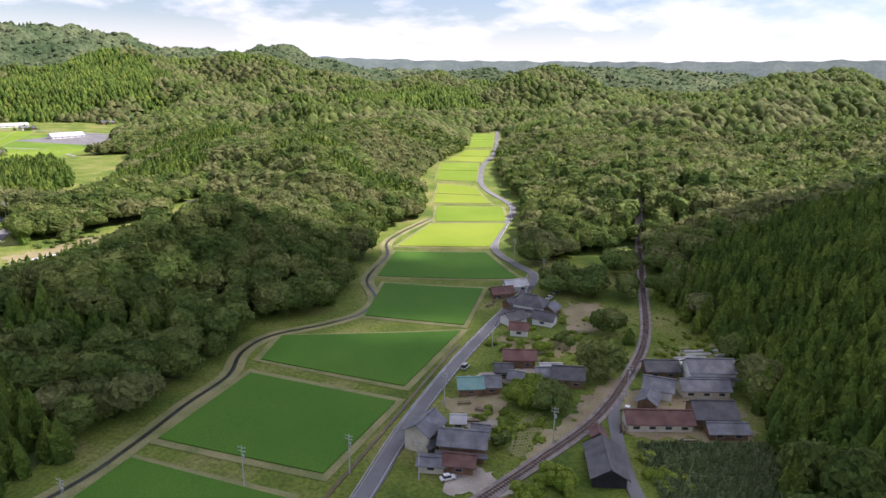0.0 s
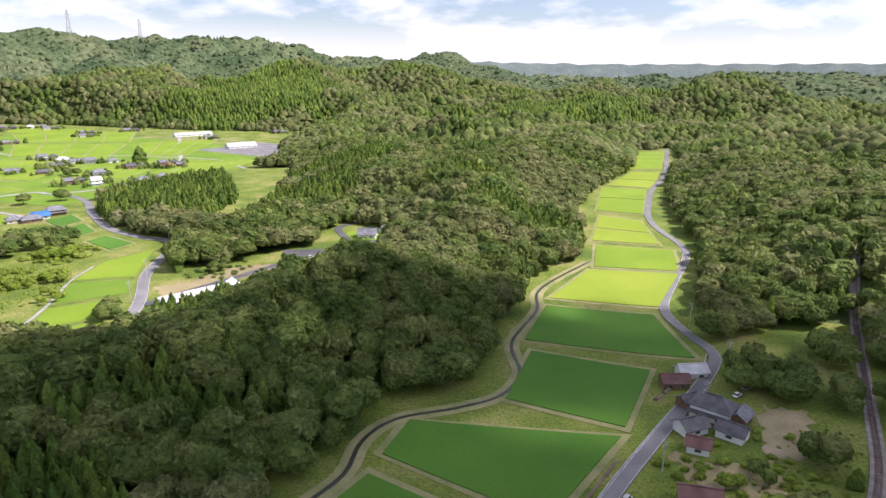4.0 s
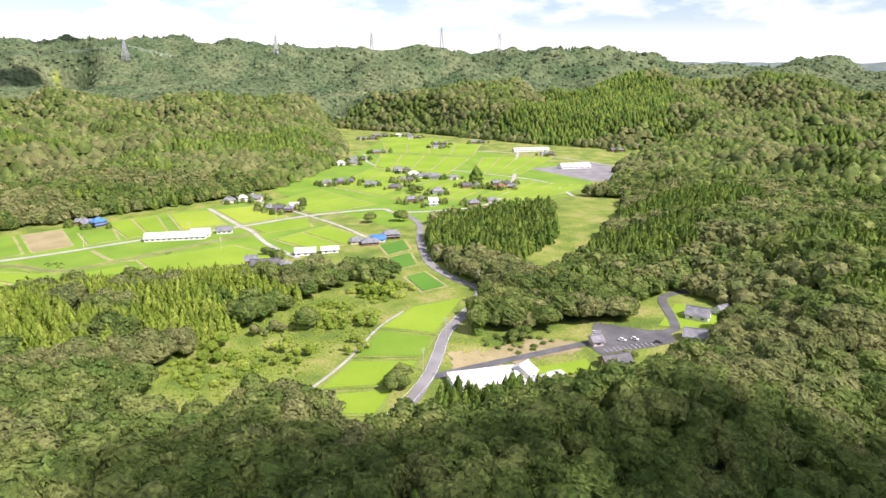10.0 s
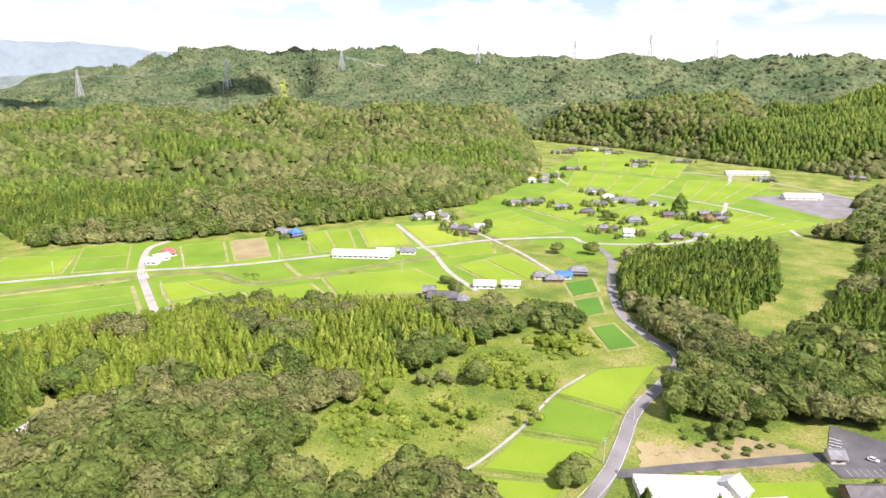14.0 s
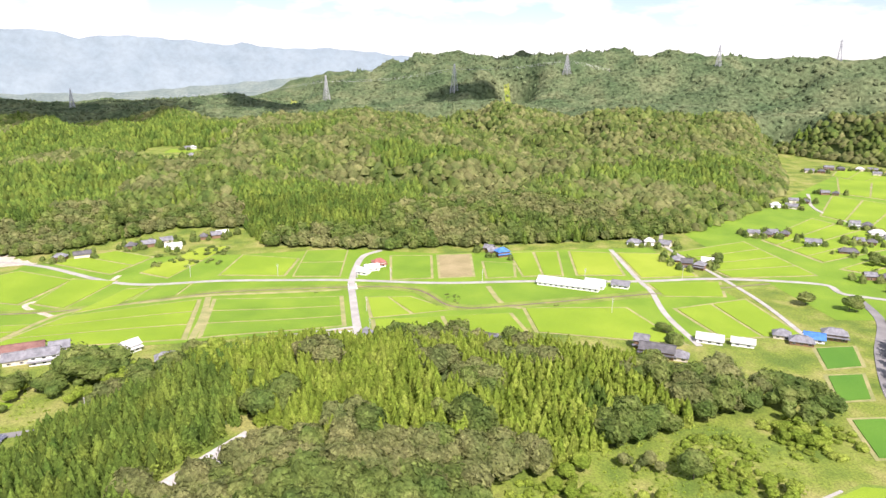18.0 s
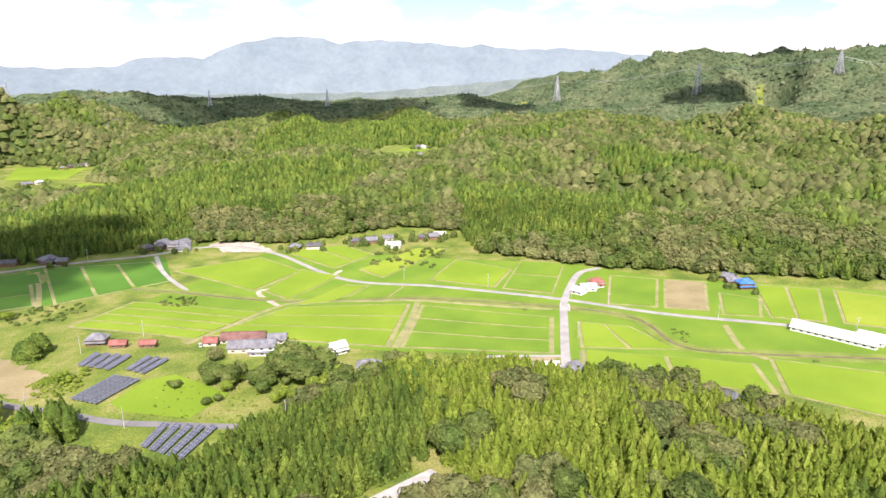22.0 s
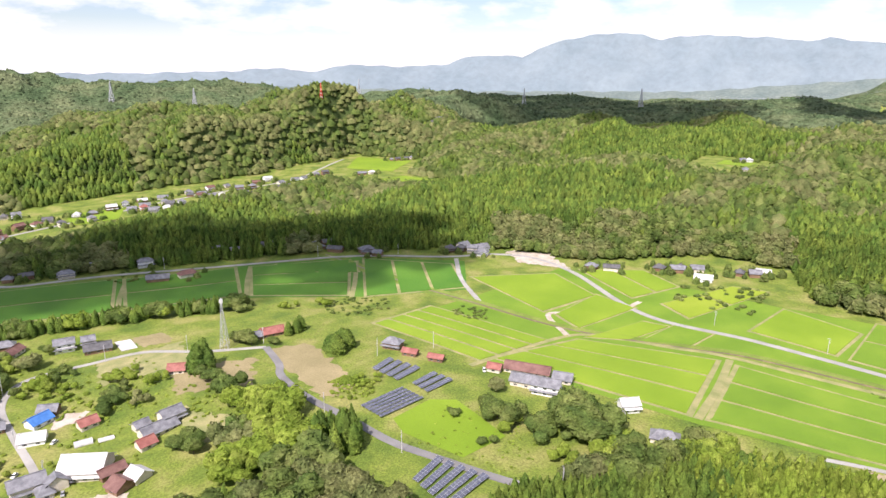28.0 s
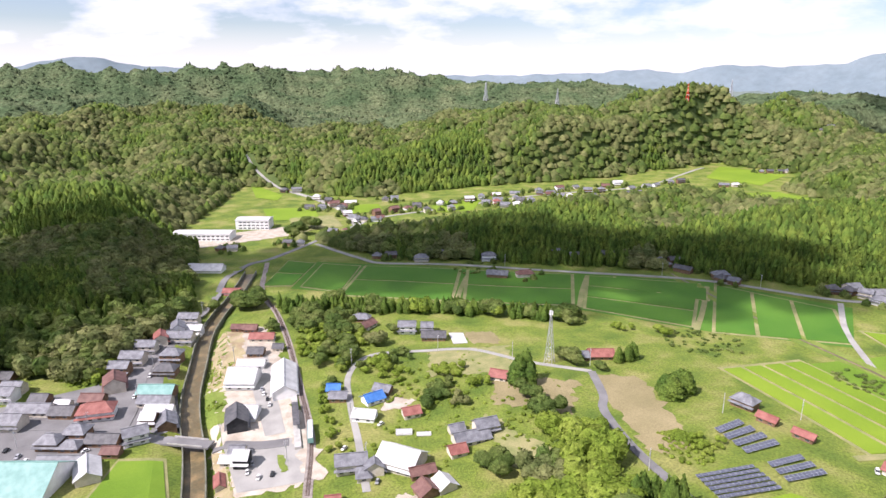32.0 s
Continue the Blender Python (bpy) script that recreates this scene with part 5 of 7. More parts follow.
def scatter(spacing, lo, hi, seed, behind=False):
    rng = np.random.RandomState(seed)
    r = hi + 260
    xs, ys = np.meshgrid(np.arange(-100 - r, -100 + r, spacing), np.arange(100 - r, 100 + r, spacing))
    x, y = (g.ravel() + rng.uniform(-0.45, 0.45, g.size) * spacing for g in (xs, ys))
    dist = nearest_way(x, y)
    ahead = (bearing(x, y, 0, -40) > -41) & (bearing(x, y, -190, 130) < 204)
    ok = (dist >= lo) & (dist < hi) & (ahead != behind)
    x, y = x[ok], y[ok]
    ok = open_distance(x, y) > 2.5
    x, y = x[ok], y[ok]
    ok = kept_clear(x, y)
    x, y = x[ok], y[ok]
    if lo > 250:
        seen = in_sight(x, y) | (rng.uniform(size=len(x)) < 0.04)
        x, y = x[seen], y[seen]
    z = ground_za(x, y)
    patch = ripple(x, y, 150, 21) + 0.25 * rng.normal(size=len(x))
    sort = np.where(patch > 0.7, 1, np.where(patch < -0.1, 2, 0))
    sort = np.where((np.hypot(x + 125, y - 170) < 165) & (sort == 2) & (patch > -0.75), 0, sort)
    for cx, cy, r_ in CEDAR:
        sort = np.where(np.hypot(x - cx, y - cy) < r_ * (1 + 0.15 * patch), 1, sort)
    for cx, cy, r_ in YOUNG:
        sort = np.where((np.hypot(x - cx, y - cy) < r_ * (1 + 0.25 * patch)) & (ripple(x, y, 60, 4) > -0.45), 3, sort)
    for cx, cy, r_ in LEAFY:
        sort = np.where(np.hypot(x - cx, y - cy) < r_ * (1 + 0.2 * patch), np.where(patch > 0.2, 0, 2), sort)
    return np.stack([x, y, z - 0.4], 1), sort



# ---- flat surfaces ----
def pad(name, p, mat, label, category, lift=0.12, n_=9, trees=True):
    n_ = max(n_, 20) if mat in ("earth", "fallow", "levee", "gravel", "bank") else n_
    p = list(p) + [p[-1]] * (len(p) % 2)
    vs, fs, base = [], [], 0
    for i in range(len(p) // 2 - 1):
        v, f = sheet([p[i], p[i + 1], p[-2 - i], p[-1 - i]], n_, lift)
        vs.append(v)
        fs.append(np.asarray(f) + base)
        base += len(v)
    v, f = np.vstack(vs), np.vstack(fs)
    if mat in ("earth", "fallow", "levee", "gravel", "bank"):
        # worn, uneven edges
        wob = min(2.4, 0.07 * np.ptp(v[:, 0]) + 0.03 * np.ptp(v[:, 1]))
        v[:, :2] += wob * np.stack([ripple(v[:, 0], v[:, 1], 11.0, 31) + 0.5 * ripple(v[:, 0], v[:, 1], 4.0, 33), ripple(v[:, 0], v[:, 1], 12.0, 37) + 0.5 * ripple(v[:, 0], v[:, 1], 4.5, 39)], 1)
        v[:, 2] = ground_za(v[:, 0], v[:, 1]) + lift
    ob = new(name, mesh_np(name, v, f, M[mat]))
    tagged(ob, label, category, kind="structure")
    if not trees:
        c = np.mean(np.array(p), axis=0)
        CLEAR.append((v[:, :2], 4.0))
    return ob


pad("lawn", [(-386, -62), (-412, -59), (-420, -48), (-406, -10), (-379, -16), (-379, -50)], "rice", "bright lime meadow beside the solar panels", "lawn", 0.16)
pad("lawn", [(-390, 27), (-408, 22), (-411, 45), (-396, 53)], "bank", "mown garden lawn before the houses", "lawn", 0.16)
pad("gravel_yard", [(-478, 130), (-486, 153), (-469, 151), (-462, 134)], "earth", "tan earth yard beside the farm road", "yard", 0.18)
strip("farm_track", [(-476, 112), (-482, 130), (-488, 156)], 3, 0.24, M["pale_road"], "pale path to the farm road", "track", clear=1)
pad("car_park", [(-164, 351), (-150, 374), (-144, 388), (-151, 396), (-172, 388), (-187, 383), (-184, 377), (-172, 355)], "tar", "dark asphalt car park with white bay lines", "car park", 0.25, trees=False)
pad("lawn", [(-182, 316), (-167, 343), (-159, 336), (-172, 309)], "rice", "mown bright lawn of the park", "lawn", 0.2, trees=False)
pad("lawn", [(-160, 402), (-168, 440), (-142, 448), (-138, 410)], "rice", "mown bright lawn around the park lodge", "lawn", 0.2, trees=False)
pad("dry_slope", [(-205, 293), (-194, 310), (-182, 332), (-173, 349), (-184, 356), (-198, 347), (-207, 320), (-218, 307)], "fallow", "dry tan grass slope below the trees", "slope", 0.2)
strip("park_road", [(-207, 284), (-196, 312), (-184, 340), (-172, 366), (-160, 388), (-152, 402), (-162, 420), (-178, 445), (-172, 470)], 5, 0.3, M["tar"], "dark asphalt park road", "road")
pad("gravel_yard", [(0, 142), (14, 140), (16, 130), (2, 131)], "gravel", "reddish gravel yard in front of the house", "yard", 0.2)
pad("gravel_yard", [(52, 257), (67, 255), (60, 228), (47, 224)], "earth", "dry worn earth yard beside the orchard", "yard", 0.15)
pad("dry_lawn", [(22, 221), (37, 219), (52, 214), (44, 204), (24, 209)], "fallow", "dry worn lawn above the sheds", "lawn", 0.15)
pad("earth_strip", [(12, 128), (22, 147), (36, 164), (46, 178), (56, 189), (60, 188), (48, 172), (28, 147)], "earth", "bare tan earth strip beside the railway", "ground", 0.16)
pad("farm_yard", [(56, 182), (90, 182), (84, 152), (50, 155)], "earth", "worn earth farmyard between roofs", "yard", 0.16)
pad("earth_yard", [(2, 177), (18, 179), (20, 171), (14, 164), (3, 169)], "earth", "bare earth yard with stacked timber", "yard", 0.16)
pad("garden_bed", [(6, 166), (16, 164), (18, 158), (8, 158)], "gravel", "pale stone edged garden beds", "garden", 0.17)
pad("gravel_yard", [(10, 192), (34, 196), (34, 189), (12, 184)], "gravel", "pale gravel yard between sheds", "yard", 0.15)
pad("garden_plot", [(18, 146), (24, 148), (30, 166), (23, 166)], "levee", "vegetable garden with planted rows", "garden", 0.18)
pad("garden_plot", [(79, 212), (103, 215), (105, 201), (80, 202)], "levee", "vegetable garden under pale covers", "garden", 0.18)
pad("gravel_lot", [(-712, -190), (-726, -150), (-694, -112), (-684, -160)], "gravel", "bare pale construction lot at the wood's edge", "yard", 0.2)
pad("gravel_lot", [(-430, 800), (-560, 840), (-520, 950), (-420, 900)], "asphalt", "pale grey gravel works on the plain", "yard", 0.2)
pad("covered_plot", [(-364, -284), (-373, -280), (-368, -262), (-359, -265)], "tile_white", "plot under pale sheet", "garden", 0.2)
pad("brown_plot", [(-374, -282), (-392, -272), (-386, -252), (-370, -260)], "fallow", "ploughed brown plot", "garden", 0.15)
pad("bare_field", [(-408, -186), (-432, -172), (-405, -100), (-382, -104)], "fallow", "dry brown mown field", "field", 0.15)
pad("bare_slope", [(-360, -205), (-395, -180), (-372, -150), (-340, -175)], "fallow", "dry tan grass slope among shrubs", "slope", 0.12)
pad("bare_slope", [(-332, -170), (-345, -130), (-334, -100), (-322, -130)], "levee", "worn tan strip beside the wood", "slope", 0.12)
pad("meadow", [(-340, -262), (-388, -246), (-370, -205), (-325, -225)], "levee", "dry yellowing meadow", "meadow", 0.12)
pad("gravel_yard", [(-272, -132), (-286, -128), (-280, -114), (-266, -118)], "gravel", "pale gravel yard below the sheds", "yard", 0.15)
pad("gravel_yard", [(-296, -212), (-308, -206), (-300, -196), (-290, -202)], "gravel", "tan earth yard beside the house", "yard", 0.15)
pad("station_square", [(-210, -206), (-246, -198), (-246, -160), (-212, -165)], "pale_road", "pale asphalt station square", "square", 0.22)
pad("station_pavement", [(-244, -226), (-253, -224), (-249, -160), (-240, -162)], "gravel", "pinkish paved forecourt along the station", "pavement", 0.3)
pad("station_lane", [(-232, -300), (-246, -300), (-240, -205), (-230, -206)], "pale_road", "pale asphalt forecourt lane with parked cars", "road", 0.2)
pad("station_ground", [(-204, -160), (-206, -232), (-208, -270), (-222, -350), (-253, -350), (-255, -270), (-249, -232), (-242, -160)], "gravel", "pale gravel ground between river and railway", "ground", 0.09, 14)
pad("town_ground", [(-104, -214), (-104, -290), (-150, -300), (-172, -335), (-192, -330), (-190, -282), (-186, -232), (-150, -212)], "asphalt", "worn grey paved ground between town houses", "ground", 0.07, 14)
pad("riverside_lot", [(-206, -268), (-216, -265), (-213, -228), (-204, -230)], "bank", "lush weedy strip beside the river", "bank", 0.15)
pad("earth_lot", [(-222, -352), (-237, -347), (-231, -300), (-225, -270), (-209, -272), (-214, -310)], "earth", "pale earth lots between river and station", "yard", 0.15)
pad("earth_lot", [(-204, -206), (-210, -202), (-210, -160), (-204, -160)], "earth", "bare earth strip along the river wall", "yard", 0.15)
pad("town_yard", [(-104, -284), (-131, -264), (-134, -232), (-128, -214), (-104, -214)], "asphalt", "worn grey asphalt town yard", "yard", 0.2)
pad("town_yard", [(-136, -258), (-158, -243), (-166, -222), (-150, -212), (-132, -222)], "asphalt", "worn grey asphalt yard behind houses", "yard", 0.16)
pad("town_yard", [(-150, -330), (-205, -390), (-212, -384), (-172, -262)], "asphalt", "grey paved strip between town houses", "yard", 0.1)
pad("town_yard", [(-172, -260), (-192, -282), (-192, -232), (-176, -240)], "asphalt", "grey paved yard beside the river houses", "yard", 0.14)
pad("school_yard", [(-225, -600), (-320, -618), (-320, -660), (-220, -650)], "gravel", "pale yard in front of the white building", "yard", 0.15)
pad("valley_field", [(-335, -706), (-390, -702), (-386, -636), (-326, -626)], "levee", "dry yellow field in the far valley", "field", 0.4)
pad("valley_field", [(-422, -762), (-467, -752), (-457, -703), (-414, -703)], "rice", "bright rice plot in the far valley", "field", 0.4)
pad("valley_field", [(-328, -1000), (-358, -874), (-343, -833), (-318, -868)], "rice", "bright rice plot in the far valley", "field", 0.4)
pad("square_island", [(-232.5, -187), (-236, -186), (-235, -172), (-232, -173)], "bank", "small planted island in the square", "garden", 0.4)
pad("clearing_field", [(-1222, -106), (-1168, -106), (-1163, -62), (-1212, -58)], "rice", "bright clearing in the woods", "field", 0.3)
pad("far_rice", [(-1000, -690), (-1130, -785), (-1150, -660), (-1020, -600)], "rice", "bright rice plots in the far valley", "field", 0.4)
pad("far_rice", [(-945, -460), (-992, -445), (-1000, -555), (-925, -570)], "rice", "bright rice plots in the far valley", "field", 0.4)
pad("far_rice", [(-537, -735), (-603, -708), (-563, -650), (-515, -662)], "rice", "bright rice plots in the far valley", "field", 0.4)
pad("far_rice", [(-310, -700), (-370, -690), (-380, -760), (-315, -780)], "rice", "bright rice plots in the far valley", "field", 0.4)
pad("quarry_floor", [(-306, 84), (-315, 77), (-347, 104), (-339, 114)], "concrete", "bare pale terraces cut in the slope", "yard", 0.3)
strip("farm_lane", [(-411, -188), (-398, -160), (-388, -146), (-378, -110), (-374, -80), (-370, -50), (-372, -25), (-378, 18), (-389, 45), (-399, 72), (-419, 103), (-450, 150), (-477, 158)], 4.5, 0.28, M["asphalt"], "grey lane past the solar arrays", "road")
strip("farm_lane", [(-411, -188), (-385, -215), (-366, -250), (-340, -262), (-305, -270), (-285, -250), (-276, -215), (-270, -180), (-262, -140)], 3.5, 0.26, M["pale_road"], "pale lane through the hamlet", "road")
strip("farm_track", [(-460, -66), (-500, -56), (-545, -44), (-560, -25), (-566, 20), (-572, 52), (-572, 150)], 4.0, 0.22, M["levee"], "dry grass farm track beside the stream", "track", clear=1)
strip("farm_track", [(-477, 58), (-520, 57), (-568, 53)], 4.5, 0.22, M["levee"], "dry grass farm track between rice plots", "track", clear=1)
strip("farm_track", [(-522, -220), (-560, -252), (-602, -290)], 4, 0.22, M["levee"], "dry grass farm track between rice plots", "track", clear=1)
strip("farm_track", [(-475, -290), (-500, -322), (-530, -356)], 4, 0.22, M["levee"], "dry grass farm track between rice plots", "track", clear=1)
strip("farm_track", [(-397, -342), (-415, -372), (-434, -400)], 4, 0.22, M["levee"], "dry grass farm track between rice plots", "track", clear=1)
strip("farm_track", [(-570, -130), (-612, -176), (-662, -216)], 4, 0.22, M["pale_road"], "pale farm track between rice plots", "track", clear=1)
strip("farm_track", [(-545, -44), (-580, -75), (-600, -40), (-645, -30)], 4, 0.22, M["gravel"], "pale dirt track between rice plots", "track", clear=1)
strip("farm_track", [(-500, 272), (-514, 262), (-555, 262)], 4, 0.22, M["levee"], "dry grass farm track between rice plots", "track", clear=1)
strip("farm_track", [(-415, 356), (-470, 365), (-520, 380), (-548, 384), (-640, 402)], 4, 0.22, M["pale_road"], "pale farm track across the plain", "track", clear=1)
strip("farm_track", [(-420, 430), (-480, 445), (-540, 452), (-640, 458), (-690, 480)], 3.5, 0.22, M["pale_road"], "pale farm track across the plain", "track", clear=1)
strip("farm_track", [(-560, 700), (-640, 700), (-760, 720), (-850, 780)], 4, 0.22, M["pale_road"], "pale farm track across the plain", "track", clear=1)
strip("farm_track", [(-400, 700), (-480, 760), (-600, 760), (-700, 740)], 4, 0.22, M["pale_road"], "pale farm track across the plain", "track", clear=1)
strip("farm_track", [(-480, 940), (-640, 960), (-800, 900), (-900, 900)], 4, 0.22, M["pale_road"], "pale farm track across the plain", "track", clear=1)
strip("grass_path", [(-238, 165), (-244, 203), (-243, 226), (-238, 238), (-250, 270), (-268, 304), (-276, 330)], 1.4, 0.2, M["pale_road"], "thin pale path along the wild meadow", "path", clear=0.5)
strip("farm_lane", [(57, 184), (51, 170), (48, 157), (46, 136), (47, 118)], 3.4, 0.26, M["asphalt"], "grey lane across the railway to the farm", "road")
strip("valley_road", [(-402, -634), (-440, -665), (-560, -685), (-700, -700), (-900, -700), (-1090, -785)], 5, 0.3, M["pale_road"], "pale road along the far valley", "road")
strip("valley_road", [(-402, -634), (-409, -727), (-396, -822), (-367, -925), (-330, -1040)], 9, 0.3, M["pale_road"], "pale road climbing the far valley", "road")


def channel(name, pts, off, width, top_, thick, mat, label, category):
    """A strip beside the river's line at a height under the natural ground."""
    a = np.array(spline(pts, 5.0))
    t = np.gradient(a, axis=0)
    t /= np.linalg.norm(t, axis=1)[:, None]
    side = np.stack([-t[:, 1], t[:, 0]], 1)
    z = land(a[:, 0], a[:, 1], False)[0] + top_
    v = np.concatenate([np.column_stack([a + side * (off + o), z + dz]) for o, dz in ((-width / 2, -thick), (-width / 2, 0), (width / 2, 0), (width / 2, -thick))])
    n_ = len(a)
    f = np.concatenate([np.stack([k * n_ + np.arange(n_ - 1), k * n_ + np.arange(1, n_), (k + 1) * n_ + np.arange(1, n_), (k + 1) * n_ + np.arange(n_ - 1)], 1)[:, ::-1] for k in range(3)])
    tagged(new(name, mesh_np(name, v, f, mat)), label, category, kind="structure")
    CLEAR.append((a, 6.5))


channel("river", RIVER, 0, 9.5, -3.4, 0.3, M["water"], "brown shallow river between walls", "river")
for side_ in (-4.9, 4.9):
    channel("river_wall", RIVER, side_, 0.7, -0.1, 4.6, M["river_wall"], "mossy concrete wall beside the river", "wall")
strip("lane_kerb", [(x - 2.6, y + 0.4) for x, y in ROAD_A[1:7]], 0.35, 0.42, M["concrete"], "pale concrete kerb along the lane", "kerb", clear=0)
strip("ditch", [(-33, 110), (-22, 140), (-14, 162), (-4, 190), (6, 215)], 1.0, 0.24, M["water"], "narrow concrete ditch beside the lane", "ditch", clear=0)


# white bay lines on the car park, hedge along the park road
bays = thing("bay_lines", Matrix.Identity(4), "white painted parking bay lines on asphalt", "road marking", kind="structure")
for count_, ax_, ay_, sx_, sy_, lx_, ly_ in ((12, -162.5, 355.0, 1.28, 2.1, -3.9, 2.4), (8, -173.5, 357.5, -1.15, 2.2, 4.0, 2.1)):
    for k in range(count_):
        a = Vector((ax_ + k * sx_, ay_ + k * sy_, 0))
        b = a + Vector((lx_, ly_, 0))
        bm = bmesh.new()
        z0 = max(ground_z(a.x, a.y), ground_z(b.x, b.y)) + 0.3
        beam(bm, (a.x, a.y, z0), (b.x, b.y, z0), 0.09, None, 4)
        part("line", bm, M["white_wall"], bays)
for pts_, lab in ((ROAD_A[1:12], "white edge line along the lane"), ([(-195, 247), (-208, 280), (-222, 302), (-238, 326), (-263, 381), (-295, 393), (-333, 409), (-383, 449)], "white edge line along the road")):
    for off in (-1, 1):
        q_ = np.array(spline(pts_, 6.0))
        t_ = np.gradient(q_, axis=0)
        t_ /= np.linalg.norm(t_, axis=1)[:, None]
        w_ = 2.0 if pts_[0][0] > -100 else 2.7
        strip("edge_line", [tuple(c) for c in q_ + np.stack([-t_[:, 1], t_[:, 0]], 1) * off * w_], 0.10, 0.345, M["white_wall"], lab, "road marking", clear=0, thick=0.03)


# ---- railway ----
def rails(pts, name):
    """Two rails and every sleeper along a track."""
    pts = spline(pts, 0.95)
    top = thing(name, Matrix.Identity(4), "rusty single railway track on timber sleepers", "railway")
    bm = bmesh.new()
    box(bm, -1.05, -0.11, 0, 1.05, 0.11, 0.16)
    me = bpy.data.meshes.new("sleeper")
    bm.to_mesh(me)
    bm.free()
    me.materials.append(M["sleeper"])
    run = [[], []]
    last = None
    for i in range(len(pts) - 1):
        (ax, ay), (bx, by) = pts[i], pts[i + 1]
        turn = math.degrees(math.atan2(by - ay, bx - ax)) - 90
        z = ground_z(ax, ay) + 0.36
        if i < 290:
            share("sleeper", me, top, pose(ax, ay, z, 0, 0, turn))
        nx_, ny_ = math.cos(radians(turn)), math.sin(radians(turn))
        for k, s_ in enumerate((-0.53, 0.53)):
            run[k].append((ax + nx_ * s_, ay + ny_ * s_, z + 0.16, nx_, ny_))
    for line in run:
        line = np.array(line)
        v = np.concatenate([line[:, :3] + np.column_stack([line[:, 3:] * o, np.full(len(line), dz)]) for o, dz in ((-0.06, 0), (-0.06, 0.15), (0.06, 0.15), (0.06, 0))])
        n_ = len(line)
        f = np.concatenate([np.stack([k * n_ + np.arange(n_ - 1), (k + 1) * n_ + np.arange(n_ - 1), (k + 1) * n_ + np.arange(1, n_), k * n_ + np.arange(1, n_)], 1) for k in range(3)])
        share("rail", mesh_np("rail", v, f, M["rust"]), top)


rails([(-10, 110)] + RAIL_A[1:9], "railway_track")
rails(RAIL_D[1:7], "railway_track")


# ---- poles, pylons and masts ----
def tube(bm, pts, r):
    """One square bar swept through the given places."""
    rings = []
    for p in pts:
        p = Vector(p)
        rings.append([bm.verts.new(p + Vector(o) * r) for o in ((1, 1, 0), (-1, 1, 0), (-1, -1, 0), (1, -1, 0))])
    for a, b in zip(rings, rings[1:]):
        for i in range(4):
            bm.faces.new((a[i], a[(i + 1) % 4], b[(i + 1) % 4], b[i]))


def cable(bm, pts, r):
    """A thin three-sided cable along a line."""
    rings = []
    for p in pts:
        p = Vector(p)
        rings.append([bm.verts.new(p + Vector(o) * r) for o in ((0.7, 0.7, 0), (-0.7, -0.7, 0), (0, 0, 1))])
    for a, b in zip(rings, rings[1:]):
        for i in range(3):
            bm.faces.new((a[i], a[(i + 1) % 3], b[(i + 1) % 3], b[i]))


def utility_pole(x, y, h=11.0, turn=0.0):
    top = thing("utility_pole", pose(x, y, ground_z(x, y), 0, 0, turn), "grey concrete utility pole with crossarms", "utility pole", "utility poles")
    bm = bmesh.new()
    beam(bm, (0, 0, -0.5), (0, 0, h), 0.19, 0.12, 7)
    part("pole", bm, M["pole"], top)
    for k, z in enumerate((h - 0.5, h - 1.4)):
        bm = bmesh.new()
        box(bm, -1.0, -0.05, z - 0.05, 1.0, 0.05, z + 0.05)
        arm = part("crossarm", bm, M["steel"], top)
        for ix in (-0.9, 0.0, 0.9):
            bm = bmesh.new()
            beam(bm, (ix, 0, z + 0.05), (ix, 0, z + 0.33), 0.06, 0.04, 5)
            part("insulator", bm, M["white_wall"], arm)
    bm = bmesh.new()
    beam(bm, (0.35, 0, h - 3.2), (0.35, 0, h - 2.3), 0.26, 0.26, 8)
    part("transformer", bm, M["steel"], top)


def lattice_tower(name, x, y, h, base, label, mat="steel", bands=None, arms=True, z=None, bar=0.22):
    """Four tapered legs with crossed bracing, and crossarms where it carries lines."""
    z = ground_z(x, y) - 1 if z is None else z
    top = thing(name, pose(x, y, z, 0, 0, 35), label, "tower")
    levels = 9

    def corner(k, i):
        f = k / levels
        w = base / 2 * (1 - f) ** 1.15 + base * 0.045
        return Vector(((w, w), (-w, w), (-w, -w), (w, -w))[i % 4] + (h * f,))

    for i in range(4):
        bm = bmesh.new()
        tube(bm, [corner(k, i) for k in range(levels + 1)], bar)
        part("leg", bm, M[mat], top)
    for k in range(levels):
        bm = bmesh.new()
        for i in range(4):
            beam(bm, corner(k, i), corner(k + 1, i + 1), bar * 0.55, None, 4)
            beam(bm, corner(k, i + 1), corner(k + 1, i), bar * 0.55, None, 4)
            beam(bm, corner(k + 1, i), corner(k + 1, i + 1), bar * 0.55, None, 4)
        part("bracing", bm, M[(bands[k % 2] if bands else mat)], top)
    if arms:
        for f, reach in ((0.70, 0.13), (0.81, 0.11), (0.92, 0.09)):
            bm = bmesh.new()
            for s_ in (-1, 1):
                beam(bm, (0, 0, h * f + 1.0), (s_ * h * reach, 0, h * f), bar * 0.8, None, 4)
                beam(bm, (0, 0, h * f - 1.0), (s_ * h * reach, 0, h * f), bar * 0.8, None, 4)
            part("crossarm", bm, M[mat], top)
    return top


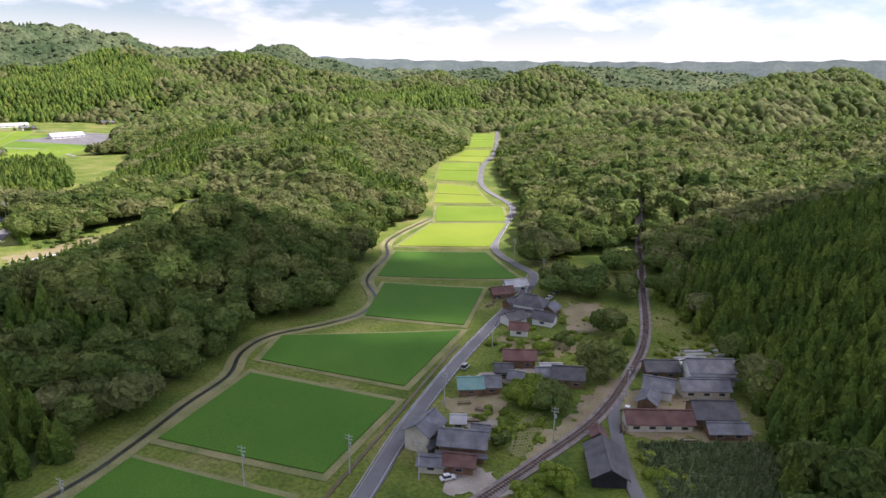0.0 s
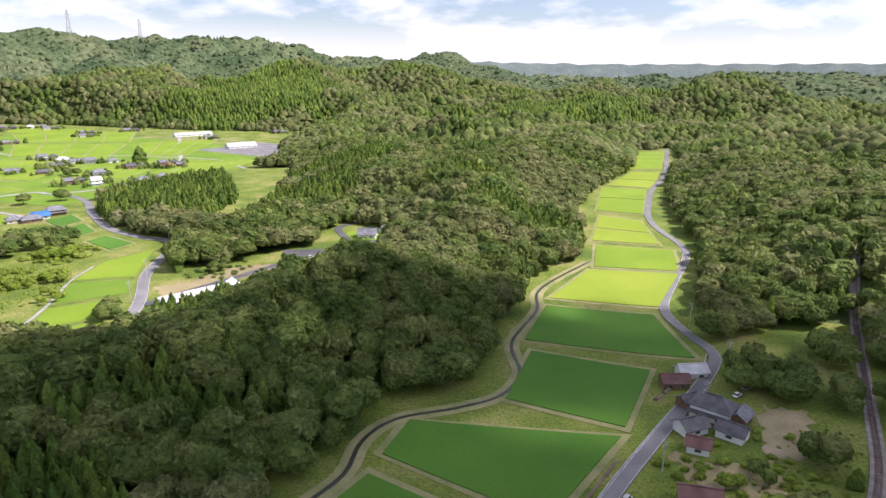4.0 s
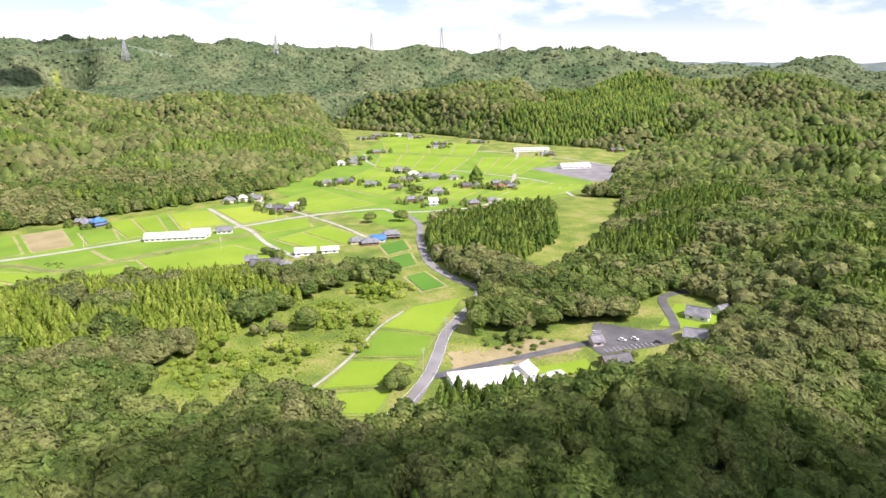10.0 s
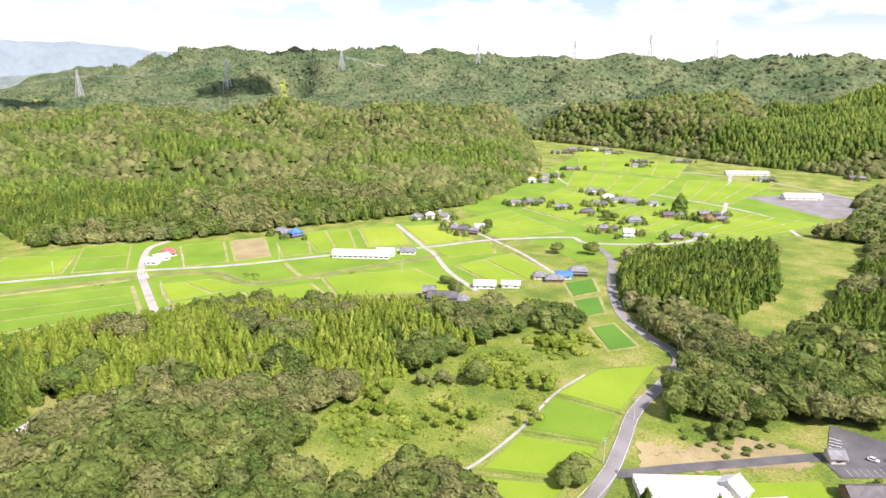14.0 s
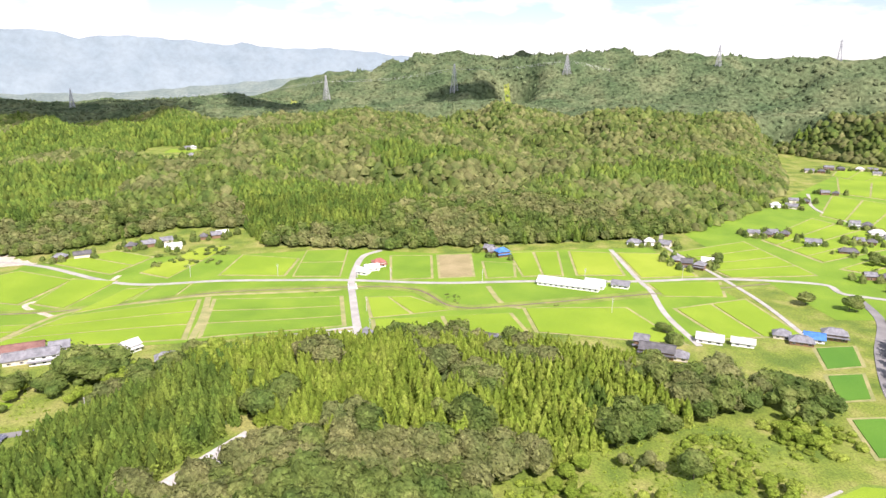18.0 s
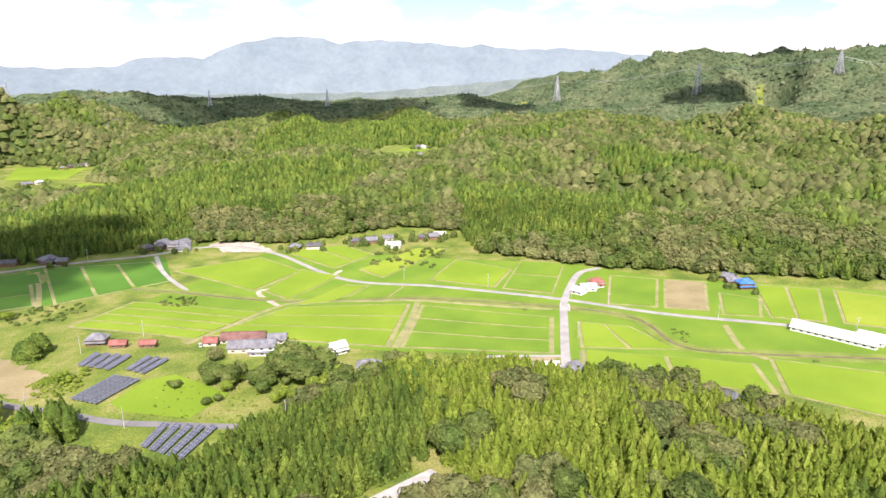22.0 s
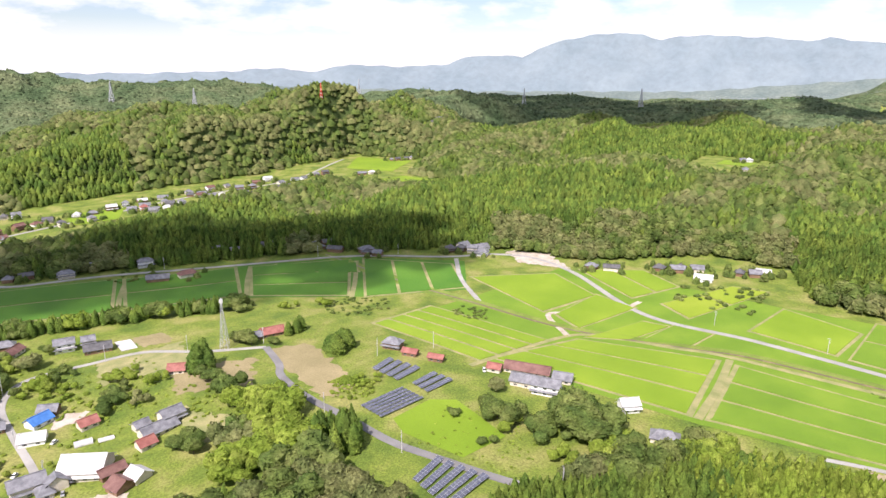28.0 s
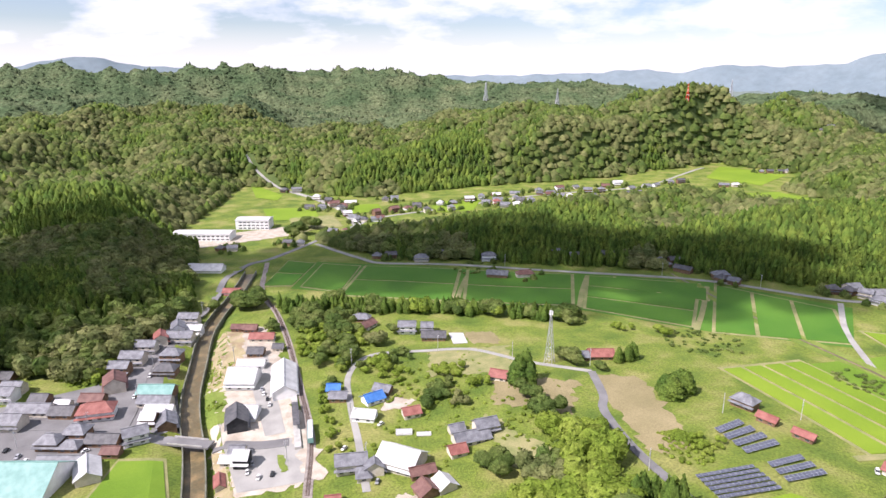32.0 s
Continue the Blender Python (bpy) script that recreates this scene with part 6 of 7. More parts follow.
def wires(points, r, label):
    """Sagging power lines through the given places, three in parallel."""
    top = thing("power_line", Matrix.Identity(4), label, "power line")
    for off in (-9.0, 9.0, 0.0):
        bm = bmesh.new()
        line = []
        for (ax, ay, az), (bx, by, bz) in zip(points, points[1:]):
            for k in range(8):
                f = k / 8
                line.append((ax + (bx - ax) * f, ay + (by - ay) * f + off, az + (bz - az) * f - 4 * 0.03 * math.hypot(bx - ax, by - ay) * f * (1 - f) + (4 if off == 0 else 0)))
        cable(bm, line, r)
        part("wire", bm, M["steel"], top)


PYLON = "tall grey steel lattice pylon on the wooded hills"
for px_, py_, top_z in ((-2188, 155, 168), (-2008, 525, 200), (-1869, 818, 214)):
    gz0 = ground_z(px_, py_) - 1
    lattice_tower("pylon", px_, py_, max(54.0, top_z - gz0), 16, PYLON, z=gz0, bar=0.55)
wires([(-2300, -500, 110), (-2188, 155, 150), (-2008, 525, 185), (-1869, 818, 206), (-1720, 1380, 130)], 0.16, "thin high-voltage lines between the pylons")
for psi_, far_, h_ in ((126.5 + 26, 2300, 62), (126 + 20.5, 2250, 60), (126 + 7.1, 2000, 70), (126 - 0.2, 2300, 55), (126 - 7.1, 2300, 55), (126 - 16.8, 2200, 60)):
    lattice_tower("pylon", -171 - far_ * math.sin(radians(psi_)), 123 + far_ * math.cos(radians(psi_)), h_, 12, PYLON, bar=0.5)
for psi_, h_ in ((57.5, 55), (49.5, 60), (43.5, 60), (38.5, 55)):
    lattice_tower("pylon", -49 - 1950 * math.sin(radians(psi_)), 121 + 1950 * math.cos(radians(psi_)), h_, 11, "tall steel pylon on the mountain ridge", bar=0.45)
lattice_tower("radio_mast", -1108, -858, 34, 5.5, "red and white banded radio mast on the hilltop", "red_steel", ("red_steel", "white_wall"), False, bar=0.32)
cell = lattice_tower("cell_tower", -396, -209, 34, 4.6, "slim grey lattice cell tower beside the lane", arms=False, bar=0.11)
bm = bmesh.new()
for k in range(6):
    box(bm, 0.9 * math.cos(k) - 0.18, 0.9 * math.sin(k) - 0.18, 31.0, 0.9 * math.cos(k) + 0.18, 0.9 * math.sin(k) + 0.18, 33.4)
part("antenna", bm, M["white_wall"], cell)

for c in ((-22, 138), (-5, 136), (1, 172), (18, 212), (34, 250), (47, 288), (38, 330), (44, 410), (30, 152), (56, 176), (-80, 118), (-46, 132)):
    utility_pole(*c, turn=-20)
for c in ((-372, -95), (-366, -40), (-383, 30), (-404, 85), (-440, 140), (-470, 165), (-520, 166), (-600, 164), (-415, -195), (-380, -225), (-345, -258), (-290, -262), (-272, -200), (-268, -160), (-440, -120), (-470, -100)):
    utility_pole(*c, turn=40)
for c in ((-625, 30), (-614, 100), (-588, 190), (-565, 260), (-552, 340), (-545, 420), (-232, 318), (-270, 388), (-330, 415), (-378, 455), (-215, 285), (-480, 330), (-455, 200), (-590, -330), (-480, -415), (-640, -270)):
    utility_pole(*c, turn=80)
for c in ((-172, -270), (-180, -310), (-196, -345), (-214, -395), (-150, -246), (-120, -242), (-210, -208), (-236, -180), (-226, -300), (-100, -244)):
    utility_pole(*c, turn=10)


# ---- solar arrays ----
panel_bm = bmesh.new()
box(panel_bm, -0.98, -0.80, -0.03, 0.98, 0.80, 0.03)
panel_me = bpy.data.meshes.new("panel")
face_up = max(panel_bm.faces, key=lambda f: f.calc_center_median().z)
for f in panel_bm.faces:
    f.material_index = 1
for f in bmesh.ops.inset_individual(panel_bm, faces=[face_up], thickness=0.07)["faces"]:
    f.material_index = 1
face_up.material_index = 0
panel_bm.to_mesh(panel_me)
panel_bm.free()
panel_me.materials.append(M["solar"])
panel_me.materials.append(M["steel"])


def solar_array(p, rows_, cols, label):
    """Tilted tables of dark panels in rows between four corners, on steel posts."""
    p = [Vector((*c, 0)) for c in p]
    top = thing("solar_array", Matrix.Identity(4), label, "solar array", "solar arrays")
    for r in range(rows_):
        f = (r + 0.5) / rows_
        a, b = p[0].lerp(p[3], f), p[1].lerp(p[2], f)
        along = (b - a).normalized()
        turn = math.degrees(math.atan2(along.y, along.x))
        wide = (b - a).length / cols
        deep = (p[3] - p[0]).length / rows_ * 0.30
        z = max(ground_z(a.x, a.y), ground_z(b.x, b.y)) + 1.3
        bm = bmesh.new()
        for k in range(cols // 2):
            c = a.lerp(b, (k + 0.5) / (cols // 2))
            beam(bm, (c.x, c.y, z - 2.2), (c.x, c.y, z), 0.07, None, 4)
        beam(bm, (a.x, a.y, z - 0.1), (b.x, b.y, z - 0.1), 0.07, None, 4)
        part("stand", bm, M["steel"], top)
        for k in range(cols):
            c = a.lerp(b, (k + 0.5) / cols)
            for s_ in (-0.5, 0.5):
                m = pose(c.x, c.y, z, 0, 0, turn) @ pose(0, 0, 0, 12, 0, 0) @ pose(0, s_ * deep, 0) @ Matrix.Diagonal((wide * 0.485 / 0.98, deep * 0.485 / 0.80, 1, 1))
                share("panel", panel_me, top, m)


SOLAR = "dark blue solar panel rows on low steel stands"
solar_array([(-385, -83), (-413, -79), (-410, -61), (-382, -66)], 6, 10, SOLAR)
solar_array([(-422, -109), (-439, -111), (-438, -84), (-418, -85)], 4, 8, SOLAR)
solar_array([(-420, -78), (-438, -77), (-436, -60), (-416, -63)], 3, 9, SOLAR)
solar_array([(-353, -24), (-372, -26), (-373, 3), (-345, 1)], 5, 10, SOLAR)



# ---- vehicles ----
def car(x, y, turn, mat, van=False):
    top = thing("car", pose(x, y, ground_z(x, y) + 0.3, 0, 0, turn), "parked %s %s on paved ground" % (M[mat].name.split("_")[0], "boxy van" if van else "compact car"), "car", "parked cars")
    bm = bmesh.new()
    v = box(bm, -1.9, -0.78, 0.3, 1.9, 0.78, 0.85)
    bmesh.ops.bevel(bm, geom=bm.edges[:], offset=0.1, segments=2, affect="EDGES")
    part("body", bm, M[mat], top)
    bm = bmesh.new()
    v = box(bm, -1.75 if van else -1.3, -0.7, 0.82, 1.0 if van else 0.8, 0.7, 1.75 if van else 1.45)
    for q_ in v:
        if q_.co.z > 1.2:
            q_.co.x = q_.co.x * 0.86 - 0.05
            q_.co.y *= 0.86
    part("cabin", bm, M["glass"], top)
    bm = bmesh.new()
    box(bm, -1.5 if van else -1.05, -0.58, 1.74 if van else 1.44, 0.75 if van else 0.55, 0.58, 1.80 if van else 1.50)
    part("roof", bm, M[mat], top)
    for wx in (-1.2, 1.2):
        for wy in (-0.72, 0.72):
            bm = bmesh.new()
            beam(bm, (wx, wy - 0.1, 0.3), (wx, wy + 0.1, 0.3), 0.3, None, 10)
            wheel = part("wheel", bm, M["black_wall"], top)
            bm = bmesh.new()
            beam(bm, (wx, wy - 0.11, 0.3), (wx, wy + 0.11, 0.3), 0.16, None, 8)
            part("rim", bm, M["steel"], wheel)


for c in ((-160, 376, 20, "white_wall"), (-164, 371, 20, "white_wall"), (-150, 380, 30, "black_wall"), (-170, 362, 25, "steel"), (46, 262, 50, "white_wall"), (50, 268, 40, "steel"), (-236, -250, 80, "white_wall"), (-236, -256, 80, "steel"), (-236, -270, 80, "white_wall"), (-314, -160, 10, "black_wall"), (-222, -172, 70, "white_wall"), (-228, -172, 70, "black_wall"), (-262, -176, 40, "white_wall")):
    car(*c)
for c in ((-178, -300, 75, "white_wall", True), (-130, -240, 0, "white_wall", True), (8, 196, 60, "tile_white", True), (-458, -55, 40, "white_wall", True), (-430, 365, 20, "white_wall", True)):
    car(*c)


for c in ((-150, -226, 20, "white_wall"), (-126, -226, 70, "white_wall"), (-122, -232, 70, "steel"), (-116, -240, 60, "black_wall"), (-113, -230, 60, "white_wall"), (-170, -276, 80, "white_wall"), (-184, -342, 70, "steel"), (-218, -178, 80, "white_wall"), (-221, -184, 80, "steel"), (-237, -236, 80, "white_wall"), (-237, -243, 80, "black_wall"), (-284, -188, 30, "white_wall"), (-268, -144, 60, "steel"), (2, 136, 20, "white_wall"), (54, 168, 70, "white_wall")):
    car(*c)


def tunnel(x, y, turn, l, w):
    """A low arched growing tunnel under pale sheet, on hoops."""
    top = thing("garden_tunnel", pose(x, y, ground_z(x, y) + 0.15, 0, 0, turn), "low garden tunnel under pale plastic sheet", "garden tunnel", "garden tunnels")
    bm = bmesh.new()
    ends = []
    for ex in (-l / 2, l / 2):
        ends.append([bm.verts.new((ex, math.cos(a * math.pi / 7) * w / 2, math.sin(a * math.pi / 7) * w * 0.42)) for a in range(8)])
    for a in range(7):
        bm.faces.new((ends[0][a], ends[1][a], ends[1][a + 1], ends[0][a + 1]))
    bm.faces.new(ends[0])
    bm.faces.new(ends[1][::-1])
    part("sheet", bm, M["tile_white"], top)
    for k in range(3):
        bm = bmesh.new()
        hx = -l / 2 + l * (k + 0.5) / 3
        for a in range(7):
            p_ = [(hx, math.cos(b * math.pi / 7) * w * 0.51, math.sin(b * math.pi / 7) * w * 0.43) for b in (a, a + 1)]
            beam(bm, p_[0], p_[1], 0.04, None, 4)
        part("hoop", bm, M["steel"], top)


for c in ((86, 204, 8, 10, 1.4), (88, 207, 8, 12, 1.4), (90, 210, 8, 10, 1.4), (98, 206, 8, 7, 1.4), (97, 210, 8, 8, 1.4), (-292, -176, -20, 8, 4.5), (-300, -170, -20, 7, 3)):
    tunnel(*c)


def timber_stack(x, y, turn):
    top = thing("timber_stack", pose(x, y, ground_z(x, y) + 0.18, 0, 0, turn), "weathered stack of sawn timber in a yard", "timber")
    for lay in range(3):
        for k in range(4 - lay):
            bm = bmesh.new()
            box(bm, -2.0 + 0.1 * lay, -0.8 + k * 0.4 + lay * 0.2, lay * 0.3, 2.0 - 0.15 * k, -0.45 + k * 0.4 + lay * 0.2, lay * 0.3 + 0.28)
            part("beam", bm, M["sleeper" if (k + lay) % 2 else "earth"], top)


for c in ((7, 173, 10), (12, 169, -20), (14, 159, 30), (9, 163, 5), (50, 158, 80), (66, 152, 4), (23, 262, 60), (20, 256, 55)):
    timber_stack(*c)


def railcar(x, y, turn):
    top = thing("railcar", pose(x, y, ground_z(x, y) + 0.55, 0, 0, turn), "pale blue and white diesel railcar at the platform", "train")
    bm = bmesh.new()
    box(bm, -9, -1.4, 0.9, 9, 1.4, 3.6)
    bmesh.ops.bevel(bm, geom=bm.edges[:], offset=0.2, segments=2, affect="EDGES")
    part("body", bm, M["tile_teal"], top)
    bm = bmesh.new()
    box(bm, -8.8, -1.15, 3.55, 8.8, 1.15, 3.75)
    part("roof", bm, M["tile_white"], top)
    for k in range(7):
        bm = bmesh.new()
        box(bm, -7.4 + k * 2.3, -1.43, 2.1, -5.9 + k * 2.3, 1.43, 2.95)
        part("window", bm, M["glass"], top)
    for bx_ in (-6, 6):
        bm = bmesh.new()
        box(bm, bx_ - 1.3, -0.9, 0.1, bx_ + 1.3, 0.9, 0.9)
        part("bogie", bm, M["black_wall"], top)


railcar(-250.5, -196, 78)
platform = thing("platform", pose(-247, -215, ground_z(-247, -215), 0, 0, 81), "concrete platform with a slim roof beside the track", "platform")
bm = bmesh.new()
box(bm, -28, -1.6, -0.5, 28, 1.6, 1.0)
part("deck", bm, M["concrete"], platform)
bm = bmesh.new()
box(bm, -12, -1.7, 3.6, 12, 1.7, 3.8)
part("canopy", bm, M["tile_dark"], platform)
for k in range(5):
    bm = bmesh.new()
    beam(bm, (-10 + k * 5, 0, 1.0), (-10 + k * 5, 0, 3.6), 0.1, None, 6)
    part("post", bm, M["steel"], platform)

bridge = thing("bridge", pose(-195, -215.5, ground_z(-178, -222) + 0.45, 0, 0, -33), "short concrete road bridge over the river", "bridge")
bm = bmesh.new()
box(bm, -12, -3.4, -0.8, 13, 3.4, 0.1)
part("deck", bm, M["asphalt"], bridge)
for s_ in (-1, 1):
    bm = bmesh.new()
    box(bm, -9, s_ * 3.3 - 0.12, 0.1, 9, s_ * 3.3 + 0.12, 0.85)
    part("parapet", bm, M["concrete"], bridge)
bridge = thing("bridge", pose(-577, 159, ground_z(-577, 159) + 0.4, 0, 0, 2), "short concrete bridge over the stream", "bridge")
bm = bmesh.new()
box(bm, -7, -3.2, -0.8, 7, 3.2, 0.15)
part("deck", bm, M["pale_road"], bridge)
for s_ in (-1, 1):
    bm = bmesh.new()
    box(bm, -7, s_ * 3.1 - 0.15, 0.15, 7, s_ * 3.1 + 0.15, 0.9)
    part("parapet", bm, M["white_wall"], bridge)


def works(x, y, turn, w, d, h, label):
    """A long flat-roofed white building with window bands."""
    z = ground_z(x, y) - 0.3
    top = thing("factory", pose(x, y, z, 0, 0, turn), label, "factory")
    bm = bmesh.new()
    box(bm, -w / 2, -d / 2, -1, w / 2, d / 2, h)
    part("wall", bm, M["white_wall"], top)
    bm = bmesh.new()
    gable_roof(bm, w, d, h, 1.6, 0.5)
    part("roof", bm, M["tile_white"], top)
    for lev in range(int(h // 3.4)):
        for k in range(int(w / 5)):
            bm = bmesh.new()
            cx = -w / 2 + (k + 0.5) * 5
            for s_ in (-1, 1):
                box(bm, cx - 1.6, s_ * d / 2 - 0.06, 1.2 + 3.4 * lev, cx + 1.6, s_ * d / 2 + 0.06, 2.6 + 3.4 * lev)
            part("window", bm, M["glass"], top)
    CLEAR.append((np.array([(x + k * w / 6 * math.cos(radians(turn)), y + k * w / 6 * math.sin(radians(turn))) for k in range(-3, 4)]), d * 0.9))


works(-232, -640, -24, 62, 22, 7.5, "long white factory hall at the wood's edge")
works(-290, -672, -24, 38, 22, 11, "white three-storey factory block")


# ---- planting ----
def trunk_mesh(h, r):
    bm = bmesh.new()
    beam(bm, (0, 0, -0.6), (0, 0, h * 0.62), r, r * 0.45, 7)
    for k in range(4):
        a = k * 1.7 + 0.4
        beam(bm, (0, 0, h * (0.25 + 0.07 * k)), (math.cos(a) * h * 0.2, math.sin(a) * h * 0.2, h * (0.52 + 0.06 * k)), r * 0.4, r * 0.14, 5)
    me = bpy.data.meshes.new("trunk")
    bm.to_mesh(me)
    bm.free()
    me.materials.append(M["bark"])
    return me


TREE_KINDS = {}
tree_rng = np.random.RandomState(77)


def tree_meshes(kind, mat):
    if (kind, mat) not in TREE_KINDS:
        made = []
        for k in range(5):
            v, f = crown_shape(kind, 170, 8, 12, tree_rng, 4)
            made.append(mesh_np("crown", v * [10.5, 10.5, 10.0], f, M[mat]))
        TREE_KINDS[(kind, mat)] = (made, trunk_mesh(10.0, 0.26))
    return TREE_KINDS[(kind, mat)]


TREE_WORDS = {"broadleaf": "rounded green broadleaf tree", "olive": "olive-green broadleaf tree", "cedar": "tall dark green cedar", "fresh": "fresh yellow-green leafy tree"}


def tree(x, y, h, mat="broadleaf", wide=1.0):
    kind = "cedar" if mat == "cedar" else "leaf"
    crowns, trunk = tree_meshes(kind, mat)
    k = tree_rng.randint(0, 5)
    s_ = h / 10.0
    top = thing("tree", pose(x, y, ground_z(x, y), 0, 0, tree_rng.uniform(0, 360)), TREE_WORDS[mat] + " standing in open land", "tree", "single trees")
    share("trunk", trunk, top, Matrix.Diagonal((s_, s_, s_, 1)))
    share("crown", crowns[k], top, Matrix.Diagonal((s_ * wide * tree_rng.uniform(0.85, 1.15), s_ * wide * tree_rng.uniform(0.85, 1.15), s_, 1)))


def trees(x, y, r, count, h, mat="broadleaf", wide=1.0):
    """A loose group of trees."""
    for _ in range(count):
        a, d = tree_rng.uniform(0, 6.283), r * math.sqrt(tree_rng.uniform(0, 1))
        c = np.array([x + d * math.cos(a)]), np.array([y + d * math.sin(a)])
        if kept_clear(*c)[0]:
            tree(c[0][0], c[1][0], h * tree_rng.uniform(0.75, 1.2), mat, wide)


def clump(x, y, r, count, h, mat):
    """A thick stand of trees, joined."""
    a, d = tree_rng.uniform(0, 6.283, count), r * np.sqrt(tree_rng.uniform(0, 1, count))
    cx, cy = x + d * np.cos(a), y + d * np.sin(a)
    ok = kept_clear(cx, cy)
    cx, cy = cx[ok], cy[ok]
    wood_mass("tree_stand", np.stack([cx, cy, ground_za(cx, cy)], 1), "cedar" if mat == "cedar" else "leaf", M[mat], (70, 5, 8), 4, "thick stand of %s trees" % M[mat].name.split("_")[0], h, h * 0.85, "trees")


def shrubs(x, y, r, count, h, mat="fresh"):
    a, d = tree_rng.uniform(0, 6.283, count), r * np.sqrt(tree_rng.uniform(0, 1, count))
    cx, cy = x + d * np.cos(a), y + d * np.sin(a)
    ok = kept_clear(cx, cy)
    cx, cy = cx[ok], cy[ok]
    SHRUBS.setdefault((mat, h), []).append(np.stack([cx, cy, ground_za(cx, cy) - 0.1 * h], 1))


SHRUBS = {}
# the side valley
clump(25, 174, 5, 16, 7, "fresh")
clump(32, 170, 4, 8, 7, "broadleaf")
clump(51, 190, 5, 10, 10, "broadleaf")
clump(62, 226, 4, 7, 9, "broadleaf")
clump(58, 272, 15, 30, 9, "broadleaf")
clump(84, 262, 8, 14, 9, "broadleaf")
clump(92, 300, 12, 22, 10, "broadleaf")
clump(44, 318, 8, 14, 10, "broadleaf")
clump(29, 134, 6, 12, 4, "fresh")
clump(22, 130, 5, 10, 3.5, "fresh")
trees(44, 215, 4, 3, 5)
trees(38, 207, 6, 3, 4, "fresh")
trees(70, 214, 6, 3, 6, "cedar")
trees(16, 150, 3, 2, 4)
shrubs(48, 225, 16, 22, 1.8)
shrubs(20, 166, 10, 24, 1.6)
shrubs(24, 215, 8, 16, 1.8)
shrubs(34, 150, 8, 20, 2.0)
shrubs(90, 206, 16, 40, 1.6)
shrubs(54, 138, 9, 22, 2.2)
shrubs(95, 270, 12, 40, 2.4)
# the small valley
trees(-294, 280, 1, 1, 11, "broadleaf", 1.1)
clump(-340, 354, 22, 34, 10, "broadleaf")
clump(-362, 338, 18, 26, 11, "olive")
trees(-380, 312, 14, 8, 11)
trees(-312, 338, 10, 6, 6, "fresh")
trees(-300, 232, 14, 6, 7, "fresh")
shrubs(-304, 298, 20, 90, 2.4)
shrubs(-312, 345, 20, 60, 2.6)
shrubs(-286, 222, 20, 70, 2.4)
shrubs(-275, 250, 18, 40, 1.2)
trees(-210, 268, 8, 5, 8)
clump(-222, 366, 20, 34, 9, "olive")
trees(-205, 340, 14, 7, 5)
shrubs(-200, 340, 20, 40, 1.8, "broadleaf")
trees(-148, 362, 10, 5, 3.5)
# the village and the slope
trees(-368, -190, 5, 6, 17, "cedar", 1.1)
trees(-362, -178, 8, 5, 7)
clump(-354, -114, 13, 22, 12, "fresh")
clump(-340, -86, 15, 34, 12, "fresh")
clump(-354, -68, 12, 22, 14, "cedar")
clump(-330, -110, 10, 14, 10, "olive")
trees(-316, -128, 8, 5, 9)
trees(-320, -150, 8, 5, 8)
trees(-436, -146, 8, 10, 12, "cedar", 1.5)
trees(-318, -196, 9, 7, 7)
trees(-336, -226, 12, 9, 6, "fresh")
trees(-290, -282, 14, 10, 8)
trees(-300, -320, 20, 14, 9)
trees(-276, -346, 14, 12, 11)
trees(-330, -300, 12, 5, 6)
trees(-405, -205, 8, 6, 9)
trees(-440, -196, 7, 5, 10, "cedar")
trees(-415, -188, 6, 3, 6)
shrubs(-320, -215, 30, 60, 1.8)
shrubs(-345, -150, 30, 50, 1.6)
shrubs(-290, -300, 26, 80, 2.4)
clump(-284, -304, 26, 60, 5, "fresh")
clump(-312, -336, 20, 36, 6, "broadleaf")
clump(-262, -335, 12, 22, 7, "broadleaf")
clump(-330, -62, 14, 26, 12, "broadleaf")
clump(-318, -92, 12, 20, 10, "fresh")
clump(-372, -132, 7, 10, 6, "fresh")
shrubs(-300, -180, 40, 60, 1.6)
shrubs(-398, -100, 12, 60, 1.6)
for x, y in spline([(-247, -394), (-269, -377), (-324, -352), (-383, -321), (-450, -271)], 14.0):
    clump(x, y, 8, 13, 10, "cedar" if tree_rng.uniform() < 0.45 else "broadleaf")
clump(-292, -262, 15, 44, 4.5, "fresh")
clump(-270, -292, 10, 30, 4.5, "fresh")
clump(-316, -262, 12, 24, 5, "broadleaf")
clump(-308, -236, 9, 16, 4, "fresh")
clump(-262, -260, 6, 14, 4, "broadleaf")
for x, y in spline([(-257, -180), (-262, -215), (-266, -250)], 9.0):
    clump(x, y, 3.5, 7, 3, "fresh")
trees(-250, -400, 14, 12, 11)
trees(-495, -222, 5, 3, 8, "fresh")
shrubs(-510, -200, 26, 70, 1.8, "broadleaf")
shrubs(-545, -120, 16, 40, 1.8, "broadleaf")
# gardens at the plain's edge
trees(-418, -28, 7, 7, 9)
tree(-428, 16, 17, "broadleaf", 1.25)
tree(-424, 24, 13, "broadleaf", 1.1)
trees(-420, 2, 7, 6, 8)
clump(-424, 34, 10, 16, 7, "fresh")
clump(-418, 8, 10, 12, 6, "broadleaf")
trees(-444, -36, 4, 2, 8, "olive")
clump(-440, 72, 12, 18, 10, "fresh")
clump(-408, -98, 9, 16, 3.5, "fresh")
trees(-440, 18, 8, 5, 9)
trees(-414, -10, 8, 4, 6, "fresh")
trees(-425, 40, 8, 6, 8)
trees(-392, -14, 6, 3, 4)
trees(-406, -42, 5, 3, 4)
trees(-440, 95, 14, 12, 12, "cedar")
trees(-455, 180, 8, 6, 11)
trees(-405, 335, 12, 6, 10)
trees(-440, 345, 6, 3, 6)
trees(-470, 470, 3, 1, 9)
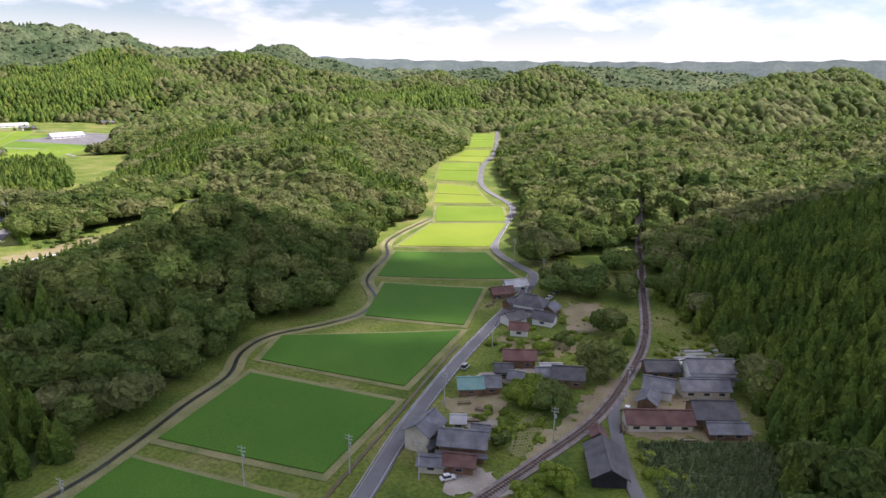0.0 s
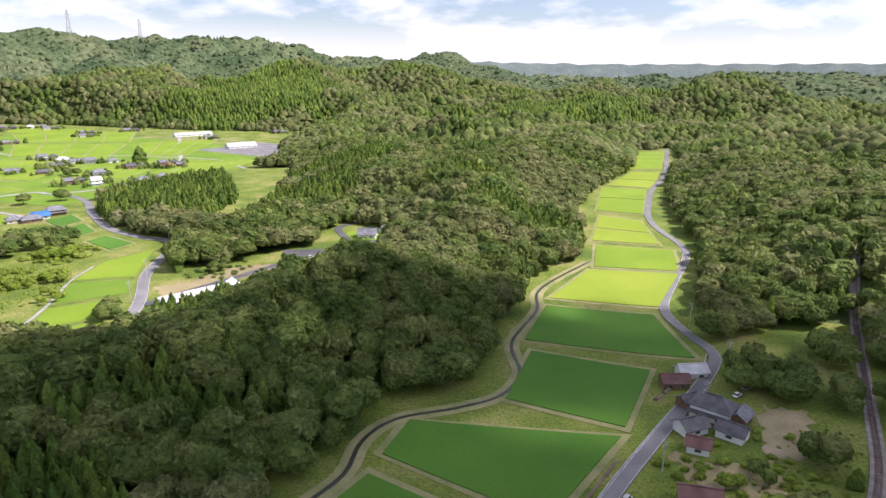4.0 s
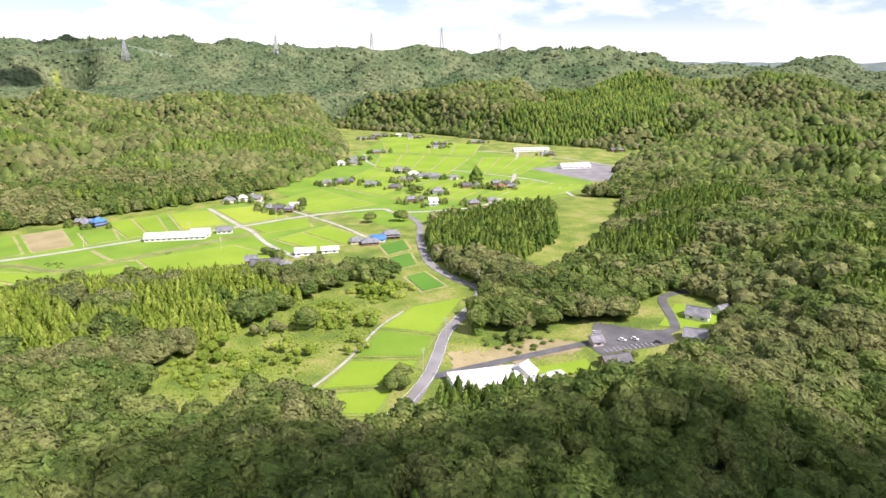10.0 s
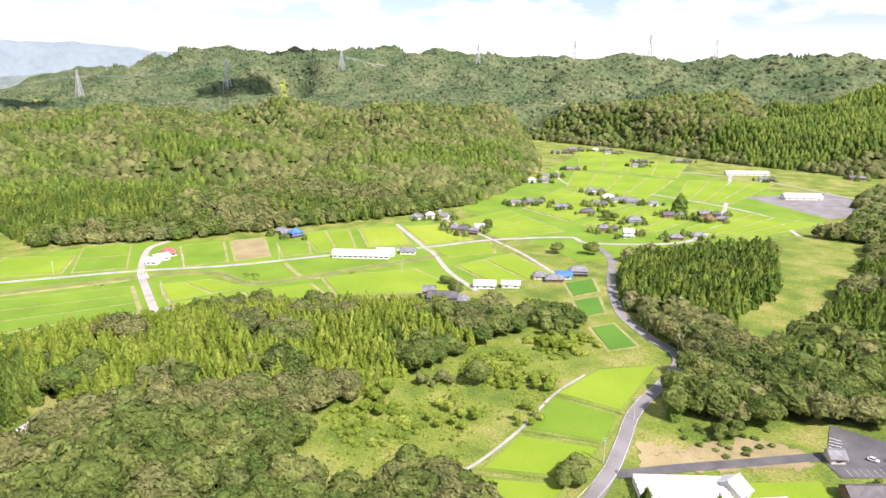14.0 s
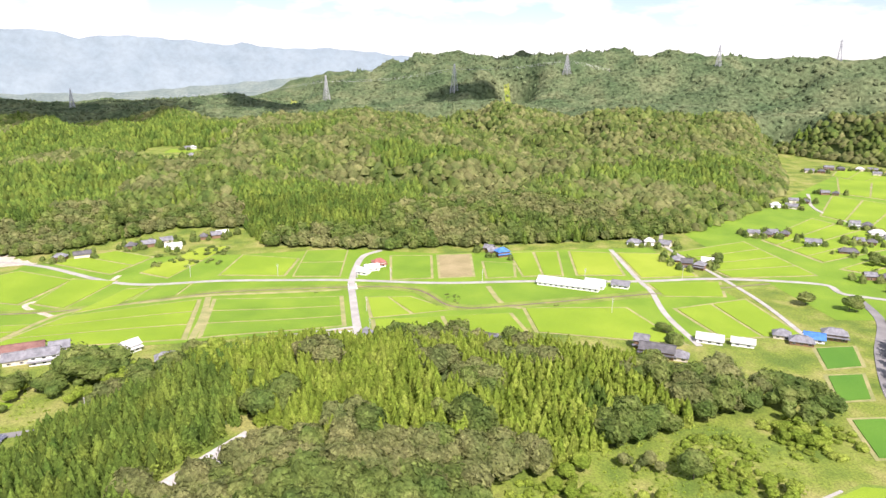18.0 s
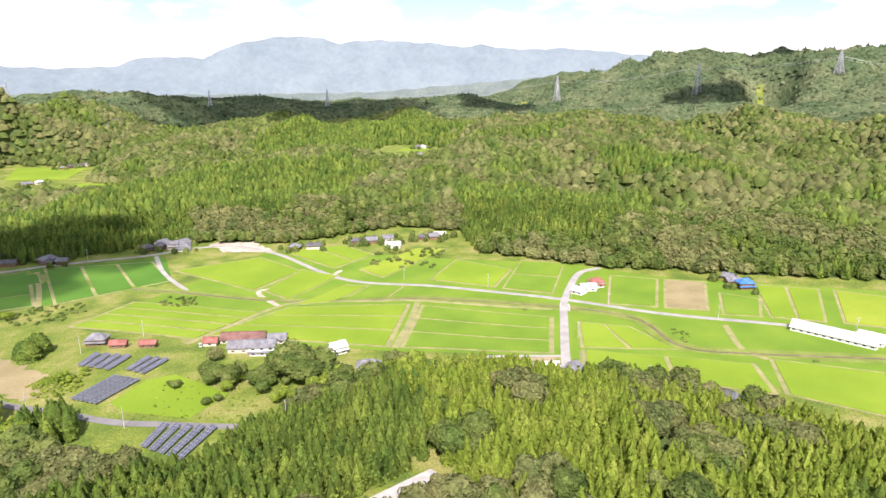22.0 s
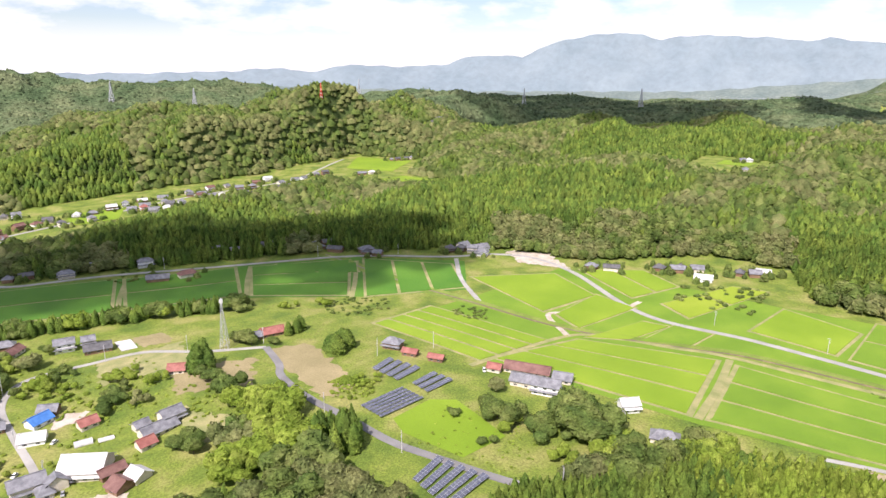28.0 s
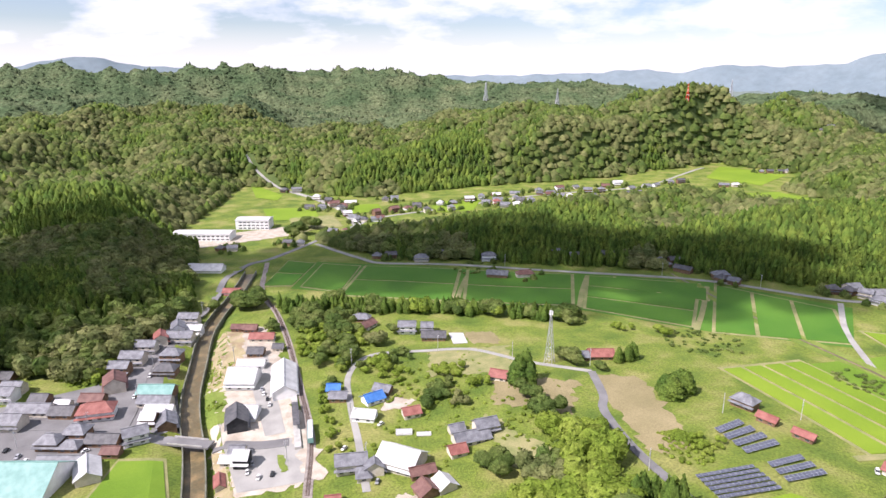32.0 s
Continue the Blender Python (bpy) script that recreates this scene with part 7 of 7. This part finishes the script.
trees(-455, 500, 12, 5, 9)
trees(-530, 690, 5, 2, 22, "cedar", 1.3)
trees(-545, 600, 8, 4, 9)
trees(-610, 640, 12, 5, 9)
trees(-660, 440, 8, 4, 9)
trees(-580, 470, 8, 3, 8)
trees(-225, -415, 10, 5, 9)
clump(-152, -312, 12, 20, 6, "fresh")
clump(-140, -330, 14, 26, 9, "broadleaf")
trees(-330, -610, 10, 6, 14)
trees(-350, -640, 10, 5, 13)
shrubs(-150, -318, 20, 70, 2.2)
shrubs(-206, -300, 6, 30, 1.8, "broadleaf")
shrubs(-210, -250, 5, 30, 1.2)
shrubs(-450, -420, 20, 20, 2.5, "broadleaf")
shrubs(-575, 130, 8, 30, 1.4, "broadleaf")
shrubs(-530, 225, 14, 40, 1.4, "broadleaf")
shrubs(-510, 300, 10, 30, 1.4, "broadleaf")
shrubs(-690, 20, 40, 40, 3, "broadleaf")
for x_, y_, r_, c_ in ((-300, 285, 40, 500), (-270, 225, 30, 300), (-330, -200, 60, 160), (-400, -20, 30, 120), (70, 215, 30, 120), (45, 190, 30, 100), (-215, -290, 14, 120)):
    shrubs(x_, y_, r_, c_, 0.9)
for x_, y_ in spline(STREAM, 7.0):
    shrubs(x_, y_, 6, 5, 1.3, "fresh")
garden_rng = np.random.RandomState(31)
spots_ = []
for x_, y_, d_ in GARDENS:
    for _ in range(6):
        a_ = garden_rng.uniform(0, 6.283)
        spots_.append((x_ + math.cos(a_) * garden_rng.uniform(9, 16), y_ + math.sin(a_) * garden_rng.uniform(9, 16)))
spots_ = np.array(spots_)
spots_ = spots_[kept_clear(spots_[:, 0], spots_[:, 1])]
wood_mass("garden_trees", np.column_stack([spots_, ground_za(spots_[:, 0], spots_[:, 1])]), "leaf", M["broadleaf"], (18, 2, 6), 4, "small garden trees round the farmhouses", 6.5, 6.0, "trees")
for (mat_, h_), groups_ in SHRUBS.items():
    wood_mass("shrubs", np.vstack(groups_), "leaf", M[mat_], (8, 2, 5) if h_ < 1.5 else (34, 3, 6), 4, "low leafy shrubs in gardens and meadows", h_, h_ * 1.5, "shrubs")


for x_, y_, r_, c_, h_, m_ in ((-278, -330, 9, 10, 8, "broadleaf"), (-294, -304, 9, 10, 7, "broadleaf"), (-312, -287, 9, 9, 7.5, "olive"), (-270, -274, 8, 9, 7, "broadleaf"), (-287, -257, 8, 8, 6, "broadleaf"), (-308, -247, 8, 8, 6.5, "fresh"), (-274, -240, 6, 6, 5, "broadleaf"), (-324, -208, 7, 8, 5, "broadleaf"), (-328, -187, 6, 6, 5, "olive"), (-344, -200, 6, 7, 4.5, "fresh"),
                            (-310, -373, 9, 11, 9, "broadleaf"), (-335, -351, 9, 11, 9, "broadleaf"), (-360, -332, 9, 12, 8.5, "fresh"), (-386, -320, 9, 12, 8.5, "broadleaf"), (-409, -304, 9, 12, 8, "fresh"), (-433, -287, 9, 10, 8, "broadleaf"), (-453, -264, 8, 9, 6, "broadleaf"), (-476, -244, 8, 8, 4, "fresh"), (-359, -155, 8, 8, 8, "broadleaf"), (-353, -134, 8, 9, 9, "fresh"), (-341, -118, 8, 8, 8, "broadleaf"), (-328, -116, 6, 6, 6, "fresh"),
                            (-440, 6, 9, 11, 12, "broadleaf"), (-433, 24, 9, 10, 12, "broadleaf"), (-419, -14, 7, 7, 9, "broadleaf"), (-403, 21, 7, 7, 6, "fresh"), (-416, 38, 8, 9, 7, "fresh"), (-450, 66, 7, 7, 9, "broadleaf"), (-275, 253, 12, 15, 4.5, "fresh"), (-258, 280, 8, 9, 4, "fresh"), (-280, 308, 9, 11, 5, "fresh"), (-312, 342, 11, 13, 5, "fresh"), (-290, 294, 9, 10, 4, "fresh"), (-330, 258, 9, 9, 7, "fresh"), (-305, 262, 8, 9, 5, "olive")):
    clump(x_, y_, r_, c_, h_, m_)


def crop_rows(p, gap, step, h, w, mat, label):
    """Planted rows between four corners."""
    p = [np.array(c, float) for c in p]
    n1, n2 = int(np.linalg.norm(p[3] - p[0]) / gap), int(np.linalg.norm(p[1] - p[0]) / step)
    s_, r_ = np.meshgrid((np.arange(n1) + 0.5) / n1, (np.arange(n2) + 0.5) / n2, indexing="ij")
    x, y = ((1 - r_) * (1 - s_) * p[0][i] + r_ * (1 - s_) * p[1][i] + r_ * s_ * p[2][i] + (1 - r_) * s_ * p[3][i] for i in (0, 1))
    x, y = x.ravel(), y.ravel()
    wood_mass("crop_rows", np.stack([x, y, ground_za(x, y)], 1), "leaf", M[mat], (8, 2, 5), 4, label, h, w, "crop")


crop_rows([(52, 151), (86, 151), (84, 127), (51, 127)], 1.2, 0.8, 2.0, 0.9, "maize", "tall dusty green maize in rows")
crop_rows([(18, 146), (24, 148), (30, 166), (23, 166)], 1.4, 0.8, 0.5, 0.8, "fresh", "low vegetable rows in bare soil")
crop_rows([(80, 212), (102, 214), (104, 202), (81, 203)], 1.6, 0.9, 0.6, 0.8, "fresh", "low vegetable rows in bare soil")
crop_rows([(-396, -118), (-404, -100), (-412, -98), (-408, -116)], 1.2, 0.9, 1.2, 1.3, "fresh", "bright leafy hedge beside the solar panels")


# ---- the wooded hills ----
# sprays, rings and sides of a crown at each distance
for lo, hi, spacing, detail, corners, grow in ((0, 290, 6.5, (250, 7, 10), 3, 1.05), (290, 650, 6.7, (40, 4, 7), 3, 1.06), (650, 1450, 8.8, (3, 2, 5), 3, 1.5)):
    for cedar in (False, True):
        spots, sort = scatter(spacing * (0.62 if cedar and lo == 0 else 0.74 if cedar else 1.0), lo, hi, int(hi))
        for k, kind, mat, tall, wide, lab in ((0, "leaf", "broadleaf", 12.5, 10.5, "dense green broadleaf woodland on the hills"), (1, "cedar", "cedar", 13, 10.5, "dark green cedar plantation on the slopes"), (2, "leaf", "olive", 11.5, 10.5, "olive-tinged broadleaf woodland on the hills"), (3, "cedar", "fresh", 12.5, 10.5, "bright yellow-green young cedar stand")):
            if (k in (1, 3)) == cedar:
                few = ((54, 3, 5), (18, 3, 5), (5, 2, 5))[(lo > 0) + (lo > 300)] if cedar else detail
                wood_mass("woods", spots[sort == k], kind, M[mat], few, 4 if cedar and lo == 0 else corners, lab, (0.92 if cedar and lo == 0 else 1.0) * tall * (1.05 if lo > 600 else 1 + (grow - 1) * 0.4), wide * grow * (0.86 if cedar and lo == 0 else 1.0), smooth=lo > 600)
# the highest crowns over the far canopy
spots, sort = scatter(16.0, 1440, 2650, 77)
spots[:, 2] -= 3.8
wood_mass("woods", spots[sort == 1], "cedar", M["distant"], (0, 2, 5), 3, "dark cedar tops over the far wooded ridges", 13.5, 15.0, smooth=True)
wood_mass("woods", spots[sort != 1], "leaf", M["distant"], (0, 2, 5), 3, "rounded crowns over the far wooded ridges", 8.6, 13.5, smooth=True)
# the woods behind the way
spots, sort = scatter(8.0, 0, 330, 5, True)
wood_mass("woods", spots[sort != 1], "leaf", M["broadleaf"], (5, 2, 6), 4, "dense green broadleaf woodland on the hills", 12.5, 12.0)
wood_mass("woods", spots[sort == 1], "cedar", M["cedar"], (12, 2, 6), 4, "dark green cedar plantation on the slopes", 13, 12.0)
